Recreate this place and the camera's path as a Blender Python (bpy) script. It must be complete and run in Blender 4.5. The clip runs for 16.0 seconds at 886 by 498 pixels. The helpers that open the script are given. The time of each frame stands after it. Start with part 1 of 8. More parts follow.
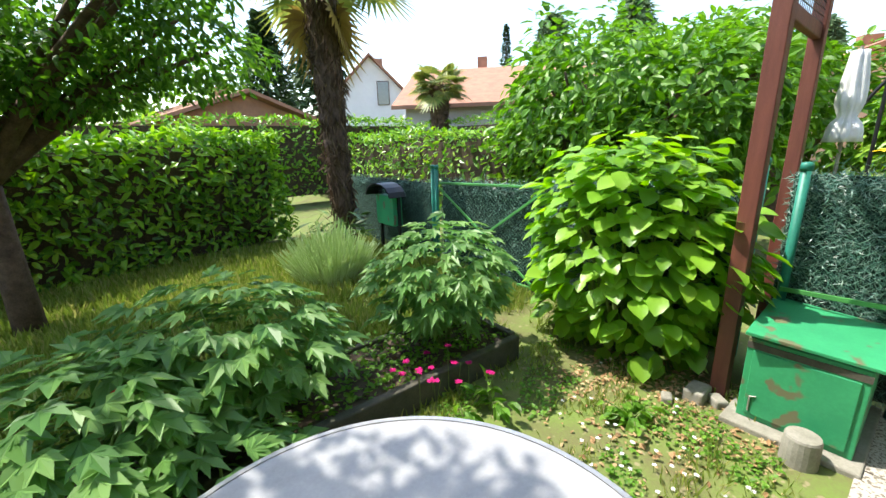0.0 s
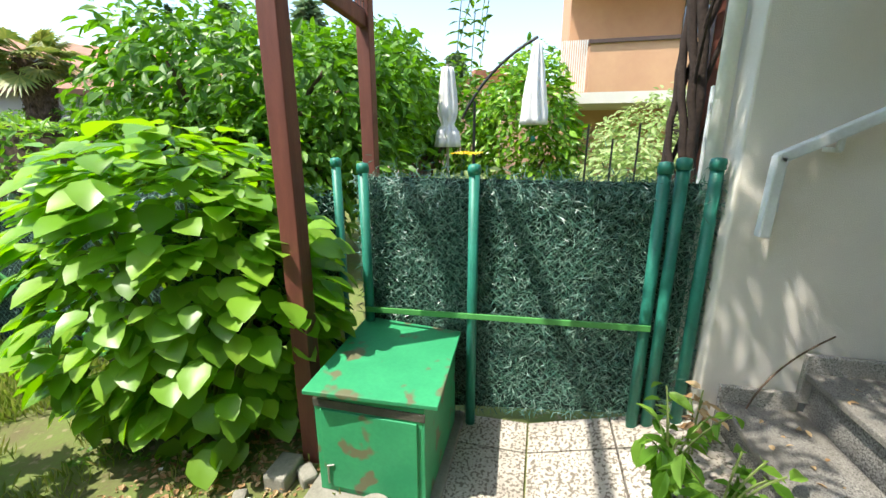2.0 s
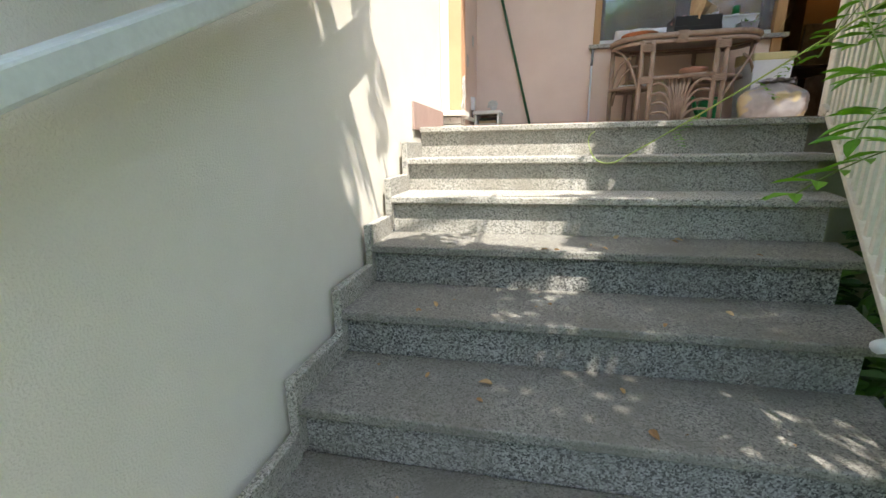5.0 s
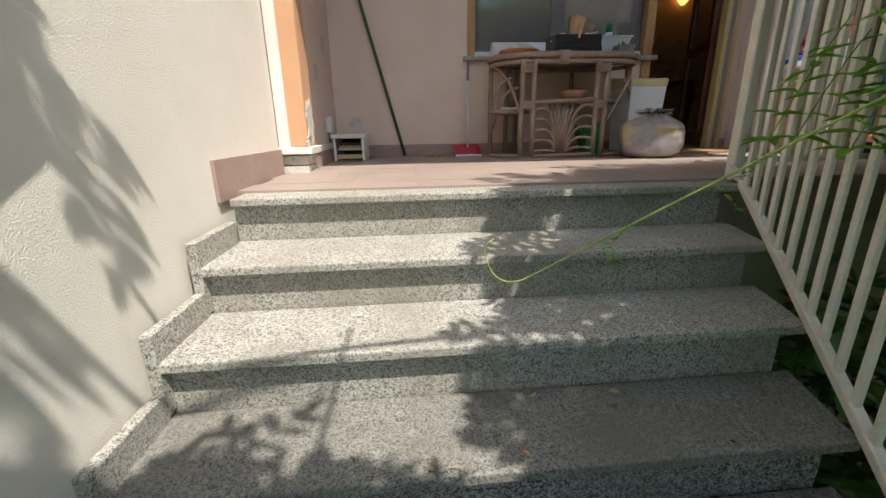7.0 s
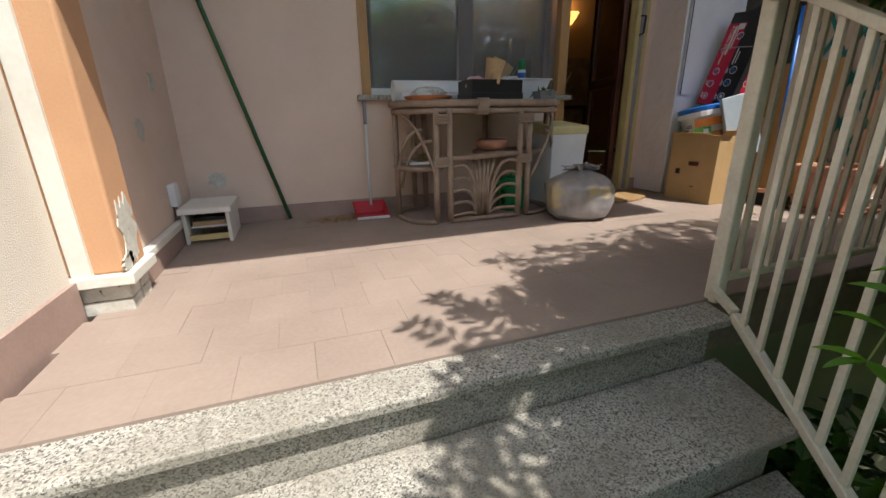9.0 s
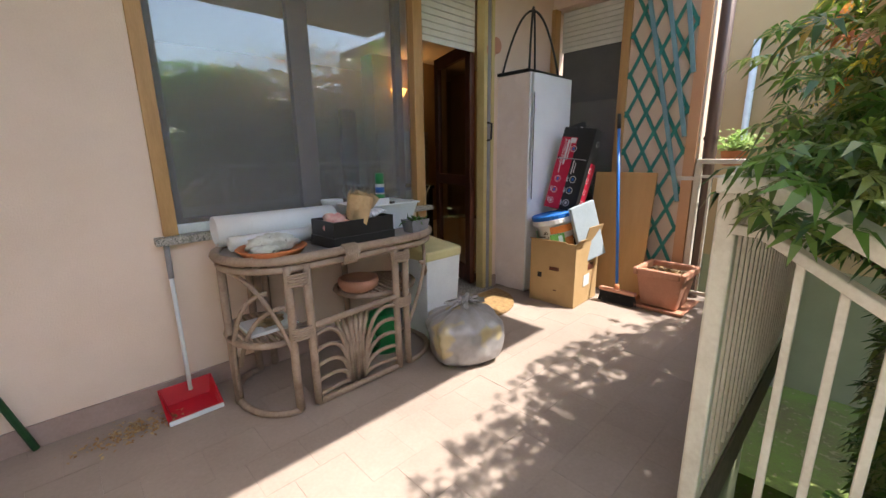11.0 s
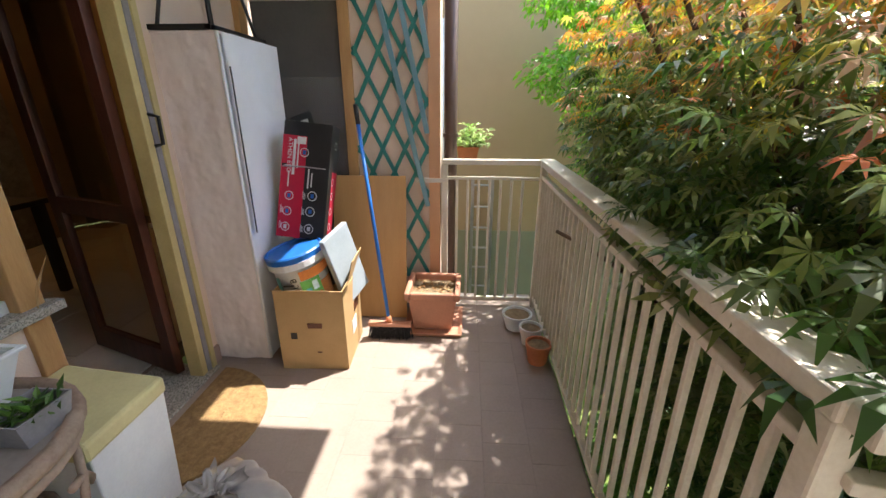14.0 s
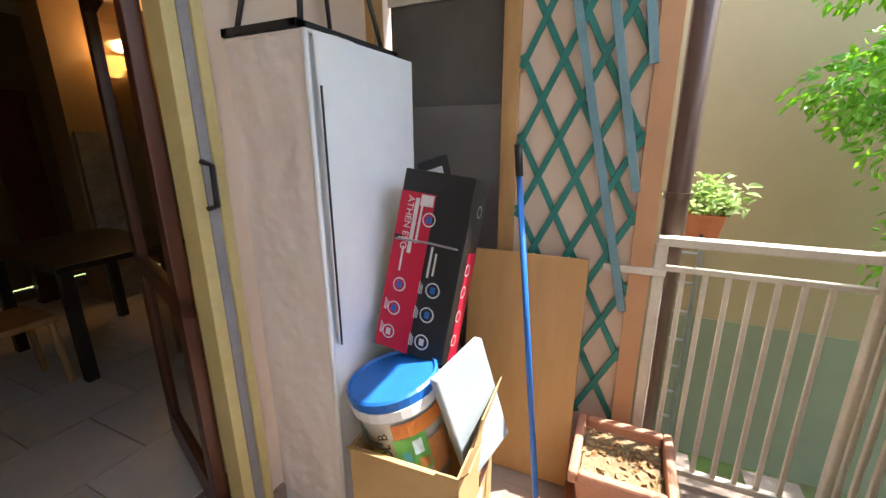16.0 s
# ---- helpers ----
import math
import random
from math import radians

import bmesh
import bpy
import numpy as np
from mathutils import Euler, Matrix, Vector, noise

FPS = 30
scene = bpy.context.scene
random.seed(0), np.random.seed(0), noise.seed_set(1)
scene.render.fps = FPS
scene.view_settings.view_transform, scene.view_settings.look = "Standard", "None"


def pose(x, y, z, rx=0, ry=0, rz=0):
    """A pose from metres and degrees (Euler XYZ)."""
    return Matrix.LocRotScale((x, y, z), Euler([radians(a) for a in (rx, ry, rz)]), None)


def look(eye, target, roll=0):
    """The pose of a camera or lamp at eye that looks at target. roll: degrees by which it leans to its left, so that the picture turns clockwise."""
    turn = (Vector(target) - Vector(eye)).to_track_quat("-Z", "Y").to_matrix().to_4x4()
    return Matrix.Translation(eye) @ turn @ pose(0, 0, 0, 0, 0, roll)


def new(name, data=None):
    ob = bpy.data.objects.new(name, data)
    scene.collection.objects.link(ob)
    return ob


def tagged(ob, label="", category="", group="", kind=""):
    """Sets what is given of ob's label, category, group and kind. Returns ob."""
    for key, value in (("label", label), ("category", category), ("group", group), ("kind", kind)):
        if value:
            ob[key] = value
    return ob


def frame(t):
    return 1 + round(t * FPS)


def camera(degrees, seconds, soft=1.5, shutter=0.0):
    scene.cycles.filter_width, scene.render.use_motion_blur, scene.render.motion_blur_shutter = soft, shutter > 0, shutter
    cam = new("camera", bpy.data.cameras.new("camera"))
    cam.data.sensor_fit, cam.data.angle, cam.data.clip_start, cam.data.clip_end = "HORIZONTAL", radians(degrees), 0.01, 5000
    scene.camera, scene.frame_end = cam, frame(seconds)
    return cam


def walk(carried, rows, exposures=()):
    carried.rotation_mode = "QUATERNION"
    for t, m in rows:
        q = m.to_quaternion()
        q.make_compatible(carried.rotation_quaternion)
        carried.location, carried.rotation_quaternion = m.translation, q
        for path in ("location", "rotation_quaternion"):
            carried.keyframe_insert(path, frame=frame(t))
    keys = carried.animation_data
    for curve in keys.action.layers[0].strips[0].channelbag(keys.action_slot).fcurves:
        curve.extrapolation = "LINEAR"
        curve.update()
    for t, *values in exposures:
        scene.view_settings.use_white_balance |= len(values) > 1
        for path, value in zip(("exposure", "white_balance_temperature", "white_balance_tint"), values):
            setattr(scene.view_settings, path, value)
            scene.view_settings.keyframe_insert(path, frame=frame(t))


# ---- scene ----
cam = camera(95.4, 16.0)
PATH = [
    (0, (0.064, -0.038, 1.774), (1.263, 1.478, 1.260), -1.53),
    (0.5, (0.402, -0.202, 1.753), (1.782, 1.152, 1.241), -0.99),
    (1, (0.766, -0.305, 1.716), (2.334, 0.825, 1.203), -0.75),
    (1.5, (1.093, -0.366, 1.717), (2.837, 0.471, 1.212), -0.41),
    (2, (1.454, -0.409, 1.689), (3.335, 0.041, 1.183), -0.08),
    (2.5, (1.762, -0.492, 1.664), (3.700, -0.551, 1.173), -0.24),
    (3, (2.060, -0.540, 1.634), (3.877, -1.218, 1.146), -0.47),
    (3.5, (2.325, -0.617, 1.629), (3.829, -1.837, 1.130), -0.43),
    (4, (2.533, -0.831, 1.648), (3.667, -2.402, 1.149), -0.44),
    (4.5, (2.671, -1.070, 1.685), (3.420, -2.856, 1.183), -0.49),
    (5, (2.813, -1.382, 1.765), (3.224, -3.276, 1.271), -1.02),
    (5.2, (2.847, -1.470, 1.820), (3.148, -3.384, 1.323), -0.88),
    (7.3, (2.758, -2.330, 2.150), (2.564, -4.228, 1.548), -0.94),
    (7.5, (2.750, -2.412, 2.173), (2.515, -4.298, 1.550), -0.85),
    (8, (2.724, -2.606, 2.263), (2.390, -4.465, 1.605), -0.97),
    (8.5, (2.751, -2.804, 2.396), (2.290, -4.636, 1.741), -0.93),
    (9, (2.726, -2.964, 2.531), (2.100, -4.761, 1.914), -1.00),
    (9.5, (2.653, -3.144, 2.680), (1.831, -4.883, 2.130), -1.07),
    (9.7, (2.641, -3.213, 2.725), (1.746, -4.922, 2.199), -1.09),
    (11.8, (2.432, -3.900, 3.205), (0.889, -5.100, 2.690), -0.70),
    (12, (2.359, -3.946, 3.237), (0.797, -5.072, 2.698), -0.60),
    (12.5, (2.205, -4.107, 3.305), (0.506, -4.985, 2.720), -0.10),
    (13, (2.096, -4.236, 3.299), (0.283, -4.786, 2.659), 0.0),
    (13.5, (2.011, -4.383, 3.351), (0.147, -4.646, 2.676), 0.0),
    (14, (1.821, -4.432, 3.343), (-0.055, -4.543, 2.659), 0.1),
    (14.5, (1.559, -4.430, 3.325), (-0.339, -4.525, 2.699), -0.4),
    (15, (1.300, -4.504, 3.326), (-0.605, -4.676, 2.743), -0.6),
    (15.5, (1.020, -4.601, 3.342), (-0.857, -5.028, 2.799), -0.2),
    (16, (0.786, -4.725, 3.355), (-0.963, -5.532, 2.822), -0.35),
]
walk(cam, [(t, look(eye, target, roll)) for t, eye, target, roll in PATH],
     exposures=[(0.0, 1.85), (0.8, 1.72), (1.5, 1.62), (2.5, 1.9), (3.5, 1.84), (4.0, 1.95), (5.0, 2.32), (7.5, 1.38), (8.8, 1.35), (9.5, 1.75), (12.0, 2.38), (13.0, 2.5), (14.5, 2.5), (16.0, 2.92)])

# ---- light ----
SUN_DIR = Vector((-0.27, 0.377, 0.887)).normalized()
world = bpy.data.worlds.new("sky")
scene.world = world
world.use_nodes = True
wn = world.node_tree
sky = wn.nodes.new("ShaderNodeTexSky")
sky.sky_type = "NISHITA"
sky.sun_disc = False
sky.sun_elevation = math.asin(SUN_DIR.z)
sky.sun_rotation = math.atan2(SUN_DIR.x, SUN_DIR.y)
sky.air_density, sky.dust_density = 1.2, 1.5
wn.links.new(sky.outputs[0], wn.nodes["Background"].inputs[0])
wn.nodes["Background"].inputs[1].default_value = 0.12
sun_data = bpy.data.lights.new("sun", "SUN")
sun_data.energy, sun_data.angle, sun_data.color = 2.4, radians(0.6), (1.0, 0.95, 0.86)
sun_lamp = new("sun", sun_data)
sun_lamp.matrix_world = look(SUN_DIR * 40, (0, 0, 0))


# ---- materials ----
def mat(name, col, col2=None, scale=8.0, rough=0.7, bump=0.15, fine=90.0, metal=0.0, spec=0.4, spots=None, spot_scale=60.0, spot_amt=0.5, stretch=(1, 1, 1), rand=0.0, place_wide=False):
    """Two scales of noise between two colours, with relief; spots: a third colour in small flecks."""
    m = bpy.data.materials.new(name)
    m.use_nodes = True
    nt = m.node_tree
    N, L = nt.nodes, nt.links
    b = N["Principled BSDF"]
    b.inputs["Roughness"].default_value = rough
    b.inputs["Metallic"].default_value = metal
    b.inputs["Specular IOR Level"].default_value = spec
    co = N.new("ShaderNodeTexCoord")
    mp = N.new("ShaderNodeMapping")
    mp.inputs["Scale"].default_value = stretch
    if place_wide:
        geo = N.new("ShaderNodeNewGeometry")
        L.new(geo.outputs["Position"], mp.inputs[0])
    else:
        L.new(co.outputs["Object"], mp.inputs[0])
    n1 = N.new("ShaderNodeTexNoise")
    n1.inputs["Scale"].default_value, n1.inputs["Detail"].default_value, n1.inputs["Roughness"].default_value = scale, 6, 0.65
    n2 = N.new("ShaderNodeTexNoise")
    n2.inputs["Scale"].default_value, n2.inputs["Detail"].default_value = fine, 4
    L.new(mp.outputs[0], n1.inputs[0])
    L.new(mp.outputs[0], n2.inputs[0])
    col2 = col2 or tuple(c * 0.72 for c in col)
    ramp = N.new("ShaderNodeValToRGB")
    ramp.color_ramp.elements[0].position, ramp.color_ramp.elements[1].position = 0.32, 0.68
    ramp.color_ramp.elements[0].color, ramp.color_ramp.elements[1].color = (*col2, 1), (*col, 1)
    add = N.new("ShaderNodeMath")
    add.operation = "MULTIPLY_ADD"
    add.inputs[1].default_value = 0.35
    L.new(n2.outputs[0], add.inputs[0])
    sub = N.new("ShaderNodeMath")
    sub.operation = "SUBTRACT"
    L.new(n1.outputs[0], sub.inputs[0])
    sub.inputs[1].default_value = 0.175
    L.new(sub.outputs[0], add.inputs[2])
    L.new(add.outputs[0], ramp.inputs[0])
    out = ramp.outputs[0]
    if spots:
        v = N.new("ShaderNodeTexNoise")
        v.inputs["Scale"].default_value, v.inputs["Detail"].default_value = spot_scale, 2
        L.new(mp.outputs[0], v.inputs[0])
        r2 = N.new("ShaderNodeValToRGB")
        r2.color_ramp.elements[0].position, r2.color_ramp.elements[1].position = spot_amt, spot_amt + 0.06
        L.new(v.outputs[0], r2.inputs[0])
        mx = N.new("ShaderNodeMix")
        mx.data_type = "RGBA"
        L.new(r2.outputs[0], mx.inputs[0])
        L.new(out, mx.inputs[6])
        mx.inputs[7].default_value = (*spots, 1)
        out = mx.outputs[2]
    if rand:
        oi = N.new("ShaderNodeObjectInfo")
        mr = N.new("ShaderNodeMapRange")
        mr.inputs[3].default_value, mr.inputs[4].default_value = 1 - rand, 1 + rand
        L.new(oi.outputs["Random"], mr.inputs[0])
        hs = N.new("ShaderNodeHueSaturation")
        L.new(mr.outputs[0], hs.inputs["Value"])
        L.new(out, hs.inputs["Color"])
        out = hs.outputs[0]
    L.new(out, b.inputs["Base Color"])
    if bump:
        bp = N.new("ShaderNodeBump")
        bp.inputs["Strength"].default_value = bump
        bp.inputs["Distance"].default_value = 0.01
        L.new(add.outputs[0], bp.inputs["Height"])
        L.new(bp.outputs[0], b.inputs["Normal"])
    return m


def leafmat(name, cols, trans=0.35, rough=0.45, spec=0.4):
    """Foliage: colour varies from leaf to leaf; light shines through."""
    m = bpy.data.materials.new(name)
    m.use_nodes = True
    nt = m.node_tree
    N, L = nt.nodes, nt.links
    b = N["Principled BSDF"]
    b.inputs["Roughness"].default_value = rough
    b.inputs["Specular IOR Level"].default_value = spec
    g = N.new("ShaderNodeNewGeometry")
    ramp = N.new("ShaderNodeValToRGB")
    for i, c in enumerate(cols):
        p = i / max(1, len(cols) - 1)
        e = ramp.color_ramp.elements[i] if i < 2 else ramp.color_ramp.elements.new(p)
        e.position = p
    for i, c in enumerate(cols):
        ramp.color_ramp.elements[i].color = (*c, 1)
        ramp.color_ramp.elements[i].position = i / max(1, len(cols) - 1)
    L.new(g.outputs["Random Per Island"], ramp.inputs[0])
    L.new(ramp.outputs[0], b.inputs["Base Color"])
    t = N.new("ShaderNodeBsdfTranslucent")
    hs = N.new("ShaderNodeHueSaturation")
    hs.inputs["Value"].default_value = 1.5
    hs.inputs["Saturation"].default_value = 1.1
    L.new(ramp.outputs[0], hs.inputs["Color"])
    L.new(hs.outputs[0], t.inputs[0])
    mx = N.new("ShaderNodeMixShader")
    mx.inputs[0].default_value = trans
    L.new(b.outputs[0], mx.inputs[1])
    L.new(t.outputs[0], mx.inputs[2])
    L.new(mx.outputs[0], N["Material Output"].inputs[0])
    return m


def glassmat(name, tint=(0.9, 0.95, 0.95), rough=0.02):
    m = bpy.data.materials.new(name)
    m.use_nodes = True
    b = m.node_tree.nodes["Principled BSDF"]
    b.inputs["Base Color"].default_value = (*tint, 1)
    b.inputs["Roughness"].default_value = rough
    b.inputs["Transmission Weight"].default_value = 1.0
    b.inputs["IOR"].default_value = 1.45
    return m


def granitemat(name, light, mid, dark, cell, dirt, dirt_amt, share=0.34):
    """Granite: crystals of a few millimetres in three tones, dirt and wear over them in large soft patches."""
    m = bpy.data.materials.new(name)
    m.use_nodes = True
    N, L = m.node_tree.nodes, m.node_tree.links
    b = N["Principled BSDF"]
    b.inputs["Specular IOR Level"].default_value = 0.35
    co = N.new("ShaderNodeNewGeometry")
    wob = N.new("ShaderNodeTexNoise")
    wob.inputs["Scale"].default_value = cell * 0.7
    L.new(co.outputs["Position"], wob.inputs[0])
    off = N.new("ShaderNodeVectorMath")
    off.operation = "MULTIPLY_ADD"
    off.inputs[1].default_value = (0.006, 0.006, 0.006)
    L.new(wob.outputs["Color"], off.inputs[0])
    L.new(co.outputs["Position"], off.inputs[2])
    vor = N.new("ShaderNodeTexVoronoi")
    vor.inputs["Scale"].default_value = cell
    L.new(off.outputs[0], vor.inputs["Vector"])
    sep = N.new("ShaderNodeSeparateColor")
    L.new(vor.outputs["Color"], sep.inputs[0])
    ramp = N.new("ShaderNodeValToRGB")
    ramp.color_ramp.interpolation = "LINEAR"
    e = ramp.color_ramp.elements
    e[0].position, e[0].color = share * 0.6, (*dark, 1)
    e[1].position, e[1].color = share, (*mid, 1)
    for p, c in ((0.62, mid), (0.74, light), (1.0, tuple(min(0.85, q * 1.12) for q in light))):
        q = e.new(p)
        q.color = (*c, 1)
    L.new(sep.outputs[0], ramp.inputs[0])
    big = N.new("ShaderNodeTexNoise")
    big.inputs["Scale"].default_value, big.inputs["Detail"].default_value, big.inputs["Roughness"].default_value = 2.6, 8, 0.68
    L.new(co.outputs["Position"], big.inputs[0])
    r2 = N.new("ShaderNodeMapRange")
    r2.inputs[1].default_value, r2.inputs[2].default_value, r2.inputs[3].default_value, r2.inputs[4].default_value = 0.38, 0.66, 0.0, dirt_amt
    L.new(big.outputs[0], r2.inputs[0])
    mx = N.new("ShaderNodeMix")
    mx.data_type = "RGBA"
    L.new(r2.outputs[0], mx.inputs[0])
    L.new(ramp.outputs[0], mx.inputs[6])
    mx.inputs[7].default_value = (*dirt, 1)
    L.new(mx.outputs[2], b.inputs["Base Color"])
    rg = N.new("ShaderNodeMapRange")
    rg.inputs[3].default_value, rg.inputs[4].default_value = 0.55, 0.85
    L.new(big.outputs[0], rg.inputs[0])
    L.new(rg.outputs[0], b.inputs["Roughness"])
    bp = N.new("ShaderNodeBump")
    bp.inputs["Strength"].default_value, bp.inputs["Distance"].default_value = 0.25, 0.004
    L.new(sep.outputs[1], bp.inputs["Height"])
    L.new(bp.outputs[0], b.inputs["Normal"])
    return m


M_PLASTER = mat("pale_plaster", (0.79, 0.74, 0.655), (0.70, 0.65, 0.57), 1.3, 0.9, 0.7, 210)
M_PINK = mat("pink_plaster", (0.76, 0.605, 0.505), (0.68, 0.525, 0.43), 1.6, 0.85, 0.35, 160)
M_ORANGE = mat("orange_plaster", (0.62, 0.36, 0.2), (0.55, 0.3, 0.17), 1.5, 0.85, 0.2, 120)
M_TANWALL = mat("tan_wall", (0.47, 0.335, 0.18), (0.42, 0.295, 0.155), 0.9, 0.9, 0.3, 120)
M_OLIVE = mat("olive_plinth", (0.33, 0.325, 0.205), (0.275, 0.27, 0.17), 1.5, 0.9, 0.3, 120)
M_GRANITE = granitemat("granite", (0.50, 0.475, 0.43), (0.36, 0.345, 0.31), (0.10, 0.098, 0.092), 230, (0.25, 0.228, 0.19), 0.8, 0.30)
M_TREAD = granitemat("lower_tread_granite", (0.28, 0.267, 0.238), (0.20, 0.191, 0.17), (0.075, 0.072, 0.066), 230, (0.15, 0.138, 0.116), 0.9, 0.28)
M_RISER = granitemat("lower_riser_granite", (0.34, 0.33, 0.305), (0.19, 0.184, 0.17), (0.03, 0.03, 0.029), 200, (0.18, 0.168, 0.145), 0.65, 0.36)
M_TILE = mat("terrace_tile", (0.335, 0.265, 0.227), (0.265, 0.206, 0.176), 1.7, 0.6, 0.12, 70, rand=0.03, place_wide=True)
M_GROUT = mat("grout", (0.25, 0.195, 0.167), None, 20, 0.9)
M_SKIRT = mat("skirting_tile", (0.40, 0.285, 0.25), (0.32, 0.225, 0.195), 4, 0.6, 0.1)
M_WHITE = mat("white_paint", (0.78, 0.77, 0.72), (0.66, 0.64, 0.58), 3, 0.45, 0.08, 60)
M_RAIL = mat("cream_rail_paint", (0.76, 0.71, 0.62), (0.62, 0.56, 0.47), 5, 0.5, 0.1, 80)
M_ALU = mat("dull_aluminium", (0.72, 0.75, 0.74), (0.58, 0.60, 0.59), 9, 0.42, 0.1, 90)
M_BROWN = mat("brown_stain", (0.20, 0.065, 0.042), (0.13, 0.04, 0.028), 2.5, 0.55, 0.25, 70, stretch=(6, 6, 0.8))
M_GREENP = mat("green_paint", (0.045, 0.34, 0.14), (0.03, 0.26, 0.11), 2.2, 0.5, 0.15, 60, spots=(0.15, 0.15, 0.08), spot_scale=7.5, spot_amt=0.59)
M_GPOST = mat("green_post", (0.03, 0.24, 0.17), (0.02, 0.16, 0.115), 6, 0.45, 0.1, 60)
M_GBAR = mat("light_green_bar", (0.1, 0.36, 0.09), (0.07, 0.27, 0.07), 5, 0.5, 0.1)
M_NEEDLE = leafmat("plastic_hedge", [(0.025, 0.08, 0.055), (0.05, 0.15, 0.11), (0.11, 0.25, 0.19), (0.32, 0.46, 0.38)], 0.15, 0.32, 0.6)
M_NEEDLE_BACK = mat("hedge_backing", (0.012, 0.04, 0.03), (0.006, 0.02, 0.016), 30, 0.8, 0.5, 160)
M_WIRE = mat("green_wire", (0.12, 0.26, 0.18), None, 20, 0.5)
M_GRASS = leafmat("grass", [(0.14, 0.19, 0.035), (0.20, 0.28, 0.05), (0.27, 0.33, 0.07), (0.36, 0.34, 0.13)], 0.4, 0.6, 0.2)
M_SOIL = mat("garden_ground", (0.14, 0.21, 0.04), (0.13, 0.115, 0.05), 2.2, 0.95, 0.8, 45, spots=(0.24, 0.21, 0.11), spot_scale=16, spot_amt=0.62)
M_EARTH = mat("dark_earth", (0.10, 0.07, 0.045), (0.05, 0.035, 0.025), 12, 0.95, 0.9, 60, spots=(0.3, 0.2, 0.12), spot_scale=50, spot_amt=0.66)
M_PEBBLE = mat("pebble_paving", (0.54, 0.50, 0.43), (0.36, 0.32, 0.265), 3, 0.85, 0.9, 60, spots=(0.17, 0.145, 0.115), spot_scale=58, spot_amt=0.52)
M_CONC = mat("old_concrete", (0.33, 0.31, 0.26), (0.2, 0.19, 0.15), 6, 0.9, 0.5, 80)
M_CONCPALE = mat("pale_filler", (0.55, 0.52, 0.48), (0.46, 0.43, 0.40), 9, 0.9, 0.3)
M_MOSSY = mat("mossy_board", (0.11, 0.10, 0.075), (0.055, 0.055, 0.04), 7, 0.9, 0.5, 80)
M_TERRAZZO = mat("table_terrazzo", (0.37, 0.37, 0.375), (0.29, 0.29, 0.295), 6, 0.35, 0.05, 90, spots=(0.34, 0.34, 0.35), spot_scale=48, spot_amt=0.635)
M_CHROME = mat("brushed_steel", (0.55, 0.53, 0.5), (0.42, 0.4, 0.38), 12, 0.35, 0.05, 90, metal=0.7)
M_VINEBARK = mat("dark_vine_bark", (0.05, 0.034, 0.026), (0.022, 0.015, 0.012), 14, 0.95, 0.9, 70)
M_VINE = mat("fresh_vine", (0.42, 0.52, 0.13), (0.30, 0.38, 0.09), 20, 0.55, 0.1)
M_BARK = mat("bark", (0.16, 0.105, 0.07), (0.07, 0.045, 0.03), 12, 0.95, 0.9, 70)
M_PALMTRUNK = mat("palm_fibre", (0.19, 0.12, 0.085), (0.06, 0.035, 0.025), 16, 0.95, 1.0, 90, stretch=(1, 1, 0.4))
M_STEM = mat("green_stem", (0.20, 0.28, 0.07), (0.13, 0.16, 0.05), 12, 0.7, 0.3)
M_HYD = leafmat("hydrangea_leaf", [(0.12, 0.26, 0.02), (0.2, 0.41, 0.03), (0.3, 0.5, 0.05), (0.16, 0.33, 0.03)], 0.4, 0.38, 0.5)
M_PEONY = leafmat("peony_leaf", [(0.09, 0.21, 0.05), (0.135, 0.28, 0.065), (0.21, 0.36, 0.10), (0.11, 0.24, 0.055)], 0.35, 0.45, 0.4)
M_HEDGE = leafmat("laurel_leaf", [(0.05, 0.14, 0.012), (0.12, 0.28, 0.02), (0.22, 0.42, 0.035), (0.32, 0.5, 0.06)], 0.35, 0.32, 0.5)
# slightly darker than M_TREE: the garden tree's shade is put into the colour
M_TREE_SHADED = leafmat("shaded_small_leaf", [(0.05, 0.13, 0.015), (0.09, 0.22, 0.025), (0.16, 0.32, 0.04), (0.08, 0.18, 0.02)], 0.42, 0.4, 0.4)
M_POME = leafmat("pomegranate_leaf", [(0.12, 0.30, 0.03), (0.20, 0.42, 0.05), (0.28, 0.48, 0.08)], 0.4, 0.35, 0.5)
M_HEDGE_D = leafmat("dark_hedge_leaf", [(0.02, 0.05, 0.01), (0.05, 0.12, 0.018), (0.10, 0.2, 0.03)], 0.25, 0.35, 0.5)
M_TREE = leafmat("tree_leaf", [(0.05, 0.13, 0.012), (0.10, 0.24, 0.02), (0.18, 0.36, 0.04), (0.08, 0.18, 0.02)], 0.38, 0.4, 0.4)
M_DARKTREE = leafmat("conifer_needle", [(0.012, 0.035, 0.012), (0.03, 0.07, 0.02), (0.06, 0.11, 0.035)], 0.2, 0.5, 0.3)
M_FIR = leafmat("pale_fir_needle", [(0.08, 0.15, 0.07), (0.14, 0.22, 0.11), (0.2, 0.28, 0.15)], 0.25, 0.5, 0.3)
M_MAPLE = leafmat("maple_leaf", [(0.035, 0.085, 0.02), (0.065, 0.14, 0.028), (0.11, 0.2, 0.04), (0.24, 0.28, 0.09), (0.08, 0.12, 0.05)], 0.4, 0.28, 0.7)
# reddish young leaves, tones also raised for the sun on the upper crown
M_MAPLE_TIP = leafmat("red_maple_tip", [(0.5, 0.15, 0.07), (0.6, 0.34, 0.08), (0.5, 0.52, 0.1), (0.4, 0.16, 0.11), (0.68, 0.52, 0.4)], 0.5, 0.35, 0.4)
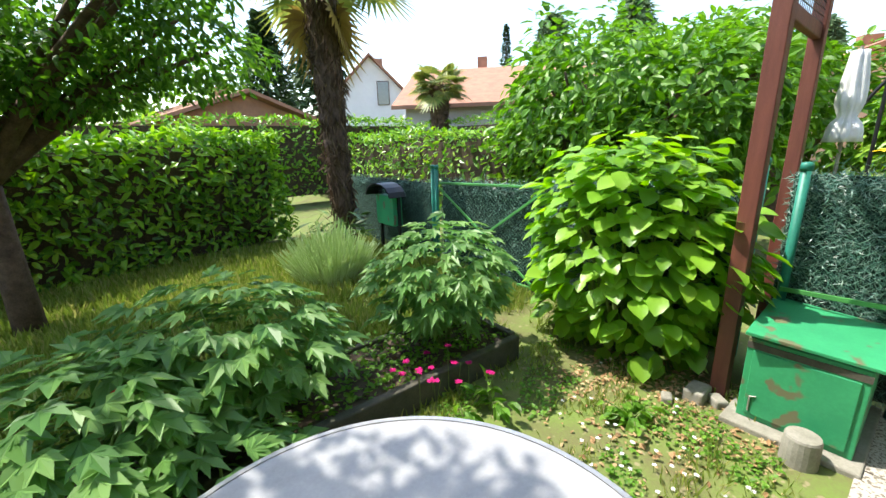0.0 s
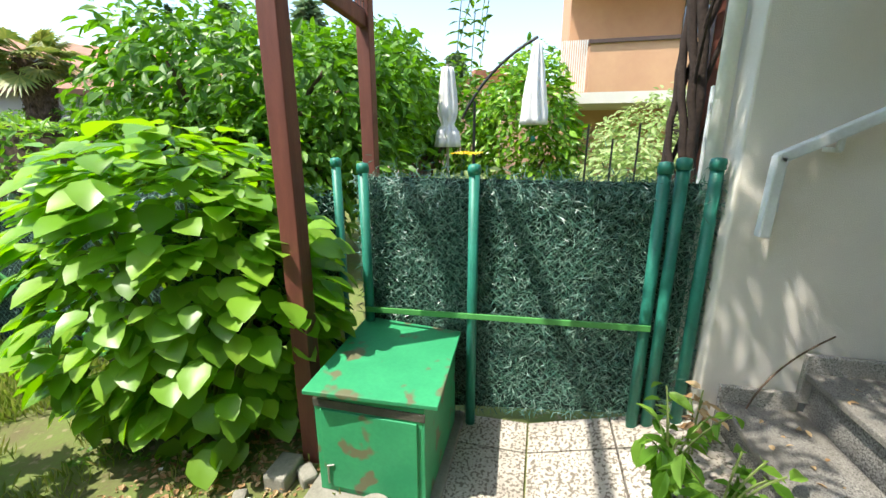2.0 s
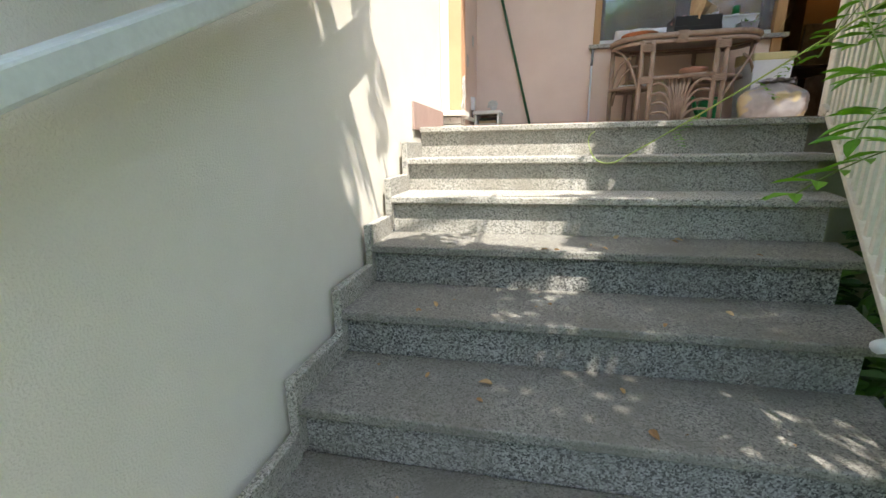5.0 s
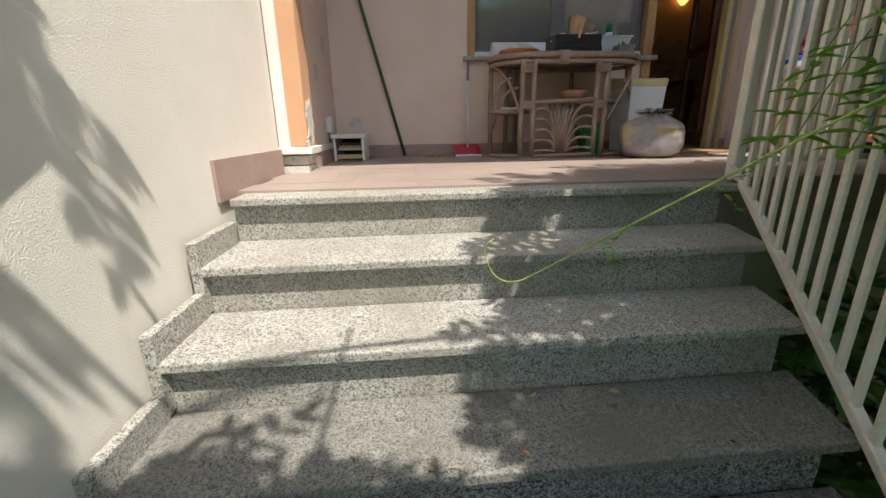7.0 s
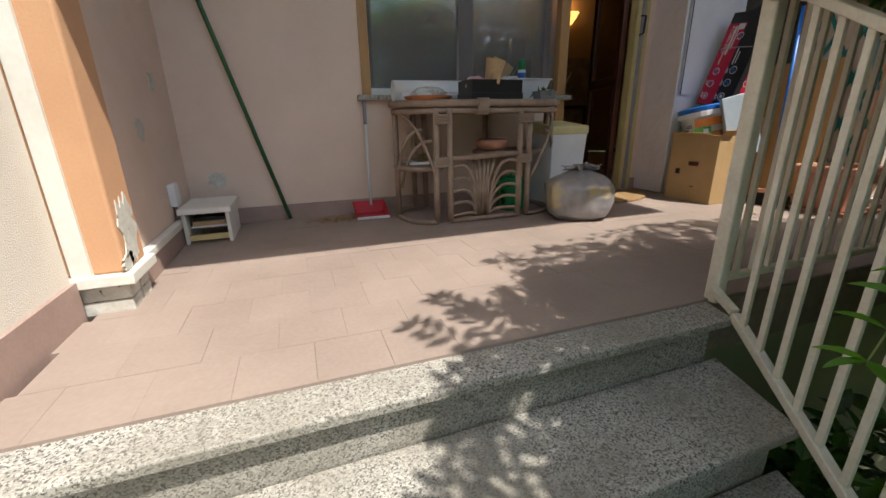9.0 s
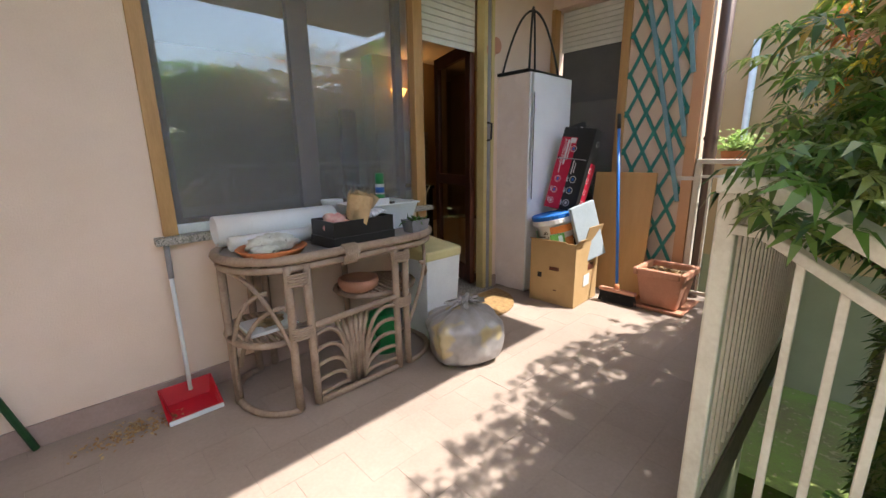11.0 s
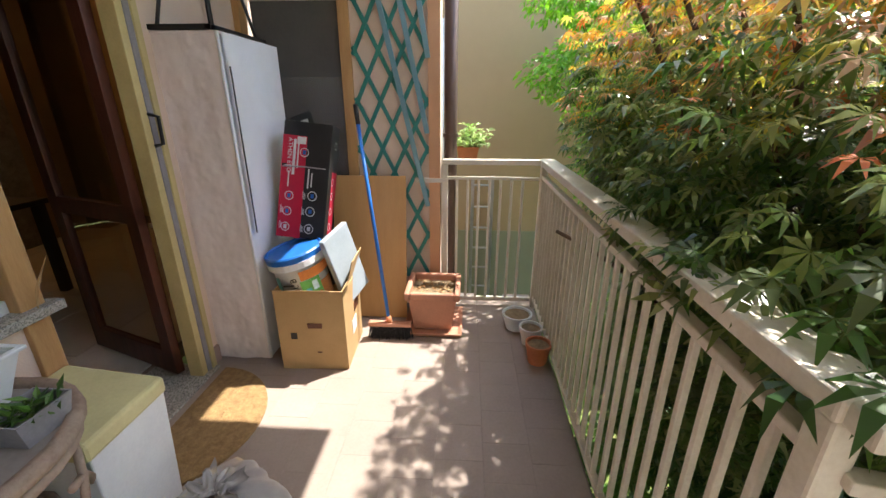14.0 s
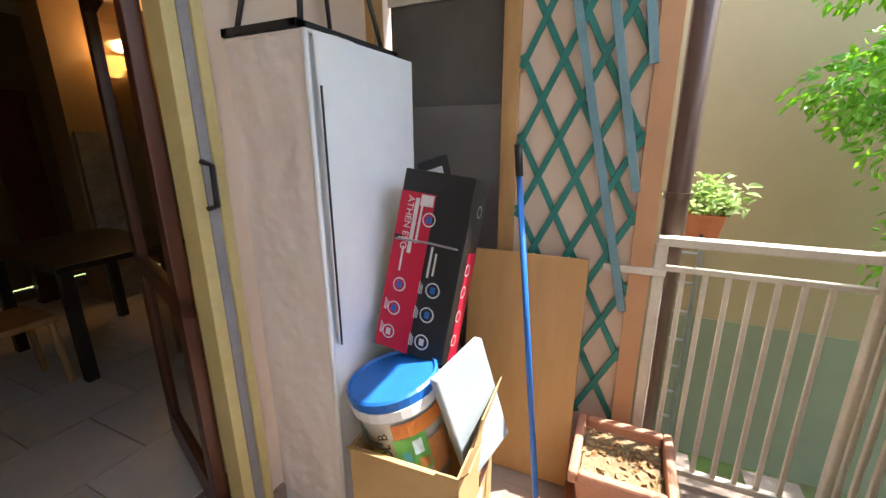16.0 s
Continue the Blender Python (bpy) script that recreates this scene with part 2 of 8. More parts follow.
M_WIST = leafmat("wisteria_leaf", [(0.07, 0.17, 0.015), (0.12, 0.27, 0.03), (0.2, 0.36, 0.05)], 0.42, 0.45, 0.35)
M_PALE = leafmat("pale_shrub_leaf", [(0.22, 0.34, 0.10), (0.34, 0.44, 0.17), (0.45, 0.52, 0.26)], 0.35, 0.5, 0.3)
M_LAV = leafmat("lavender_stalk", [(0.38, 0.50, 0.2), (0.5, 0.6, 0.3), (0.6, 0.68, 0.4)], 0.3, 0.6, 0.2)
M_PALMLEAF = leafmat("palm_leaf", [(0.14, 0.2, 0.04), (0.24, 0.28, 0.07), (0.34, 0.33, 0.09), (0.12, 0.2, 0.05)], 0.3, 0.45, 0.4)
M_DRYFROND = leafmat("dry_frond", [(0.30, 0.20, 0.06), (0.42, 0.31, 0.09), (0.24, 0.15, 0.06)], 0.2, 0.6, 0.3)
M_FIBRE = leafmat("palm_leaf_base", [(0.07, 0.045, 0.03), (0.13, 0.085, 0.055), (0.21, 0.145, 0.09)], 0.1, 0.8, 0.2)
M_FLOWER = leafmat("pink_petal", [(0.5, 0.01, 0.14), (0.6, 0.02, 0.22)], 0.3, 0.6, 0.2)
M_REDPETAL = leafmat("red_petal", [(0.6, 0.01, 0.01), (0.7, 0.03, 0.03)], 0.3, 0.6, 0.2)
M_DAISY = leafmat("white_petal", [(0.7, 0.7, 0.66), (0.8, 0.8, 0.76)], 0.2, 0.6, 0.2)
M_YELLOW = leafmat("yellow_petal", [(0.7, 0.5, 0.03), (0.8, 0.62, 0.1)], 0.3, 0.6, 0.2)
M_DRY = leafmat("dry_leaf", [(0.26, 0.15, 0.07), (0.38, 0.24, 0.12), (0.48, 0.36, 0.2)], 0.1, 0.8, 0.2)
M_RATTAN = mat("weathered_rattan", (0.36, 0.27, 0.21), (0.23, 0.16, 0.12), 9, 0.75, 0.4, 90)
M_RATTAN_TOP = mat("grey_table_top", (0.30, 0.26, 0.235), (0.22, 0.19, 0.17), 3, 0.55, 0.15, 60)
M_PINEW = mat("pine_frame", (0.50, 0.30, 0.13), (0.38, 0.21, 0.085), 4, 0.5, 0.15, 60, stretch=(5, 5, 0.6))
M_YSTRIP = mat("yellow_track", (0.58, 0.47, 0.22), (0.48, 0.38, 0.17), 6, 0.5, 0.1)
M_GREYSTRIP = mat("grey_track", (0.28, 0.27, 0.29), None, 8, 0.5, 0.1)
M_DARKWOOD = mat("dark_wood", (0.13, 0.045, 0.028), (0.07, 0.025, 0.016), 4, 0.35, 0.15, 60, stretch=(5, 5, 0.6))
M_BROWNFRAME = mat("brown_window_frame", (0.13, 0.085, 0.065), (0.09, 0.06, 0.045), 5, 0.5, 0.1)
M_FABRIC = mat("grey_pink_fabric", (0.77, 0.69, 0.68), (0.69, 0.60, 0.59), 3, 0.9, 0.35, 220)
M_FABRIC_L = mat("white_fabric", (0.80, 0.80, 0.82), (0.73, 0.73, 0.76), 3, 0.9, 0.3, 220)
M_CARD = mat("cardboard", (0.47, 0.31, 0.15), (0.40, 0.26, 0.12), 4, 0.85, 0.15, 120)
M_RED = mat("red_print", (0.52, 0.012, 0.05), (0.44, 0.01, 0.04), 3, 0.4, 0.03)
M_BLACK = mat("black_print", (0.022, 0.022, 0.024), (0.014, 0.014, 0.015), 6, 0.4, 0.05)
M_PRINTW = mat("white_print", (0.7, 0.7, 0.7), (0.55, 0.55, 0.56), 20, 0.5, 0)
M_BLUE = mat("blue_plastic", (0.02, 0.16, 0.55), (0.015, 0.11, 0.42), 5, 0.35, 0.05)
M_WHITEPL = mat("white_plastic", (0.74, 0.76, 0.78), (0.64, 0.66, 0.69), 4, 0.4, 0.05)
M_CREAMLID = mat("yellowed_lid", (0.62, 0.56, 0.30), (0.52, 0.46, 0.24), 4, 0.5, 0.08)
M_TERRA = mat("terracotta_plastic", (0.50, 0.245, 0.165), (0.42, 0.2, 0.13), 5, 0.65, 0.15, 80)
M_TERRAW = mat("terracotta", (0.52, 0.19, 0.085), (0.4, 0.14, 0.06), 6, 0.75, 0.2, 80)
M_GREENPL = mat("green_plastic", (0.015, 0.24, 0.075), (0.012, 0.18, 0.055), 4, 0.35, 0.05)
M_REDPL = mat("red_plastic", (0.50, 0.01, 0.025), (0.42, 0.008, 0.02), 4, 0.35, 0.05)
M_LAMINATE = mat("beech_laminate", (0.56, 0.33, 0.14), (0.49, 0.28, 0.11), 2, 0.4, 0.05, 50, stretch=(6, 6, 0.7))
M_TEALLAT = mat("teal_trellis", (0.035, 0.25, 0.22), (0.025, 0.17, 0.15), 6, 0.55, 0.2)
M_BLUELAT = mat("grey_blue_slat", (0.20, 0.36, 0.42), (0.15, 0.28, 0.33), 6, 0.55, 0.2)
M_PIPE = mat("brown_downpipe", (0.13, 0.085, 0.07), (0.1, 0.065, 0.05), 6, 0.4, 0.05, metal=0.3)
M_SHUTTER = mat("white_shutter", (0.72, 0.72, 0.68), (0.62, 0.62, 0.58), 5, 0.5, 0.05)
M_COIR = mat("coir_mat", (0.36, 0.23, 0.10), (0.22, 0.13, 0.06), 30, 0.98, 1.0, 260)
M_PAPER = mat("white_paper", (0.76, 0.77, 0.79), (0.7, 0.71, 0.73), 3, 0.6, 0.05)
M_NEWS = mat("newsprint", (0.52, 0.38, 0.22), (0.4, 0.28, 0.16), 18, 0.85, 0.2)
M_STONEW = mat("pale_pitted_stone", (0.66, 0.65, 0.60), (0.48, 0.46, 0.4), 14, 0.85, 0.6, 60, spots=(0.12, 0.11, 0.1), spot_scale=38, spot_amt=0.66)
M_CANVAS = mat("cream_canvas", (0.78, 0.77, 0.74), (0.62, 0.61, 0.58), 6, 0.85, 0.3, 120)
M_ROOF = mat("clay_roof", (0.42, 0.21, 0.13), (0.3, 0.15, 0.1), 3, 0.85, 0.4, 40)
M_HOUSEW = mat("white_house_wall", (0.80, 0.79, 0.78), (0.72, 0.71, 0.7), 1, 0.9, 0.1)
M_HOUSEP = mat("lilac_house_wall", (0.62, 0.55, 0.58), (0.55, 0.49, 0.52), 1, 0.9, 0.1)
M_DARKWIN = mat("dark_pane", (0.05, 0.055, 0.06), None, 3, 0.04, 0, spec=0.9)
M_DARKWIN.node_tree.nodes["Principled BSDF"].inputs["IOR"].default_value = 1.8
M_WINGLASS = glassmat("window_glass", (0.78, 0.83, 0.83), 0.01)
M_WINGLASS.node_tree.nodes["Principled BSDF"].inputs["IOR"].default_value = 2.3
M_FLOORIN = mat("indoor_floor_tile", (0.66, 0.62, 0.56), (0.55, 0.52, 0.47), 3, 0.35, 0.1, 60, rand=0.06)
M_INWALL = mat("indoor_wall", (0.36, 0.26, 0.15), (0.31, 0.22, 0.125), 2, 0.9, 0.1)
M_STONEIN = mat("indoor_stone", (0.34, 0.32, 0.28), (0.18, 0.17, 0.15), 9, 0.8, 0.6)
M_MULCH = mat("dry_mulch", (0.30, 0.22, 0.13), (0.16, 0.11, 0.06), 25, 0.95, 1.0, 90)
def screenmat():
    """Fine grey mesh: half of the light passes between the threads."""
    m = bpy.data.materials.new("insect_mesh")
    m.use_nodes = True
    N, L = m.node_tree.nodes, m.node_tree.links
    N["Principled BSDF"].inputs["Base Color"].default_value = (0.42, 0.43, 0.45, 1)
    N["Principled BSDF"].inputs["Roughness"].default_value = 0.7
    t = N.new("ShaderNodeBsdfTransparent")
    mx = N.new("ShaderNodeMixShader")
    mx.inputs[0].default_value = 0.16
    L.new(t.outputs[0], mx.inputs[1])
    L.new(N["Principled BSDF"].outputs[0], mx.inputs[2])
    L.new(mx.outputs[0], N["Material Output"].inputs[0])
    return m


M_MESH = screenmat()
M_SCREEN = mat("insect_screen", (0.12, 0.125, 0.13), (0.1, 0.105, 0.11), 3, 0.25, 0.02, 60, spec=0.5)


# ---- mesh helpers ----
class Mesh:
    """Gathers points and faces, then becomes one mesh."""

    def __init__(self):
        self.v, self.f = [], []

    def add(self, verts, faces):
        o = len(self.v)
        self.v += [tuple(p) for p in verts]
        self.f += [tuple(i + o for i in q) for q in faces]
        return self

    def box(self, a, b, m=None):
        (x0, y0, z0), (x1, y1, z1) = a, b
        v = [Vector(p) for p in ((x0, y0, z0), (x1, y0, z0), (x1, y1, z0), (x0, y1, z0), (x0, y0, z1), (x1, y0, z1), (x1, y1, z1), (x0, y1, z1))]
        if m is not None:
            v = [m @ p for p in v]
        return self.add(v, [(0, 3, 2, 1), (4, 5, 6, 7), (0, 1, 5, 4), (1, 2, 6, 5), (2, 3, 7, 6), (3, 0, 4, 7)])

    def prism(self, poly, z0, z1):
        """A level outline raised from z0 to z1."""
        n = len(poly)
        v = [(x, y, z0) for x, y in poly] + [(x, y, z1) for x, y in poly]
        return self.add(v, [tuple(range(n))[::-1], tuple(range(n, 2 * n))] + [(i, (i + 1) % n, n + (i + 1) % n, n + i) for i in range(n)])

    def tube(self, pts, r, n=8, caps=True):
        pts = [Vector(p) for p in pts]
        rs = list(r) if isinstance(r, (list, tuple)) else [r] * len(pts)
        v, f = [], []
        side = None
        for i, p in enumerate(pts):
            d = (pts[min(i + 1, len(pts) - 1)] - pts[max(i - 1, 0)]).normalized()
            if side is None:
                side = d.orthogonal().normalized()
            side = (side - d * side.dot(d)).normalized()
            up = d.cross(side)
            for k in range(n):
                a = 2 * math.pi * k / n
                v.append(p + rs[i] * (math.cos(a) * side + math.sin(a) * up))
        for i in range(len(pts) - 1):
            for k in range(n):
                f.append((i * n + k, i * n + (k + 1) % n, (i + 1) * n + (k + 1) % n, (i + 1) * n + k))
        if caps:
            f += [tuple(range(n))[::-1], tuple(range((len(pts) - 1) * n, len(pts) * n))]
        return self.add(v, f)

    def lathe(self, c, prof, n=24, sx=1.0, sy=1.0):
        v = [(c[0] + r * sx * math.cos(2 * math.pi * k / n), c[1] + r * sy * math.sin(2 * math.pi * k / n), c[2] + z) for r, z in prof for k in range(n)]
        f = [(i * n + k, i * n + (k + 1) % n, (i + 1) * n + (k + 1) % n, (i + 1) * n + k) for i in range(len(prof) - 1) for k in range(n)]
        f += [tuple(range(n))[::-1], tuple(range((len(prof) - 1) * n, len(prof) * n))]
        return self.add(v, f)

    def data(self, name, material, smooth=False):
        me = bpy.data.meshes.new(name)
        me.from_pydata([tuple(p) for p in self.v], [], self.f)
        me.materials.append(material)
        if smooth:
            me.polygons.foreach_set("use_smooth", [True] * len(me.polygons))
        me.update()
        return me


def thing(name, base, label, category, group="", kind=""):
    e = new(name)
    e.empty_display_size = 0.1
    e.location = base
    return tagged(e, label, category, group, kind)


def place(ob, parent):
    """Hang a mesh given in world metres under its thing."""
    ob.parent = parent
    if parent.type == "EMPTY":
        ob.matrix_parent_inverse = Matrix.Translation(parent.location).inverted()
    return ob


def part(name, ms, material, parent, label="", smooth=False, bevel=0.0, kind=""):
    ob = new(name, ms.data(name, material, smooth))
    if parent is not None:
        place(ob, parent)
    if bevel:
        b = ob.modifiers.new("bevel", "BEVEL")
        b.width, b.segments, b.limit_method = bevel, 2, "ANGLE"
    return tagged(ob, label, kind=kind)


def solo(name, ms, material, label, category, smooth=False, bevel=0.0, kind="", group=""):
    ob = part(name, ms, material, None, "", smooth, bevel)
    return tagged(ob, label, category, group, kind)


# leaf outlines lie in xy, base at the origin, tip along +y
def leaf_oval(w=0.5, fold=0.12, curl=0.15):
    v = [(0, 0, 0), (0, .35, -.02), (0, .7, -curl * .5), (0, 1, -curl), (-w * .42, .2, fold * .7), (-w * .5, .5, fold), (-w * .3, .8, fold * .5 - curl * .4), (w * .42, .2, fold * .7), (w * .5, .5, fold), (w * .3, .8, fold * .5 - curl * .4)]
    return np.array(v), [(0, 1, 5, 4), (1, 2, 6, 5), (2, 3, 6), (0, 7, 8, 1), (1, 8, 9, 2), (2, 9, 3)]


def leaf_blade(w=0.25):
    v = [(0, 0, 0), (-w / 2, .45, .03), (0, 1, -.08), (w / 2, .45, .03)]
    return np.array(v), [(0, 3, 2, 1)]


def leaf_palm(lobes=7, w=0.15, spread=250, droop=0.15, base=0.3):
    """A hand-shaped leaf with pointed lobes."""
    v, f = [(0, base, 0)], []
    for i in range(lobes):
        a = radians(-spread / 2 + spread * i / (lobes - 1))
        ln = (1 - base) * (1 - 0.45 * abs(i - (lobes - 1) / 2) / ((lobes - 1) / 2))
        d, s = np.array((math.sin(a), math.cos(a), 0)), np.array((math.cos(a), -math.sin(a), 0))
        c = np.array((0, base, 0))
        k = len(v)
        v += [tuple(c + d * ln * .5 - s * w * ln * 1.0 + np.array((0, 0, .02))), tuple(c + d * ln + np.array((0, 0, -droop * ln))), tuple(c + d * ln * .5 + s * w * ln * 1.0 + np.array((0, 0, .02)))]
        f.append((0, k + 2, k + 1, k))
    return np.array(v), f


def scatter(template, places, ups, size, rng, tips=None, jitter=0.3, flat=1.0):
    """Leaves of one outline at places; ups: the way that each leaf faces; tips: where its tip points (else at random)."""
    tv, tf = template
    n = len(places)
    ups = np.array(ups, float) + rng.normal(0, jitter, (n, 3))
    ups /= np.linalg.norm(ups, axis=1)[:, None] + 1e-9
    tips = rng.normal(0, 1, (n, 3)) if tips is None else np.array(tips, float) + rng.normal(0, jitter, (n, 3))
    tips = tips - ups * (tips * ups).sum(1)[:, None]
    tips /= np.linalg.norm(tips, axis=1)[:, None] + 1e-9
    sides = np.cross(tips, ups)
    size = np.broadcast_to(size, (n,))
    V = (tv[None, :, 0:1] * sides[:, None] + tv[None, :, 1:2] * tips[:, None] + tv[None, :, 2:3] * ups[:, None] * flat) * size[:, None, None] + np.array(places)[:, None]
    ms = Mesh()
    ms.v = V.reshape(-1, 3).tolist()
    k = len(tv)
    ms.f = [tuple(i * k + j for j in q) for i in range(n) for q in tf]
    return ms


def blob_points(rng, n, c, r, shell=0.75, lumps=9, lump_amp=0.28):
    """Points near the skin of a lumpy egg, with the way outwards."""
    d = rng.normal(0, 1, (n, 3))
    d /= np.linalg.norm(d, axis=1)[:, None]
    ld = rng.normal(0, 1, (lumps, 3))
    ld /= np.linalg.norm(ld, axis=1)[:, None]
    bulge = (np.clip((d @ ld.T), 0, 1) ** 6).max(1) * lump_amp
    rad = (shell + (1 - shell) * rng.random(n) ** 0.6) * (0.82 + bulge + rng.normal(0, 0.03, n))
    return np.array(c) + d * rad[:, None] * np.array(r), d


def box_points(rng, n, a, b, faces="xXyYZ"):
    """Points near the skin of a clipped hedge, with the way outwards."""
    a, b = np.array(a, float), np.array(b, float)
    s = b - a
    w = {"x": s[1] * s[2], "X": s[1] * s[2], "y": s[0] * s[2], "Y": s[0] * s[2], "Z": s[0] * s[1]}
    ch = rng.choice(list(faces), n, p=np.array([w[k] for k in faces]) / sum(w[k] for k in faces))
    p = a + s * rng.random((n, 3))
    d = np.zeros((n, 3))
    for k, ax, val, sg in (("x", 0, a[0], -1), ("X", 0, b[0], 1), ("y", 1, a[1], -1), ("Y", 1, b[1], 1), ("Z", 2, b[2], 1)):
        q = ch == k
        p[q, ax] = val - sg * np.abs(rng.normal(0, 0.09, q.sum())) + sg * 0.03
        d[q, ax] = sg
    return p, d


def bend(pts, amp, seed):
    """Wavers a run of points a little."""
    r = random.Random(seed)
    return [Vector(p) + Vector((r.uniform(-amp, amp), r.uniform(-amp, amp), r.uniform(-amp, amp))) for p in pts]


def arc(p0, p1, mid, n=9):
    """A curve from p0 to p1 drawn towards mid."""
    p0, p1, mid = Vector(p0), Vector(p1), Vector(mid)
    return [(1 - t) ** 2 * p0 + 2 * t * (1 - t) * mid + t * t * p1 for t in (i / (n - 1) for i in range(n))]


# ---- ground ----
rng = np.random.default_rng(5)
g = Mesh()
g.box((-150, -150, -0.3), (150, 150, 0.0))
solo("ground", g, M_SOIL, "mossy garden soil with patchy short grass", "ground", kind="structure")

pave = thing("pavement", (3.0, -0.8, 0), "pale pebble-dashed concrete slabs at the foot of the stairs", "paving", kind="structure")


def slab(x0, x1, y0, y1):
    def zz(y):
        return 0.015 + max(0.0, -0.42 - y) * 0.27
    ms = Mesh()
    xs, ys = (x0 + .006, x1 - .006), (y0 + .006, y1 - .006)
    v = [(x, y, z) for z in (-0.1, 0) for x, y in ((xs[0], ys[0]), (xs[1], ys[0]), (xs[1], ys[1]), (xs[0], ys[1]))]
    v = [(x, y, zz(y) + z) for x, y, z in v]
    ms.add(v, [(0, 3, 2, 1), (4, 5, 6, 7), (0, 1, 5, 4), (1, 2, 6, 5), (2, 3, 7, 6), (3, 0, 4, 7)])
    part("slab", ms, M_PEBBLE, pave)


for yy in ((-0.42, 0.0), (-0.88, -0.42), (-1.38, -0.88)):
    for xx in ((2.35, 2.9), (2.9, 3.4), (3.4, 3.66)):
        slab(*xx, yy[0], yy[1])
st = Mesh()
st.box((2.80, -0.03, -0.02), (3.66, 0.62, 0.035))
solo("kerb", st, M_CONC, "old grey concrete footing with moss under the green box", "kerb", kind="structure", bevel=0.01)

# ---- stairs ----
STEPS = [(-1.33, 0.46), (-1.65, 0.665), (-1.965, 0.87), (-2.285, 1.04), (-2.60, 1.205), (-2.91, 1.37), (-3.18, 1.54), (-3.465, 1.705), (-3.77, 1.875)]
TERR = 1.885


def right_edge(y):
    return 1.39 + (y + 3.88) * 0.34


stairs = thing("staircase", (2.6, -2.5, 0), "outdoor staircase of worn grey speckled granite", "stairs", kind="structure")
for i, (y, z) in enumerate(STEPS):
    y2 = STEPS[i + 1][0] if i + 1 < len(STEPS) else y - 0.14
    z0 = STEPS[i - 1][1] if i else 0.2
    xr = right_edge(y)
    tr = Mesh()
    tr.prism([(3.46, y), (3.46, y2 - .03), (right_edge(y2) - .02, y2 - .05), (xr - .02, y - .02)][::-1], z - 0.032, z)
    # the lower six steps take darker granite than the upper three
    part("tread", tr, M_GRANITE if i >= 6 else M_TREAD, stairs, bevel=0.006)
    rs = Mesh()
    rs.prism([(3.46, y - .035), (3.46, y - .08), (xr + .03, y - .10), (xr + .03, y - .055)][::-1], z0 - .03, z - 0.032)
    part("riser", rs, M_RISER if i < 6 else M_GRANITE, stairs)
    if i < len(STEPS) - 1:
        y3 = y2
        sk = Mesh()
        sk.prism([(3.447, y + .005), (3.478, y + .005), (3.478, y3 - .0), (3.447, y3 - .0)], z - 0.16, z + 0.085)
        part("skirting", sk, M_GRANITE, stairs, bevel=0.004)
body = Mesh()
for i, (y, z) in enumerate(STEPS):
    y2 = STEPS[i + 1][0] if i + 1 < len(STEPS) else y - 0.14
    xr = right_edge(y) + .06
    body.prism([(3.45, y - .08), (3.45, y2 - .085), (xr - .0, y2 - .085), (xr, y - .08)][::-1], max(0.0, z - .55), z - 0.034)
part("core", body, M_CONC, stairs)

# ---- terrace ----
fl = Mesh()
fl.box((-1.0, -5.94, TERR - 0.22), (3.46, -3.905, TERR - 0.012))
terrace = solo("floor", fl, M_GROUT, "pinkish-brown terrace tiles, dusty and sunlit", "floor", kind="structure")

# ---- house walls ----
w = Mesh()
w.box((3.5, -4.585, -0.2), (3.85, -1.25, 6.2))
solo("wall_east", w, M_PLASTER, "cream roughcast plaster wall beside the stairs", "wall", kind="structure", bevel=0.012)
w = Mesh()
w.box((3.40, -6.3, 1.6), (3.85, -4.80, 4.42))
solo("wall_east_terrace", w, M_PINK, "salmon-pink plaster wall with flaking patches", "wall", kind="structure")
pil = Mesh()
pil.box((3.345, -4.80, 2.03), (3.6, -4.60, 4.42))
solo("pilaster", pil, M_ORANGE, "peach corner pilaster with flaked paint at its foot", "pilaster", kind="structure", bevel=0.01)
tr = Mesh()
tr.box((3.44, -4.615, 2.03), (3.499, -4.587, 4.42))
solo("trim", tr, M_WHITE, "white corner bead between cream and peach plaster", "trim", kind="structure")
tr = Mesh()
tr.box((3.32, -4.83, 1.99), (3.52, -4.575, 2.03))
tr.box((3.36, -5.88, 1.985), (3.40, -4.83, 2.02))
solo("trim", tr, M_WHITE, "grey-white ledge strip along the wall foot", "trim", kind="structure", bevel=0.004)
brk = thing("brick_plinth", (3.4, -4.7, TERR), "whitewashed brick plinth showing under the flaked pilaster", "plinth", kind="structure")
for r in range(2):
    for a, b in (((3.35, -4.70), (3.5, -4.605)), ((3.35, -4.805), (3.5, -4.71))):
        b0 = Mesh()
        b0.box((a[0], a[1], TERR + r * .055 - .01), (b[0], b[1], TERR + r * .055 + .042))
        part("brick", b0, M_STONEW, brk, bevel=0.006)
sk = Mesh()
sk.box((3.37, -5.88, TERR - .02), (3.40, -4.83, TERR + 0.10))
sk.box((-0.16, -5.90, TERR - .02), (-0.095, -5.885, TERR + 0.10))
sk.box((0.66, -5.90, TERR - .02), (3.40, -5.885, TERR + 0.10))
sk.box((3.485, -4.575, TERR - .02), (3.499, -3.76, TERR + 0.135))
solo("baseboard", sk, M_SKIRT, "dull brown skirting tiles round the terrace", "skirting", kind="structure")
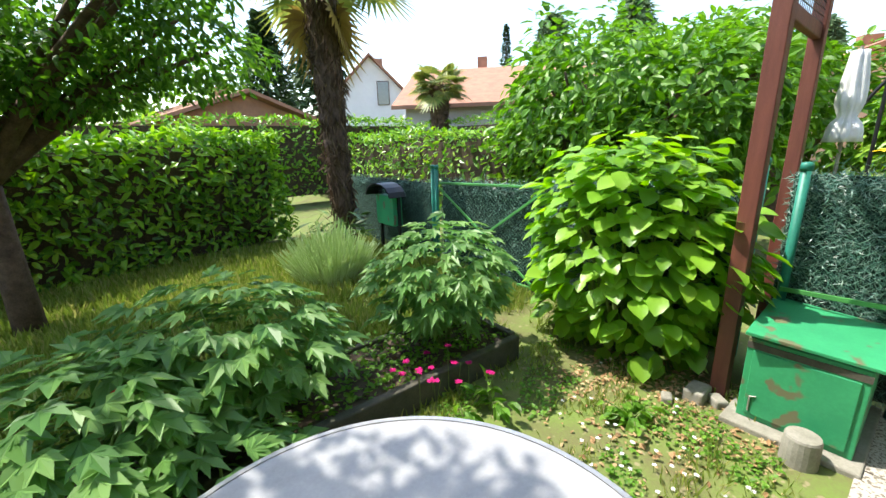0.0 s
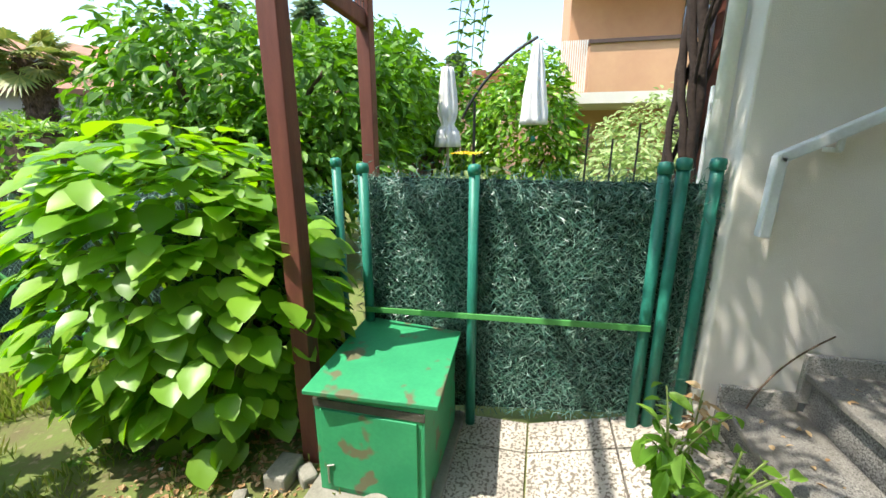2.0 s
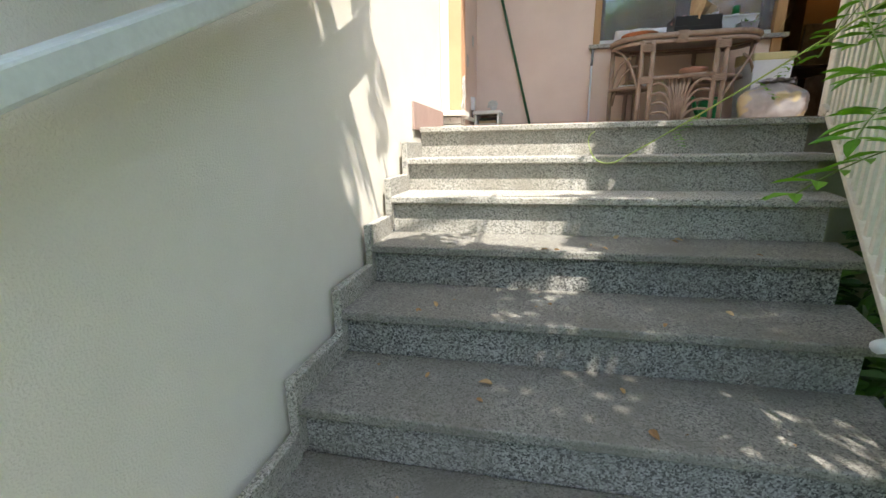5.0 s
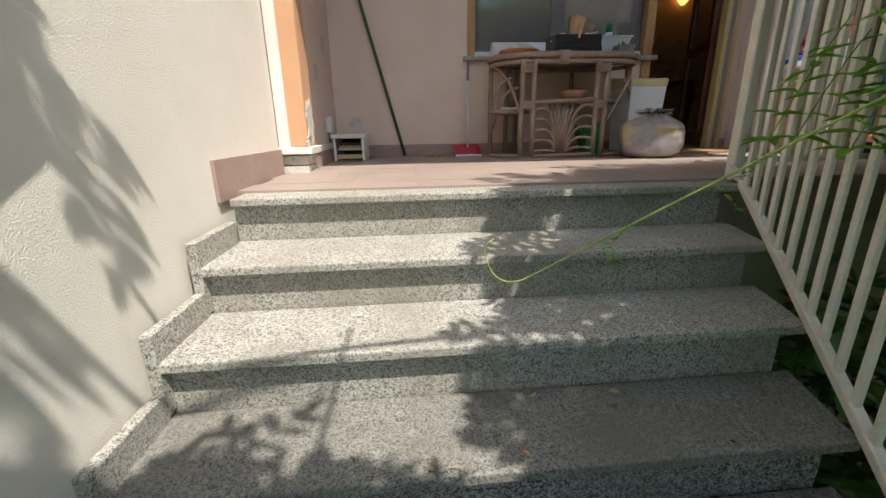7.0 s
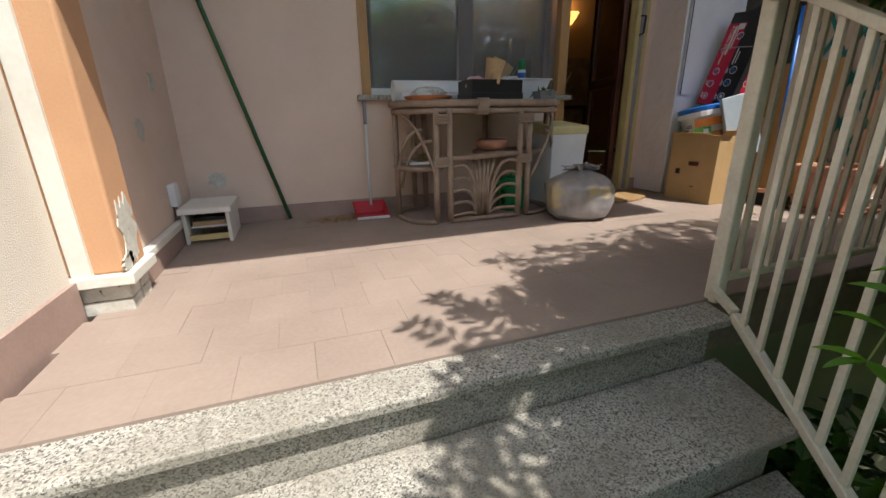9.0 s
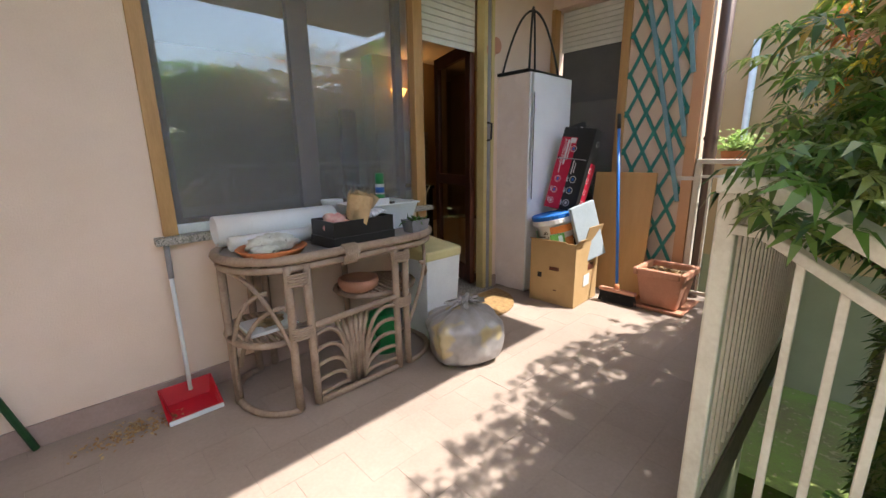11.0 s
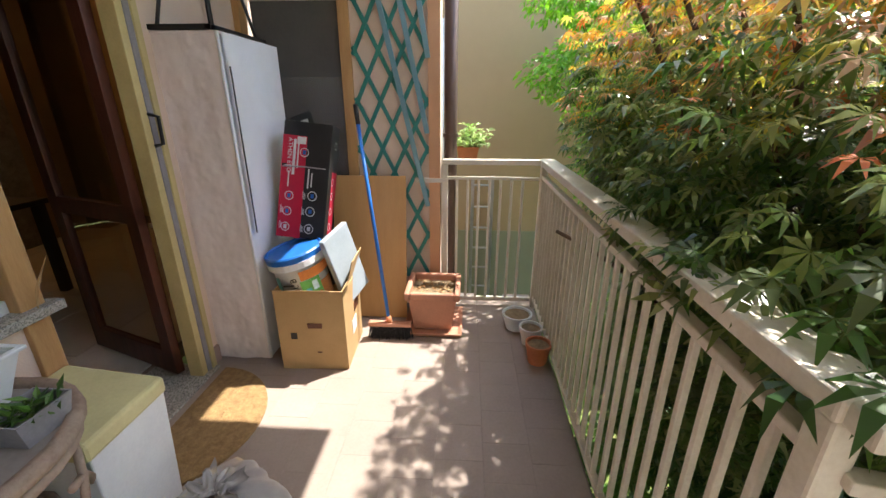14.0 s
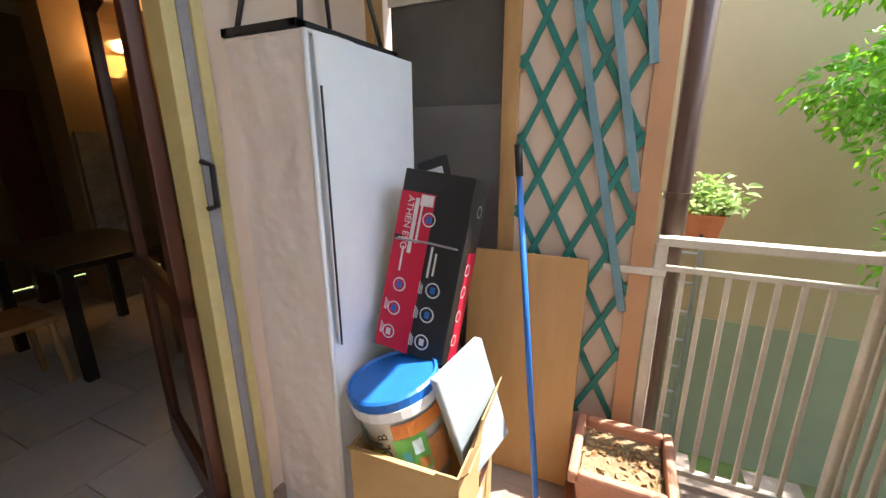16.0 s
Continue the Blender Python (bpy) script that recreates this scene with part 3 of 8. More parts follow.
# window wall, with a window opening and a doorway
WY = -5.90
w = Mesh()
w.box((2.26, WY - .3, 1.6), (3.45, WY, 4.42))
w.box((0.66, WY - .3, 1.6), (2.26, WY, 2.655))
w.box((-1.3, WY - .09, 1.6), (-0.09, WY, 4.42))
w.box((-0.09, WY - .3, 4.2), (2.26, WY, 4.42))
# unseen closing piece, added to keep sun out of the room
w.box((-1.3, -6.196, 1.6), (-1.25, WY - .09, 4.49))
w.box((-0.09, WY - .3, 1.6), (0.66, WY, TERR - .03))
solo("wall_south", w, M_PINK, "salmon-pink plaster house wall with window and doorway", "wall", kind="structure")
w = Mesh()
w.box((-1.25, -5.2, 1.5), (-0.95, -4.62, 4.6))
w.box((-1.25, -5.92, 1.5), (-0.95, -5.2, 2.1))
w.box((-1.25, -5.92, 4.3), (-0.95, -5.2, 4.6))
solo("wall_west", w, M_PINK, "salmon-pink end wall behind the trellis", "wall", kind="structure")
tr = Mesh()
tr.box((-0.955, -4.69, 1.87), (-0.925, -4.615, 4.55))
solo("trim", tr, M_ORANGE, "peach painted band at the wall corner", "trim", kind="structure")
cl = Mesh()
cl.box((-0.42, -6.3, 4.42), (3.85, -3.97, 4.62))
cl.box((-1.25, -6.3, 4.42), (-0.42, -4.62, 4.62))
solo("ceiling", cl, M_PLASTER, "plaster underside of the balcony above the terrace", "ceiling", kind="structure")
under = Mesh()
under.box((-1.0, -4.15, -0.1), (1.6, -4.05, TERR - .2))
under.box((-1.0, -6.2, -0.1), (-0.9, -4.1, TERR - .2))
solo("wall_terrace_base", under, M_OLIVE, "olive-painted base wall under the terrace", "wall", kind="structure")

# ---- window with screen ----
win = thing("window_1", (1.46, WY, 2.68), "wide brown-framed window behind a grey insect screen", "window", kind="structure")
ms = Mesh()
ms.box((0.62, WY - .30, 2.655), (2.30, WY + .055, 2.69))
part("window_sill", ms, M_GRANITE, win, "speckled granite sill", bevel=0.004)
ms = Mesh()
ms.box((2.20, WY - .05, 2.69), (2.262, WY + .012, 4.2))
ms.box((0.655, WY - .05, 1.9), (0.735, WY + .02, 4.2))
part("window_frame", ms, M_PINEW, win, "pine outer frame", bevel=0.004)
ms = Mesh()
for x0, x1 in ((0.735, .79), (1.40, 1.52), (2.15, 2.2)):
    ms.box((x0, WY - .16, 2.69), (x1, WY - .11, 4.2))
ms.box((0.735, WY - .16, 2.69), (2.2, WY - .11, 2.75))
part("sash", ms, M_BROWNFRAME, win, "dark brown sash", bevel=0.004)
ms = Mesh()
ms.box((0.79, WY - .14, 2.75), (1.40, WY - .134, 4.2))
part("pane", ms, M_WINGLASS, win).visible_shadow = False
ms = Mesh()
ms.box((1.52, WY - .14, 2.75), (2.15, WY - .134, 4.2))
part("pane", ms, M_WINGLASS, win).visible_shadow = False
ms = Mesh()
ms.box((0.735, WY - .045, 2.69), (2.2, WY - .02, 2.735))
part("screen_rail", ms, M_ALU, win, "grey aluminium screen rail", bevel=0.003)
ms = Mesh()
ms.box((0.735, WY - .036, 2.735), (2.2, WY - .034, 4.2))
part("insect_screen", ms, M_MESH, win, "fine grey insect mesh")

# ---- doorway, shutter, door leaf, room behind ----
shut = thing("roller_shutter", (.38, WY - .08, 3.82), "white roller shutter pulled half up over the doorway", "shutter")
for i in range(9):
    z = 3.82 + i * 0.045
    ms = Mesh()
    ms.box((0.026, WY - .09, z), (0.655, WY - .075, z + .041))
    part("slat", ms, M_SHUTTER, shut, bevel=0.004)
fr = thing("door_frame", (0.05, WY, TERR), "yellow and grey screen-door track beside the doorway", "door frame", kind="structure")
ms = Mesh()
ms.box((-0.09, WY - .06, TERR - .02), (-0.055, WY + .03, 4.2))
part("jamb", ms, M_YSTRIP, fr, bevel=0.003)
ms = Mesh()
ms.box((-0.055, WY - .04, TERR - .02), (-0.02, WY + .022, 4.2))
part("track", ms, M_GREYSTRIP, fr, bevel=0.003)
ms = Mesh()
ms.box((-0.02, WY - .06, TERR - .02), (0.022, WY + .018, 4.2))
part("jamb", ms, M_YSTRIP, fr, bevel=0.003)
ms = Mesh()
ms.tube([(-0.02, WY + .02, 3.15), (-0.02, WY + .06, 3.16), (-0.02, WY + .065, 3.28), (-0.02, WY + .02, 3.29)], 0.009, 6)
part("handle", ms, M_BLACK, fr, "black pull handle")
ms = Mesh()
ms.box((-0.085, WY - .32, TERR - .03), (0.655, WY + .05, TERR + .012))
solo("threshold", ms, M_GRANITE, "speckled granite doorstep", "doorstep", kind="structure", bevel=0.004)
dr = thing("door_1", (-0.06, WY - .12, TERR), "dark wood glazed door standing open into the room", "door", kind="structure")
m = pose(0.0, WY - .10, TERR + .03, 0, 0, -110)
for a, b in (((0, 0, 0), (.09, .045, 2.0)), ((.66, 0, 0), (.75, .045, 2.0)), ((0, 0, 0), (.75, .045, .14)), ((0, 0, .86), (.75, .045, .95)), ((0, 0, 1.9), (.75, .045, 2.0))):
    ms = Mesh()
    ms.box(a, b, m)
    part("stile", ms, M_DARKWOOD, dr, bevel=0.004)
ms = Mesh()
ms.box((.09, .018, .14), (.66, .026, 1.9), m)
part("pane", ms, glassmat("door_glass", (0.75, 0.72, 0.66)), dr)
rm = Mesh()
RF = TERR + .02
rm.box((-3.6, -10.2, RF - .1), (2.4, WY - .32, RF - .012))
solo("floor_indoor", rm, M_GROUT, "large beige floor tiles in the room", "floor", kind="structure")
rw = Mesh()
rw.box((-3.7, -10.3, RF), (2.5, -10.2, 4.5))
rw.box((2.4, -10.2, RF), (2.5, -6.2, 4.5))
rw.box((-3.7, -10.2, RF), (-3.6, -6.2, 4.5))
rw.box((-3.6, -6.22, RF), (-1.25, -6.2, 4.5))
solo("wall_indoor", rw, M_INWALL, "ochre painted walls of the dim room", "wall", kind="structure")
rc = Mesh()
rc.box((-3.7, -10.3, 4.5), (2.5, -6.2, 4.6))
solo("ceiling_indoor", rc, M_PLASTER, "plain ceiling of the room", "ceiling", kind="structure")

# ---- end window behind the cabinet ----
win = thing("window_2", (-1.0, -5.5, 2.1), "narrow window with a half-lowered blind and pine frame", "window", kind="structure")
ms = Mesh()
ms.box((-1.02, -5.245, 2.1), (-0.93, -5.175, 4.3))
ms.box((-1.02, -5.92, 2.1), (-0.93, -5.86, 4.3))
part("window_frame", ms, M_PINEW, win, bevel=0.004)
ms = Mesh()
ms.box((-1.10, -5.86, 2.1), (-1.09, -5.245, 4.3))
part("pane", ms, M_SCREEN, win, "dark screened pane")
ms = Mesh()
for i in range(8):
    ms.box((-1.075, -5.86, 3.95 + i * .043), (-1.06, -5.245, 3.95 + i * .043 + .04))
part("blind", ms, M_SHUTTER, win, "pale slatted blind", bevel=0.003)

ms = Mesh()
ms.box((-1.085, -5.86, 2.1), (-1.08, -5.245, 3.5))
part("net_curtain", ms, M_MESH, win, "faint lace net curtain")

# ---- neighbouring wall across the alley ----
w = Mesh()
w.box((-3.6, -9.5, 0.0), (-3.2, 1.5, 1.78))
solo("wall_alley_plinth", w, M_OLIVE, "olive-green painted plinth of the alley wall", "wall", kind="structure")
w = Mesh()
w.box((-3.6, -9.5, 1.78), (-3.21, 1.5, 5.6))
solo("wall_alley", w, M_TANWALL, "tan plastered house wall across the alley", "wall", kind="structure")

# ---- railings ----
railing = thing("balcony_railing", (0.2, -3.93, TERR), "cream-painted steel balcony railing with a flat cap", "railing")


def bar(p0, p1, wdt, hgt, parent, name="rail", material=M_RAIL, label=""):
    """A flat bar between two points."""
    p0, p1 = Vector(p0), Vector(p1)
    d = (p1 - p0)
    ln = d.length
    d.normalize()
    s = Vector((-d.y, d.x, 0)).normalized() if abs(d.z) < 0.95 else Vector((1, 0, 0))
    u = d.cross(s)
    m = Matrix((s, d, -u)).transposed().to_4x4()
    m.translation = p0
    ms = Mesh()
    ms.box((-wdt / 2, 0, -hgt / 2), (wdt / 2, ln, hgt / 2), m)
    return part(name, ms, material, parent, label, bevel=min(wdt, hgt) * .15)


RY = -3.912
bar((1.368, RY + .022, 2.962), (-1.0, RY + .022, 2.962), 0.10, 0.042, railing, "cap")
bar((1.34, RY, 2.868), (-0.95, RY, 2.868), 0.035, 0.025, railing, "upper_bar")
bar((1.34, RY, 1.965), (-0.95, RY, 1.965), 0.03, 0.025, railing, "lower_bar")
for i in range(27):
    x = 1.26 - i * 0.083
    bar((x, RY, 1.965), (x, RY, 2.868), 0.018, 0.018, railing, "baluster")
for x in (1.345, -0.95):
    bar((x, RY, 1.875), (x, RY, 2.945), 0.048, 0.048, railing, "post")
endr = thing("end_railing", (-0.95, -4.3, TERR), "cream-painted steel railing closing the terrace end", "railing")
bar((-0.95, -4.60, 2.965), (-0.95, -3.94, 2.965), 0.055, 0.035, endr, "cap")
bar((-0.95, -4.58, 2.855), (-0.95, -3.94, 2.855), 0.03, 0.02, endr, "upper_bar")
bar((-0.95, -4.58, 1.945), (-0.95, -3.94, 1.945), 0.03, 0.03, endr, "lower_bar")
bar((-0.95, -4.585, 1.89), (-0.95, -4.585, 2.95), 0.045, 0.045, endr, "post")
for i in range(7):
    y = -4.50 + i * 0.075
    bar((-0.95, y, 1.945), (-0.95, y, 2.855), 0.018, 0.018, endr, "baluster")
bar((-0.93, -4.79, 2.84), (-0.93, -4.56, 2.84), 0.02, 0.03, endr, "bracket")
srail = thing("stair_railing", (1.6, -3.2, 1.2), "cream-painted steel stair railing with square balusters", "railing")
SA, SB = Vector((1.385, -3.83, 0)), Vector((2.02, -2.1, 0))


def sr(t, z):
    p = SA.lerp(SB, t)
    return (p.x, p.y, z - t * 0.93)


bar((1.375, -3.93, 2.96), sr(0, 2.96), 0.085, 0.04, srail, "cap")
bar(sr(0, 2.96), sr(1, 2.96), 0.085, 0.04, srail, "cap")
bar((1.37, -3.90, 2.85), sr(0, 2.85), 0.035, 0.025, srail, "upper_bar")
bar((1.37, -3.90, 1.93), sr(0.02, 1.91), 0.03, 0.025, srail, "lower_bar")
bar(sr(0, 2.85), sr(1, 2.85), 0.035, 0.025, srail, "upper_bar")
bar(sr(0.02, 1.90), sr(1, 1.90), 0.03, 0.03, srail, "lower_bar")
for i in range(21):
    t = (i + 1) / 22
    bar(sr(t, 1.90), sr(t, 2.85), 0.018, 0.018, srail, "baluster")
bar(sr(1, 1.0), sr(1, 2.955), 0.05, 0.05, srail, "post")

# ---- handrail on the wall ----
hr = thing("handrail", (3.42, -1.4, 1.6), "dull aluminium wall handrail with a turned-down end", "handrail")
bar((3.41, -1.345, 1.625), (3.41, -2.95, 2.465), 0.05, 0.045, hr, "rail", M_ALU)
bar((3.41, -1.355, 1.64), (3.41, -1.345, 1.30), 0.05, 0.045, hr, "drop", M_ALU)
for y in (-1.55, -2.6):
    z = 1.625 + (-1.345 - y) * .523
    bar((3.41, y, z - .02), (3.41, y, z - .075), 0.02, 0.02, hr, "bracket", M_ALU)
    bar((3.41, y, z - .07), (3.5, y, z - .07), 0.02, 0.02, hr, "bracket", M_ALU)
ms = Mesh()
ms.box((3.46, -1.41, 1.40), (3.505, -1.385, 1.44))
part("clip", ms, M_WHITEPL, hr)

# downpipe and corner frame
dp = thing("downpipe", (3.56, -1.13, 0), "pale grey downpipe at the house corner", "pipe")
ms = Mesh()
ms.tube([(3.66, -1.20, 0.0), (3.66, -1.20, 6.0)], 0.036, 12)
part("pipe", ms, M_WHITE, dp, smooth=True)
dp = thing("downpipe", (-0.98, -4.56, 1.0), "brown metal downpipe at the end wall corner", "pipe")
ms = Mesh()
ms.tube([(-1.03, -4.55, 0.2), (-1.03, -4.55, 5.5)], 0.045, 14)
part("pipe", ms, M_PIPE, dp, smooth=True)
for z in (3.12, 4.3):
    ms = Mesh()
    ms.tube([(-1.03, -4.55, z), (-1.03, -4.55, z + .025)], 0.052, 14)
    part("clamp", ms, M_PIPE, dp)

# ---- pergola ----
perg = thing("pergola", (3.1, 0.72, 0), "red-brown stained wooden pergola frame", "pergola")
for x, y, a in ((3.12, .72, .048), (4.14, .75, .045), (4.78, -1.52, .05)):
    ms = Mesh()
    ms.box((x - a, y - a, 0), (x + a, y + a, 3.6))
    part("post", ms, M_BROWN, perg, bevel=0.006)
bar((3.12, .72, 2.45), (4.14, .75, 2.45), 0.05, 0.09, perg, "beam", M_BROWN)
bar((3.12, .72, 3.62), (4.14, .75, 3.62), 0.09, 0.1, perg, "beam", M_BROWN)
bar((4.78, -1.52, 3.62), (4.14, .75, 3.62), 0.09, 0.1, perg, "beam", M_BROWN)
bar((.5, .72, 3.66), (3.1, .72, 3.66), 0.06, 0.08, perg, "beam", M_BROWN)
for x in (.7, 1.5, 2.3, 3.1):
    bar((x, -2.4, 3.75), (x, .76, 3.75), 0.012, 0.012, perg, "wire", M_BLACK)
ms = Mesh()
for i in range(22):
    x = 3.17 + i * .044
    ms.box((x, .73, 2.49), (x + .005, .735, 3.3))
for i in range(18):
    z = 2.50 + i * .044
    ms.box((3.17, .726, z), (4.10, .731, z + .005))
part("mesh_panel", ms, M_BLACK, perg, "black wire mesh infill", kind="stuff")


# ---- fence with plastic hedge ----
def needles(y0, y1, x0, x1, z1, dens, zb0=0.0, zb1=0.0):
    """Plastic hedge strips: short needles over an upright sheet from y0 to y1, denser at its rolled top."""
    n = int(abs(y1 - y0) * z1 * dens)
    u = rng.random(n)
    zb = zb0 + (zb1 - zb0) * u
    z = zb + (z1 - zb) * rng.random(n) ** 0.92
    p = np.stack([x0 + (x1 - x0) * u - np.abs(rng.normal(0, .018, n)), y0 + (y1 - y0) * u, z], 1)
    k = int(abs(y1 - y0) * 1100)
    u2 = rng.random(k)
    q = np.stack([x0 + (x1 - x0) * u2 + rng.normal(-.01, .035, k), y0 + (y1 - y0) * u2, z1 + rng.normal(-.05, .05, k)], 1)
    p = np.concatenate([p, q])
    tips = np.stack([rng.normal(-.25, .35, len(p)), rng.normal(0, .8, len(p)), rng.normal(.1, .75, len(p))], 1)
    up = np.tile((-1.0, 0.1, 0.25), (len(p), 1))
    return scatter(leaf_blade(0.085), p, up, rng.uniform(.03, .07, len(p)), rng, tips, .4)


def wires(ms, y0, y1, x0, x1, za, zb, step=0.055):
    """Diamond wire netting."""
    h = zb - za
    k = int((y1 - y0 + h) / step)
    for s in (1, -1):
        for i in range(k):
            a = y0 - h + i * step if s > 0 else y0 + i * step
            pts = []
            for z, yy in ((za, a), (zb, a + s * h)):
                pts.append([yy, z])
            (ya, z0), (yb, z1) = pts
            lo, hi = y0, y1
            t0 = max(0.0, min((lo - ya) / (yb - ya), (hi - ya) / (yb - ya)))
            t1 = min(1.0, max((lo - ya) / (yb - ya), (hi - ya) / (yb - ya)))
            if t1 - t0 < .03:
                continue
            P = []
            for t in (t0, t1):
                yy = ya + (yb - ya) * t
                f = (yy - y0) / (y1 - y0)
                P.append((x0 + (x1 - x0) * f - .03, yy, z0 + (z1 - z0) * t))
            ms.tube(P, 0.0016, 3, False)


def fence(y0, y1, x0, x1, z1, label, dens=3300, zb0=0.0, zb1=0.0):
    f = thing("fence", ((x0 + x1) / 2, (y0 + y1) / 2, 0), label, "fence")
    part("plastic_hedge", needles(y0, y1, x0, x1, z1, dens, zb0, zb1), M_NEEDLE, f, "dark green plastic hedge needles", kind="stuff")
    # near-black sheet added behind the needles to fill the gaps
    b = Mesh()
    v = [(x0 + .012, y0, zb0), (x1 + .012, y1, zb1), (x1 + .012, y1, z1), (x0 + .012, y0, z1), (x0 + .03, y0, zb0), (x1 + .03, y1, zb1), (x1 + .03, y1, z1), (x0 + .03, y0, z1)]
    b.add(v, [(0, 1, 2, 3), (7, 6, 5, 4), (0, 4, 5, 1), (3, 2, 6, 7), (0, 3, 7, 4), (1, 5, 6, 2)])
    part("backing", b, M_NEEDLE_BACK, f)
    ws = Mesh()
    wires(ws, min(y0, y1), max(y0, y1), x0 if y0 < y1 else x1, x1 if y0 < y1 else x0, max(zb0, zb1), z1 - .1)
    part("wire_netting", ws, M_WIRE, f, "green wire netting", kind="stuff")
    return f


def fpost(f, x, y, z0, z1, r=0.029, lean=0.0):
    ms = Mesh()
    ms.tube([(x, y, z0), (x, y + lean, z1)], r, 14)
    p = part("post", ms, M_GPOST, f, smooth=True)
    ms = Mesh()
    ms.lathe((x, y + lean, z1 - .03), [(r * 1.22, 0), (r * 1.25, .03), (r * 1.1, .05), (r * .4, .056)], 14)
    part("cap", ms, M_GPOST, p, smooth=True)


fa = fence(-1.25, 0.64, 3.63, 3.68, 1.50, "wire fence hung with dark green plastic hedge", 7500, 0.22, -0.02)
fpost(fa, 3.60, 0.57, 0, 1.56)
fpost(fa, 3.585, -0.07, 0, 1.56)
fpost(fa, 3.575, -0.98, 0.12, 1.58)
fpost(fa, 3.575, -1.055, 0.12, 1.60)
fpost(fa, 3.585, -1.20, 0.15, 1.60)
bar((3.565, .58, .715), (3.54, -1.0, .77), 0.014, 0.032, fa, "crossbar", M_GBAR)
fb = fence(0.86, 2.62, 3.80, 3.70, 1.36, "wire fence hung with green plastic hedge behind the hydrangea", 1900)
fpost(fb, 3.80, 0.84, 0, 1.58)
gate = fence(2.66, 4.42, 3.68, 3.60, 1.26, "green garden gate covered with plastic hedge", 1700, 0.05, 0.05)
fpost(gate, 3.57, 4.50, 0, 1.44)
fpost(gate, 3.58, 4.60, 0, 1.44)
bar((3.57, 4.44, 1.22), (3.64, 2.66, 1.27), .03, .03, gate, "frame_bar", M_GBAR)
bar((3.56, 4.42, 1.15), (3.62, 2.75, .08), .02, .03, gate, "brace", M_GBAR)
bar((3.56, 4.3, .1), (3.62, 2.72, 1.2), .02, .03, gate, "brace", M_GBAR)
bar((3.57, 4.44, .08), (3.64, 2.66, .08), .03, .03, gate, "frame_bar", M_GBAR)
fc = fence(4.66, 7.2, 3.60, 3.52, 1.2, "far fence hung with green plastic hedge", 1000)
lb = thing("letterbox", (3.3, 5.4, 0), "dark letterbox under a small arched roof", "letterbox")
ms = Mesh()
arch = [(5.35 + q * math.cos(math.pi * i / 8), 1.0 + (q - .16) * math.sin(math.pi * i / 8)) for q in (.36, .34) for i in range(9)]
n = 9
ms.add([(x, y, z) for x in (3.36, 3.08) for y, z in arch], [q for i in range(8) for q in ((i, i + 1, 2 * n + i + 1, 2 * n + i), (n + i + 1, n + i, 3 * n + i, 3 * n + i + 1), (i + 1, i, n + i, n + i + 1), (2 * n + i, 2 * n + i + 1, 3 * n + i + 1, 3 * n + i))])
part("roof", ms, M_BLACK, lb)
ms = Mesh()
ms.box((3.2, 5.1, .55), (3.36, 5.6, 1.0))
part("body", ms, M_GREENP, lb, bevel=.01)
for y in (5.08, 5.62):
    ms = Mesh()
    ms.box((3.27, y - .02, 0), (3.31, y + .02, 1.05))
    part("leg", ms, M_BLACK, lb)

# ---- green box, stump, stones ----
gb = thing("storage_box", (3.25, .3, .03), "green-painted metal storage box with rust-streaked sloping lid", "box")
ms = Mesh()
ms.box((2.905, .02, .035), (3.56, .56, .575))
part("body", ms, M_GREENP, gb, bevel=.006)
ms = Mesh()
v = [(2.83, .565, .635), (2.90, -.04, .602), (3.62, .0, .605), (3.645, .61, .632)]
ms.add([(x, y, z) for x, y, z in v] + [(x, y, z - .022) for x, y, z in v], [(3, 2, 1, 0), (4, 5, 6, 7), (0, 1, 5, 4), (1, 2, 6, 5), (2, 3, 7, 6), (3, 0, 4, 7)])
part("lid", ms, M_GREENP, gb, bevel=.004)
ms = Mesh()
ms.box((2.893, .055, .075), (2.906, .525, .5))
part("door", ms, M_GREENP, gb, "flat door panel", bevel=.003)
# thin dark strip across the front, below the lid
ms = Mesh()
ms.box((2.899, .02, .51), (2.908, .56, .55))
part("rail", ms, M_MOSSY, gb, "dark strip under the lid")
ms = Mesh()
ms.tube([(2.885, .50, .10), (2.885, .50, .20), (2.89, .47, .205)], .005, 6)
part("latch", ms, M_CHROME, gb)
stump = Mesh()
stump.lathe((2.74, .21, 0), [(.088, -.02), (.086, .05), (.083, .16), (.078, .172), (.0, .172)], 22)
solo("stump", stump, M_CONC, "short grey cut log beside the green box", "stump", smooth=False)
for i, (x, y, s) in enumerate(((2.95, .80, .09), (2.76, .92, .05), (2.97, .68, .06))):
    ms = Mesh()
    m = pose(x, y, 0, 0, 0, 25 * i)
    ms.box((-s, -s * .7, -.02), (s, s * .7, s * .95), m)
    solo("stone", ms, M_CONC, "rough grey concrete block on the soil", "stone", bevel=.015, group="stones by the post")

# ---- round garden table ----
tb = thing("garden_table", (.35, .62, 0), "round white terrazzo garden table with a steel rim", "table")
TC = (.33, .50)
ms = Mesh()
ms.lathe((*TC, .715), [(.72, 0), (.735, .005), (.735, .034), (.0, .0345)], 72)
part("tabletop", ms, M_TERRAZZO, tb, smooth=False)
ms = Mesh()
n = 72
for i in range(n):
    a0, a1 = 2 * math.pi * i / n, 2 * math.pi * (i + 1) / n
    q = []
    for r, z in ((.737, .70), (.755, .70), (.755, .752), (.737, .752)):
        for a in (a0, a1):
            q.append((TC[0] + r * math.cos(a), TC[1] + r * math.sin(a), z))
    ms.add(q, [(0, 1, 3, 2), (2, 3, 5, 4), (4, 5, 7, 6), (6, 7, 1, 0)])
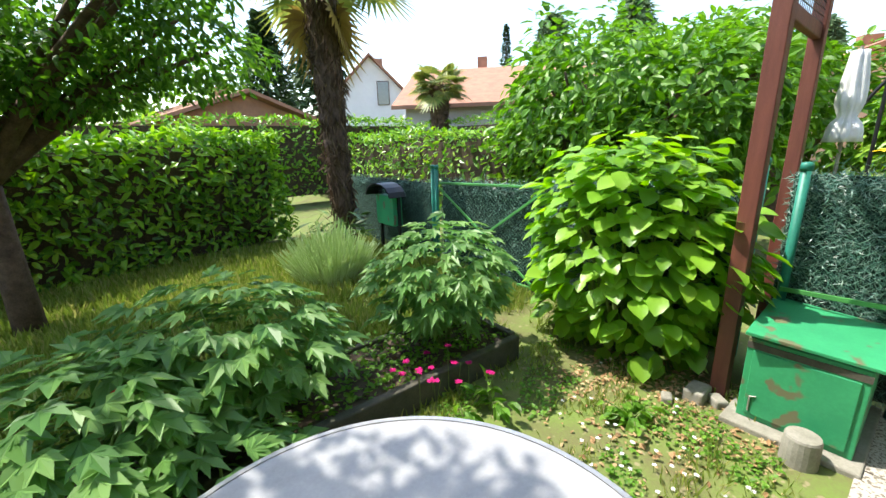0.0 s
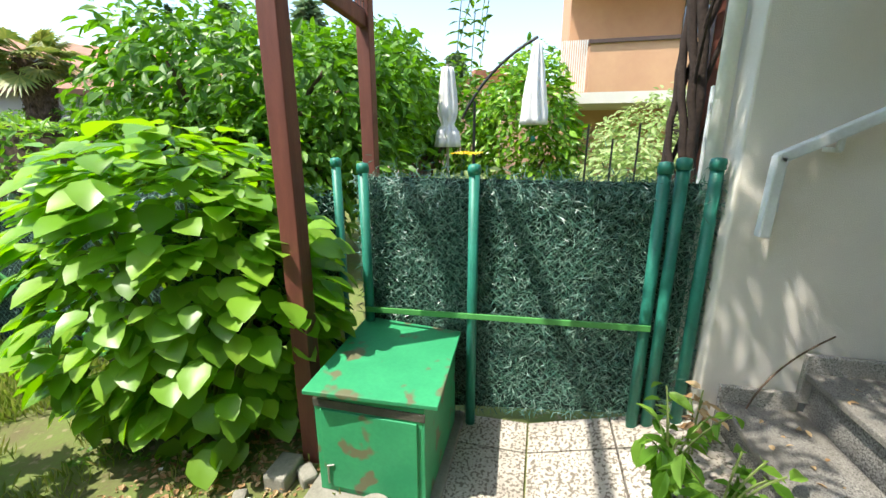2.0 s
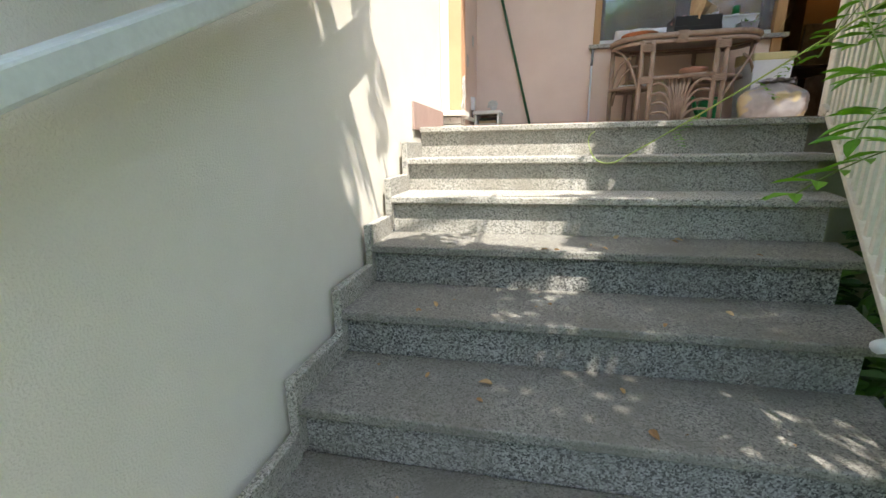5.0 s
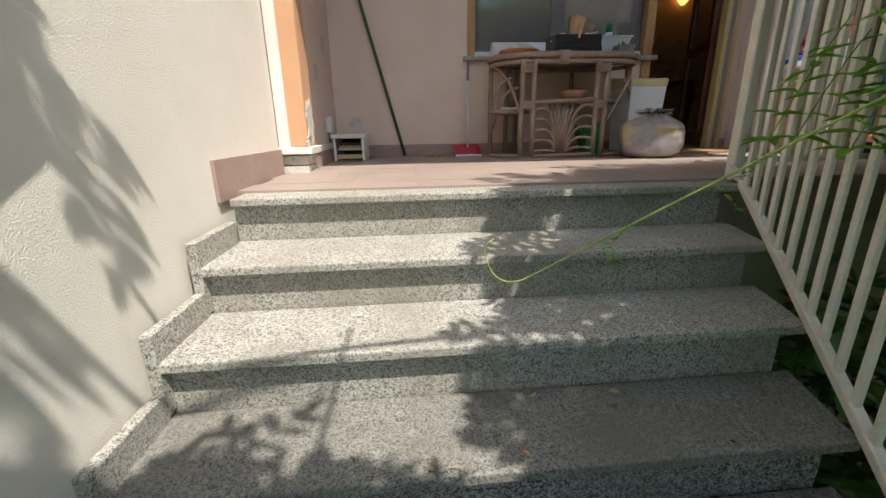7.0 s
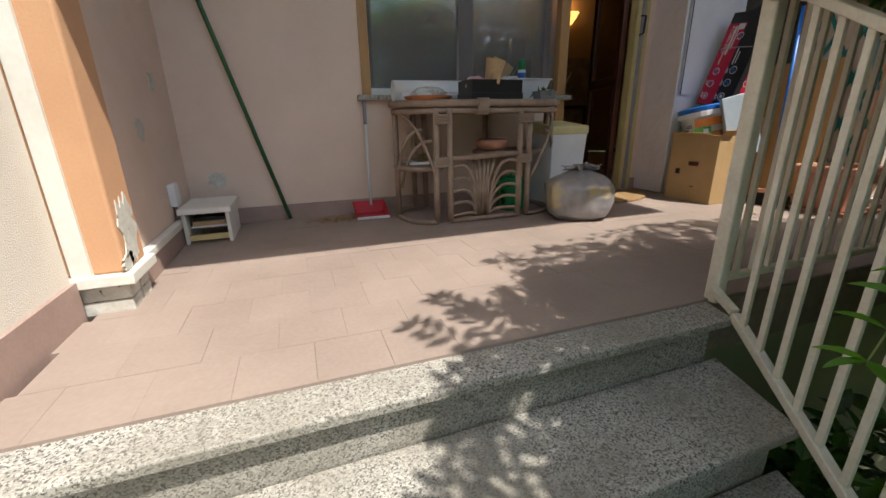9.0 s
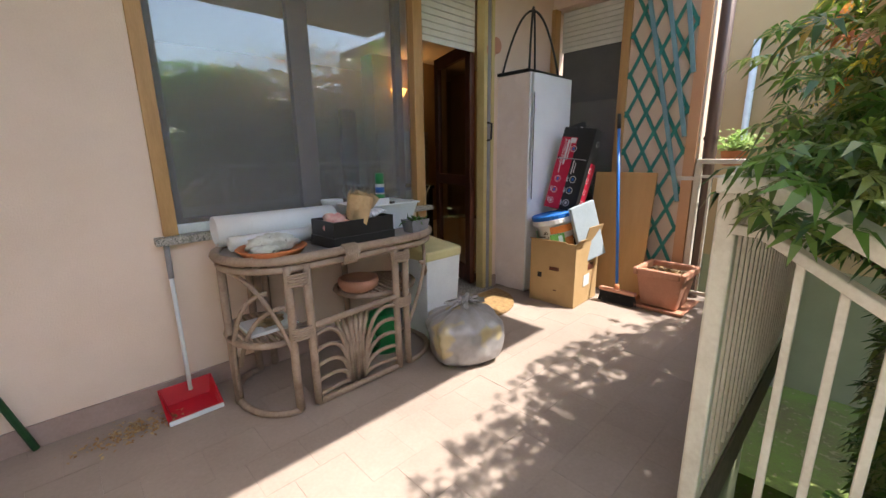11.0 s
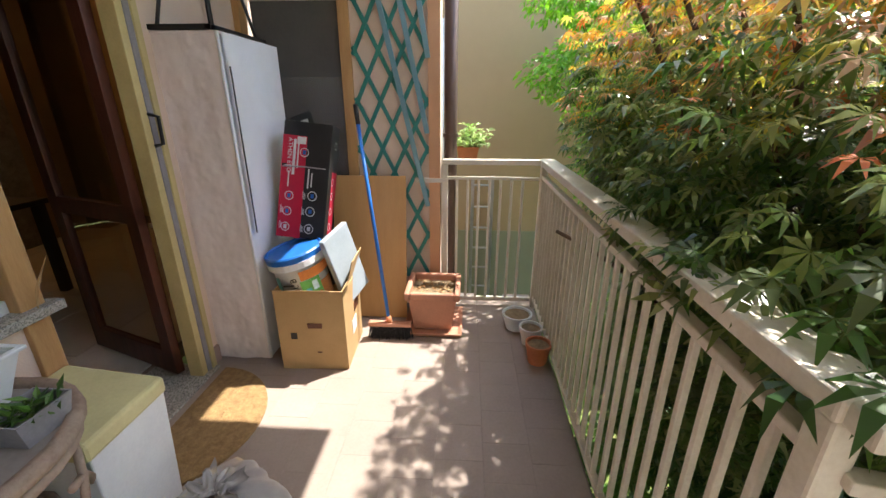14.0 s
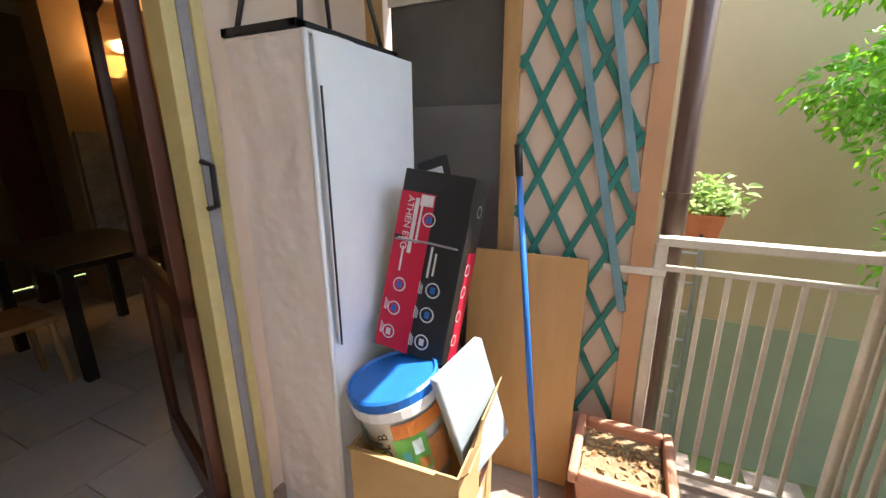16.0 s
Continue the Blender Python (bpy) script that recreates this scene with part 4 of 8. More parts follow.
part("rim", ms, M_CHROME, tb, "thin steel rim")
for k in range(3):
    a = radians(20 + 120 * k)
    ms = Mesh()
    ms.tube([(TC[0] + .12 * math.cos(a), TC[1] + .12 * math.sin(a), .71), (TC[0] + .18 * math.cos(a), TC[1] + .18 * math.sin(a), .35), (TC[0] + .45 * math.cos(a), TC[1] + .45 * math.sin(a), 0.01)], .02, 8)
    part("leg", ms, M_CHROME, tb)

# ---- raised bed ----
bed = thing("raised_bed", (1.0, 2.4, 0), "low raised bed edged with mossy dark boards", "flower bed")
ms = Mesh()
ms.box((-1.5, 2.02, 0), (2.38, 2.72, .16))
part("soil", ms, M_EARTH, bed)
for a, b in (((-1.5, 1.95, 0), (2.42, 2.02, .21)), ((2.38, 2.02, 0), (2.45, 2.75, .22)), ((-1.5, 2.70, 0), (2.38, 2.76, .2))):
    ms = Mesh()
    ms.box(a, b)
    part("edging_board", ms, M_MOSSY, bed, bevel=.015)


# ---- shrubs ----
def hydrangea():
    h = thing("hydrangea", (3.22, 1.5, 0), "dense green hydrangea bush with broad glossy leaves", "bush")
    r = np.random.default_rng(11)
    c, rad = (3.24, 1.52, .90), (.56, .84, .96)
    p, d = blob_points(r, 1500, c, rad, .62, 22, .3)
    keep = p[:, 2] > .10
    p, d = p[keep], d[keep]
    up = d * .45 + np.array((0, 0, 1.0))
    tips = d + np.array((0, 0, -.12))
    part("leaves", scatter(leaf_oval(.82, .07, .16), p, up, r.uniform(.11, .20, len(p)), r, tips, .27), M_HYD, h, smooth=True, kind="stuff")
    ms = Mesh()
    for i in range(26):
        a, rr = r.uniform(0, 6.28), r.uniform(.02, .15)
        e = Vector(c) + Vector((math.cos(a) * rad[0] * .7, math.sin(a) * rad[1] * .7, r.uniform(-.2, .6)))
        ms.tube(arc((c[0] + rr * math.cos(a), c[1] + rr * math.sin(a), 0), e, (c[0] + 2 * rr * math.cos(a), c[1] + 2 * rr * math.sin(a), .5)), [.011] * 5 + [.008] * 4, 5)
    part("stems", ms, M_STEM, h, kind="stuff")


hydrangea()


def peony(base, rad, top, n, size, seed, label):
    """A tree peony: several woody stems, deeply cut leaves held level."""
    h = thing("peony_shrub", base, label, "shrub")
    r = np.random.default_rng(seed)
    b = Vector(base)
    ms = Mesh()
    for i in range(12):
        a = r.uniform(0, 6.28)
        e = b + Vector((math.cos(a) * rad * r.uniform(.2, .75), math.sin(a) * rad * r.uniform(.2, .75), top * r.uniform(.55, .85)))
        ms.tube(arc(b + Vector((math.cos(a) * .06, math.sin(a) * .06, -.03)), e, b + Vector((math.cos(a) * .1, math.sin(a) * .1, top * .5))), [.013, .012, .011, .01, .009, .008, .007, .006, .005], 6)
    part("stems", ms, M_STEM, h, kind="stuff")
    c = b + Vector((0, 0, top * .62))
    p, d = blob_points(r, n, c, (rad, rad, top * .46), .45, 9, .3)
    up = d * .35 + np.array((0, 0, 1.0))
    tips = d + np.array((0, 0, -.12))
    part("leaves", scatter(leaf_palm(5, .20, 150, .18, .30), p, up, r.uniform(size * .75, size * 1.25, len(p)), r, tips, .2), M_PEONY, h, kind="stuff")


peony((1.93, 2.36, .16), .52, 1.0, 420, .19, 21, "tree peony shrub with deeply cut green leaves")
peony((.45, 2.50, .16), .62, .82, 430, .21, 22, "spreading tree peony with pale green cut leaves")
peony((-.30, 2.15, .16), .60, .70, 380, .22, 23, "low tree peony with pale green cut leaves")
peony((.15, 1.70, .0), .40, .55, 190, .20, 24, "low tree peony shoots at the bed's edge")


def lavender():
    h = thing("lavender", (2.05, 4.85, 0), "pale green-grey lavender clump with upright stalks", "plant")
    r = np.random.default_rng(31)
    ms = Mesh()
    for i in range(1500):
        a, q = r.uniform(0, 6.28), r.random() ** .5
        lean = .15 + .6 * q * r.random()
        b = Vector((2.05 + math.cos(a) * .40 * q, 4.85 + math.sin(a) * .40 * q, 0))
        L = r.uniform(.4, .95) * (1 - .35 * q)
        e = b + Vector((math.cos(a) * lean * L * .8, math.sin(a) * lean * L * .8, L * (1 - .25 * q)))
        ms.tube([b, b.lerp(e, .5) + Vector((0, 0, .05)), e], [.003, .003, .006], 3, False)
    part("stalks", ms, M_LAV, h, kind="stuff")


lavender()


def clump(name, label, category, base, n, rad, top, size, seed, material, template, upbias=.6):
    """A leafy plant: short stems with leaves round them."""
    h = thing(name, base, label, category)
    r = np.random.default_rng(seed)
    ms = Mesh()
    P, D = [], []
    for i in range(max(4, n // 9)):
        a = r.uniform(0, 6.28)
        e = Vector(base) + Vector((math.cos(a) * rad * r.uniform(.1, 1), math.sin(a) * rad * r.uniform(.1, 1), top * r.uniform(.5, 1)))
        pts = arc(Vector(base) + Vector((r.normal(0, .02), r.normal(0, .02), 0)), e, Vector(base) + Vector((0, 0, top * .6)))
        ms.tube(pts, .004, 4, False)
        for q in pts[2:]:
            P.append(q + Vector(r.normal(0, .012, 3)))
            D.append((math.cos(a) + r.normal(0, .5), math.sin(a) + r.normal(0, .5), .1))
    part("stems", ms, M_STEM, h, kind="stuff")
    part("leaves", scatter(template, P, np.tile((0, 0, 1.0), (len(P), 1)) * upbias + np.array(D) * .25, r.uniform(size * .7, size * 1.3, len(P)), r, D, .3), material, h, kind="stuff")
    return h


clump("weed", "bright green seedling vine at the stair foot", "plant", (3.05, -1.0, .17), 110, .25, .5, .1, 41, M_WIST, leaf_oval(.42))
clump("weed", "green seedling vine growing from the paving", "plant", (2.85, -1.12, .2), 80, .22, .42, .1, 42, M_WIST, leaf_oval(.42))
clump("weed", "yellowing seedling against the wall foot", "plant", (3.36, -1.2, .24), 40, .12, .3, .07, 43, M_DRY, leaf_oval(.5))
clump("weed", "broad-leaved weed in the grass", "plant", (1.75, 1.62, 0), 60, .16, .22, .1, 44, M_WIST, leaf_oval(.4))
clump("weed", "broad-leaved weed beside the bed", "plant", (1.45, 1.55, 0), 60, .15, .2, .1, 45, M_WIST, leaf_oval(.4))
clump("weed", "low green weeds under the hydrangea", "plant", (2.35, .95, 0), 90, .25, .12, .08, 46, M_WIST, leaf_oval(.6))
clump("yucca", "spiky dark green yucca below the palm", "plant", (2.75, 5.9, .0), 140, .5, .8, .4, 47, M_HEDGE_D, leaf_blade(.12))


def flowers(name, label, pts, material, size, seed, petals=9):
    """Small round blossoms on thin stalks."""
    h = thing(name, pts[0], label, "flowers")
    r = np.random.default_rng(seed)
    st = Mesh()
    P, U, T = [], [], []
    for p in pts:
        st.tube([(p[0], p[1], 0), (p[0] + r.normal(0, .02), p[1] + r.normal(0, .02), p[2])], .002, 3, False)
        for k in range(petals):
            a = 6.283 * k / petals
            P.append(p)
            U.append((0, 0, 1))
            T.append((math.cos(a), math.sin(a), .1))
    part("stalks", st, M_STEM, h, kind="stuff")
    part("petals", scatter(leaf_oval(.55, .05, .05), P, U, size, r, T, .15), material, h, kind="stuff")


r5 = np.random.default_rng(51)
flowers("pinks", "magenta garden pinks on thin stalks", [(1.52 + r5.normal(0, .17), 1.86 + r5.normal(0, .12), r5.uniform(.26, .42)) for _ in range(15)], M_FLOWER, .028, 52)
flowers("red_flowers", "few small red blossoms among the shrubs", [(.62, 2.0, .2), (.4, 1.9, .25), (-.1, 2.1, .75)], M_REDPETAL, .03, 53)
flowers("daisies", "small white daisies in the grass", [(2.15 + r5.normal(0, .25), .75 + r5.normal(0, .35), r5.uniform(.03, .08)) for _ in range(42)], M_DAISY, .014, 54, 8)

# ---- grass ----
def grass():
    r = np.random.default_rng(61)
    n = 150000
    x, y = r.uniform(-4, 3.6, n), r.uniform(.0, 7.2, n)
    q = np.array([noise.noise(Vector((a * .8, b * .8, 0))) for a, b in zip(x, y)])
    q2 = np.array([noise.noise(Vector((a * 3, b * 3, 5))) for a, b in zip(x, y)])
    lush = np.clip((y - 1.8) / 2.2, .0, 1)
    near_hyd = np.clip((x - 2.1) / .5, 0, 1) * np.clip((1.9 - y) / .6, 0, 1)
    keep = (q * .9 + q2 * .8 + .34 + .4 * lush - .6 * near_hyd) > r.random(n) * .55
    keep &= ~((y > 1.95) & (y < 2.76) & (x < 2.45))
    x, y, lush = x[keep], y[keep], lush[keep]
    m = len(x)
    P = np.stack([x, y, np.zeros(m)], 1)
    T = np.stack([r.normal(0, .45, m), r.normal(0, .45, m), np.ones(m)], 1)
    U = np.stack([r.normal(0, 1, m), r.normal(0, 1, m), np.zeros(m)], 1)
    ms = scatter(leaf_blade(.12), P, U, r.uniform(.045, .10, m) * (1 + 1.3 * lush), r, T, .1)
    solo("grass", ms, M_GRASS, "patchy unmown lawn grass", "grass", kind="stuff")
    n = 2600
    P = np.stack([r.uniform(1.8, 3.3, n), r.uniform(.2, 1.6, n), r.uniform(.004, .02, n)], 1)
    keep = (P[:, 0] - 2.45) * .8 + np.abs(P[:, 1] - 1.0) * -.6 + r.normal(0, .3, n) > -.2
    P = P[keep]
    solo("leaf_litter", scatter(leaf_oval(.55, .1, .2), P, np.tile((0, 0, 1.0), (len(P), 1)), r.uniform(.015, .05, len(P)), r, None, .35), M_DRY, "dry brown fallen leaves on the soil", "leaf litter", kind="stuff")
    n = 3800
    P = np.stack([r.uniform(1.3, 2.9, n), r.uniform(.25, 2.0, n), r.uniform(.01, .05, n)], 1)
    q = np.array([noise.noise(Vector((a * 2.2, b * 2.2, 9))) for a, b, c in P])
    P = P[q > .12]
    rb_ = np.random.default_rng(66)
    Q = np.stack([rb_.uniform(-1.4, 2.36, 2600), rb_.uniform(2.03, 2.7, 2600), .16 + rb_.random(2600) ** 2 * .14], 1)
    solo("bed_weeds", scatter(leaf_oval(.6, .08, .15), Q, np.tile((0, 0, 1.0), (len(Q), 1)), rb_.uniform(.025, .06, len(Q)), rb_, None, .4), M_WIST, "low green weeds covering the raised bed", "weeds", kind="stuff")
    solo("clover", scatter(leaf_oval(.8, .08, .1), P, np.tile((0, 0, 1.0), (len(P), 1)), r.uniform(.015, .035, len(P)), r, None, .3), M_WIST, "patches of low clover in the lawn", "clover", kind="stuff")


grass()


# ---- hedges ----
def hedge(name, label, a, b, n, size, material, m, seed, faces="xXyYZ", core=True, tmpl=None):
    r = np.random.default_rng(seed)
    h = thing(name, m @ Vector(((a[0] + b[0]) / 2, (a[1] + b[1]) / 2, a[2])), label, "hedge")
    p, d = box_points(r, n, a, b, faces)
    for k in range(len(p)):
        w = noise.noise(Vector(p[k]) * .9) * .16
        p[k] += d[k] * w
    R = np.array(m.to_3x3())
    t = np.array(m.translation)
    p, d = p @ R.T + t, d @ R.T
    part("leaves", scatter(tmpl or leaf_oval(.42, .06, .12), p, d * .7 + np.array((0, 0, .5)), r.uniform(size * .7, size * 1.3, n), r, d * .6 + np.array((0, 0, .5)), .5), material, h, kind="stuff")
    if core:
        # plain dark box fills the hedge behind its leaves
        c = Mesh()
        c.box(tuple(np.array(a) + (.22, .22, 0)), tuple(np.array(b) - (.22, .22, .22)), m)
        part("solid_core", c, M_EARTH, h, "solid dark core behind the leaves")


mh = pose(0, 6.75, 0, 0, 0, 16)
hedge("laurel_hedge", "tall laurel hedge with bright fresh leaves on top", (-8, 0.1, .1), (2.6, 1.3, 1.95), 9500, .14, M_HEDGE, mh, 71, "yZX")
hedge("laurel_hedge", "clipped laurel hedge behind the far fence", (5.6, 2.2, .3), (6.8, 22, 1.98), 5200, .15, M_HEDGE, pose(0, 0, 0), 72, "xyZ")
hedge("box_hedge", "long clipped yellow-green hedge across the road", (9.5, 6.0, .3), (10.5, 30, 2.5), 6500, .13, M_HEDGE, pose(0, 0, 0), 73, "xyZ")
hedge("box_hedge", "low clipped hedge running behind the laurels", (-10, 12, .3), (8.5, 13, 2.55), 5000, .15, M_HEDGE, pose(0, 0, 0), 74, "yZ")


# ---- trees ----
def tree(name, label, base, crowns, n, size, material, seed, trunk=.14, tmpl=None, lumps=12):
    """Trunk, limbs to each crown lump, and leaves round the lumps."""
    h = thing(name, base, label, "tree")
    r = np.random.default_rng(seed)
    b = Vector(base)
    ms = Mesh()
    fork = b + Vector((0, 0, min(c[0][2] - c[1][2] * .7 for c in crowns) * .75))
    if fork.z < .6:
        fork.z = .6
    ms.tube(bend([b, b.lerp(fork, .5), fork], .03, seed), [trunk, trunk * .85, trunk * .75], 10)
    for c, rad in crowns:
        for k in range(4):
            e = Vector(c) + Vector(r.normal(0, .35, 3)) * min(rad)
            ms.tube(arc(fork, e, fork.lerp(e, .4) + Vector((0, 0, .25))), [trunk * .6 * (1 - i / 10) for i in range(9)], 6)
    part("trunk", ms, M_BARK, h, smooth=True)
    P, D = [], []
    tot = sum(c[1][0] * c[1][1] for c in crowns)
    for c, rad in crowns:
        p, d = blob_points(r, int(n * rad[0] * rad[1] / tot), c, rad, .5, lumps, .36)
        P.append(p)
        D.append(d)
    P, D = np.concatenate(P), np.concatenate(D)
    part("crown", scatter(tmpl or leaf_oval(.45, .06, .15), P, D * .6 + np.array((0, 0, .7)), r.uniform(size * .7, size * 1.35, len(P)), r, D + np.array((0, 0, -.4)), .5), material, h, kind="stuff")


# the crowns at z 4.2 and 4.3 are unseen, added to shade peonies and table
tree("tree", "leafy garden tree with long drooping branches and dense small leaves", (-.85, 5.3, 0), [((-.8, 5.0, 3.3), (1.75, 1.4, 1.0)), ((-1.1, 3.9, 4.2), (.65, .55, .3)), ((.6, 4.0, 3.35), (.8, .7, .55)), ((-2.4, 4.4, 3.2), (1.6, 1.4, 1.2)), ((-1.6, 5.8, 2.8), (1.3, .8, .6)), ((-.8, 1.9, 4.3), (.75, .8, .35)), ((-1.6, 4.2, 2.5), (1.2, .8, .7)), ((.75, 4.7, 2.70), (.8, .7, .42)), ((-.1, 5.0, 2.45), (.7, .6, .45)), ((-.6, 5.2, 2.45), (.8, .7, .55))], 24000, .085, M_TREE_SHADED, 81, .13)
tree("tree", "bushy magnolia-like tree behind the fence", (6.6, 4.0, 0), [((6.4, 4.1, 2.35), (1.4, 1.5, 1.3)), ((6.6, 2.5, 2.1), (1.3, 1.3, 1.2)), ((6.3, 3.4, 1.4), (1.3, 2.1, 1.0)), ((7.0, 4.9, 2.7), (1.0, .9, .9)), ((7.2, 1.9, 2.4), (1.0, .8, .9))], 9500, .17, M_TREE, 82, .16)
tree("tree", "dense deciduous tree beyond the garden", (9.5, 2.0, 0), [((9.8, 2.9, 2.5), (1.6, 1.7, 1.5)), ((10.5, 1.5, 1.9), (1.2, 1.0, 1.3))], 5000, .18, M_TREE, 83, .16)
tree("ivy_mound", "arbour overgrown with ivy", (10.0, -.1, 0), [((10.0, -.1, 1.5), (1.0, 1.25, 1.95))], 5200, .15, M_HEDGE, 84, .12)
tree("pale_shrub", "pale flowering shrub beyond the fence", (9.9, -2.4, 0), [((9.9, -2.4, 1.2), (1.0, 1.5, 1.5)), ((8.6, -1.8, .9), (.8, .8, .9))], 4200, .13, M_PALE, 85, .1)
tree("flowering_shrub", "pink-flowered shrub beside the neighbour's house", (7.4, -3.6, 0), [((7.4, -3.6, 1.9), (.7, .7, 1.2))], 900, .13, M_PALE, 87, .06)
tree("pink_blossom", "bright pink blossoms on a shrub beyond the fence", (6.9, -3.1, 0), [((6.9, -3.1, 2.6), (.4, .5, .6))], 260, .09, M_FLOWER, 88, .03)


def conifer(base, h, rad, seed, material, n=2600):
    t = thing("conifer", base, "tall conifer in the distance", "tree", "distant conifers")
    r = np.random.default_rng(seed)
    ms = Mesh()
    ms.tube([base, (base[0], base[1], base[2] + h)], [h * .02, .03], 8)
    part("trunk", ms, M_BARK, t)
    z = r.random(n) ** .8
    a = r.uniform(0, 6.283, n)
    tier = .75 + .25 * np.cos(z * 60 + np.sin(a * 3))
    q = rad * (1 - z) ** .8 * np.sqrt(r.random(n)) * tier
    P = np.stack([base[0] + q * np.cos(a), base[1] + q * np.sin(a), base[2] + h * (.12 + .88 * z) - q * .25], 1)
    D = np.stack([np.cos(a), np.sin(a), -.35 + 0 * a], 1)
    part("crown", scatter(leaf_oval(.4, .05, .2), P, np.tile((0, 0, 1.0), (n, 1)), r.uniform(.35, .8, n) * rad / 3.5, r, D, .4), material, t, kind="stuff")


for i, (x, y, h, rd, mm) in enumerate(((19.0, 45, 19.0, 6.0, M_DARKTREE), (10, 33, 11, 3.6, M_DARKTREE), (24, 18, 9.5, 4.0, M_FIR), (22, 11.5, 8.5, 3.6, M_FIR), (24, 8, 7.0, 3.0, M_FIR), (26, 24, 10.5, 1.3, M_DARKTREE), (25, 4.5, 6.4, 2.6, M_FIR))):
    conifer((x, y, 0), h, rd, 90 + i, mm)
tree("tree", "round garden tree far down the street", (15, 8.5, 0), [((15, 8.5, 3.4), (2.2, 3, 2.4)), ((14, 5.4, 3.2), (2, 2.4, 2.0))], 3600, .3, M_TREE, 101, .2)
tree("tree", "round garden tree far down the street", (-3, 20, 0), [((-3, 20, 4), (4, 3, 3)), ((3, 24, 4), (4, 3, 3))], 3600, .34, M_TREE, 102, .2)


def palm(base, h, rad, fr, seed, lean, label, lw=.05, fl=1.1, hang=0):
    t = thing("palm_tree", base, label, "palm tree")
    r = np.random.default_rng(seed)
    b = Vector(base)
    top = b + Vector((lean[0], lean[1], h))
    ms = Mesh()
    n = 26
    pts = [b.lerp(top, i / n) for i in range(n + 1)]
    ms.tube(pts, [rad * (.72 + .4 * i / n + .10 * ((i % 2) - .5)) for i in range(n + 1)], 14)
    part("trunk", ms, M_PALMTRUNK, t)
    k = int(2400 * h / 4)
    z = r.random(k)
    a = r.uniform(0, 6.283, k)
    rr = rad * (.72 + .4 * z)
    P = np.stack([b.x + lean[0] * z + rr * np.cos(a), b.y + lean[1] * z + rr * np.sin(a), b.z + h * z], 1)
    T = np.stack([np.cos(a) * .5, np.sin(a) * .5, np.where(r.random(k) < .5, 1, -1) * 1.0], 1)
    U = np.stack([np.cos(a), np.sin(a), 0 * a], 1)
    part("bark_fibre", scatter(leaf_blade(.16), P, U, r.uniform(.08, .24, k), r, T, .35), M_FIBRE, t, "shaggy dry leaf bases", kind="stuff")
    for i in range(fr):
        a = 6.283 * i / fr * 2.4 + r.uniform(-.3, .3)
        el = r.uniform(-.7, .9) if i < fr - hang else r.uniform(-1.35, -1.1)
        d = Vector((math.cos(a) * math.cos(el), math.sin(a) * math.cos(el), math.sin(el)))
        L = r.uniform(.7, 1.0) * fl
        e = top + d * L
        ms = Mesh()
        ms.tube(arc(top, e, top + d * L * .5 + Vector((0, 0, .1))), .012, 4, False)
        m = 22
        side = d.cross(Vector((0, 0, 1))).normalized()
        up = side.cross(d)
        for j in range(m):
            w = -2.1 + 4.2 * j / (m - 1)
            q = (d * math.cos(w) + side * math.sin(w)).normalized()
            ln = L * .95 * (1 - .12 * abs(w)) * r.uniform(.9, 1.05)
            tip = e + q * ln - Vector((0, 0, .22 * ln))
            mid = e + q * ln * .5
            ww = q.cross(up).normalized() * lw
            ms.add([e, mid - ww, tip, mid + ww], [(0, 1, 2, 3)])
        part("frond", ms, M_PALMLEAF if i < fr - hang else M_DRYFROND, t)


palm((2.98, 6.3, 0), 4.3, .21, 20, 111, (-.12, .0, 0), "shaggy-trunked fan palm standing by the hedge", .04, 1.0, 4)
palm((9.6, 12.0, 0), 3.7, .32, 40, 112, (0, 0, 0), "yellowing fan palm in the neighbour's garden", .045, .75)


# ---- houses ----
def house(base, size, h, roofh, ang, wall, label, wins, ridge="y"):
    t = thing("house", base, label, "house")
    m = pose(*base, 0, 0, ang)
    sx, sy = size
    ms = Mesh()
    ms.box((-sx / 2, -sy / 2, 0), (sx / 2, sy / 2, h), m)
    if ridge == "y":
        ms.add([m @ Vector(p) for p in ((-sx / 2, -sy / 2, h), (sx / 2, -sy / 2, h), (0, -sy / 2, h + roofh), (-sx / 2, sy / 2, h), (sx / 2, sy / 2, h), (0, sy / 2, h + roofh))], [(0, 1, 2), (5, 4, 3)])
    part("wall", ms, wall, t)
    o = .5
    k = roofh / (sx / 2)
    for s in (-1, 1):
        ms = Mesh()
        e = [(0, -sy / 2 - o, h + roofh + .05), (s * (sx / 2 + o), -sy / 2 - o, h - o * k + .05), (s * (sx / 2 + o), sy / 2 + o, h - o * k + .05), (0, sy / 2 + o, h + roofh + .05)]
        v = [m @ Vector(p) for p in e] + [m @ Vector((p[0], p[1], p[2] + .16)) for p in e]
        ms.add(v, [(0, 1, 2, 3), (7, 6, 5, 4), (0, 4, 5, 1), (1, 5, 6, 2), (2, 6, 7, 3), (3, 7, 4, 0)])
        part("roof", ms, M_ROOF, t)
    ms = Mesh()
    ms.box((sx * .1, sy * .1, h + roofh * .5), (sx * .1 + .6, sy * .1 + .5, h + roofh + .9), m)
    part("chimney", ms, M_ROOF, t)
    for x, z, w, hh in wins:
        ms = Mesh()
        ms.box((x - w / 2 - .06, -sy / 2 - .03, z - .06), (x + w / 2 + .06, -sy / 2 + .02, z + hh + .06), m)
        f = part("window", ms, M_BROWNFRAME, t)
        ms = Mesh()
        ms.box((x - w / 2, -sy / 2 - .05, z), (x + w / 2, -sy / 2 - .03, z + hh), m)
        part("pane", ms, M_DARKWIN, f)


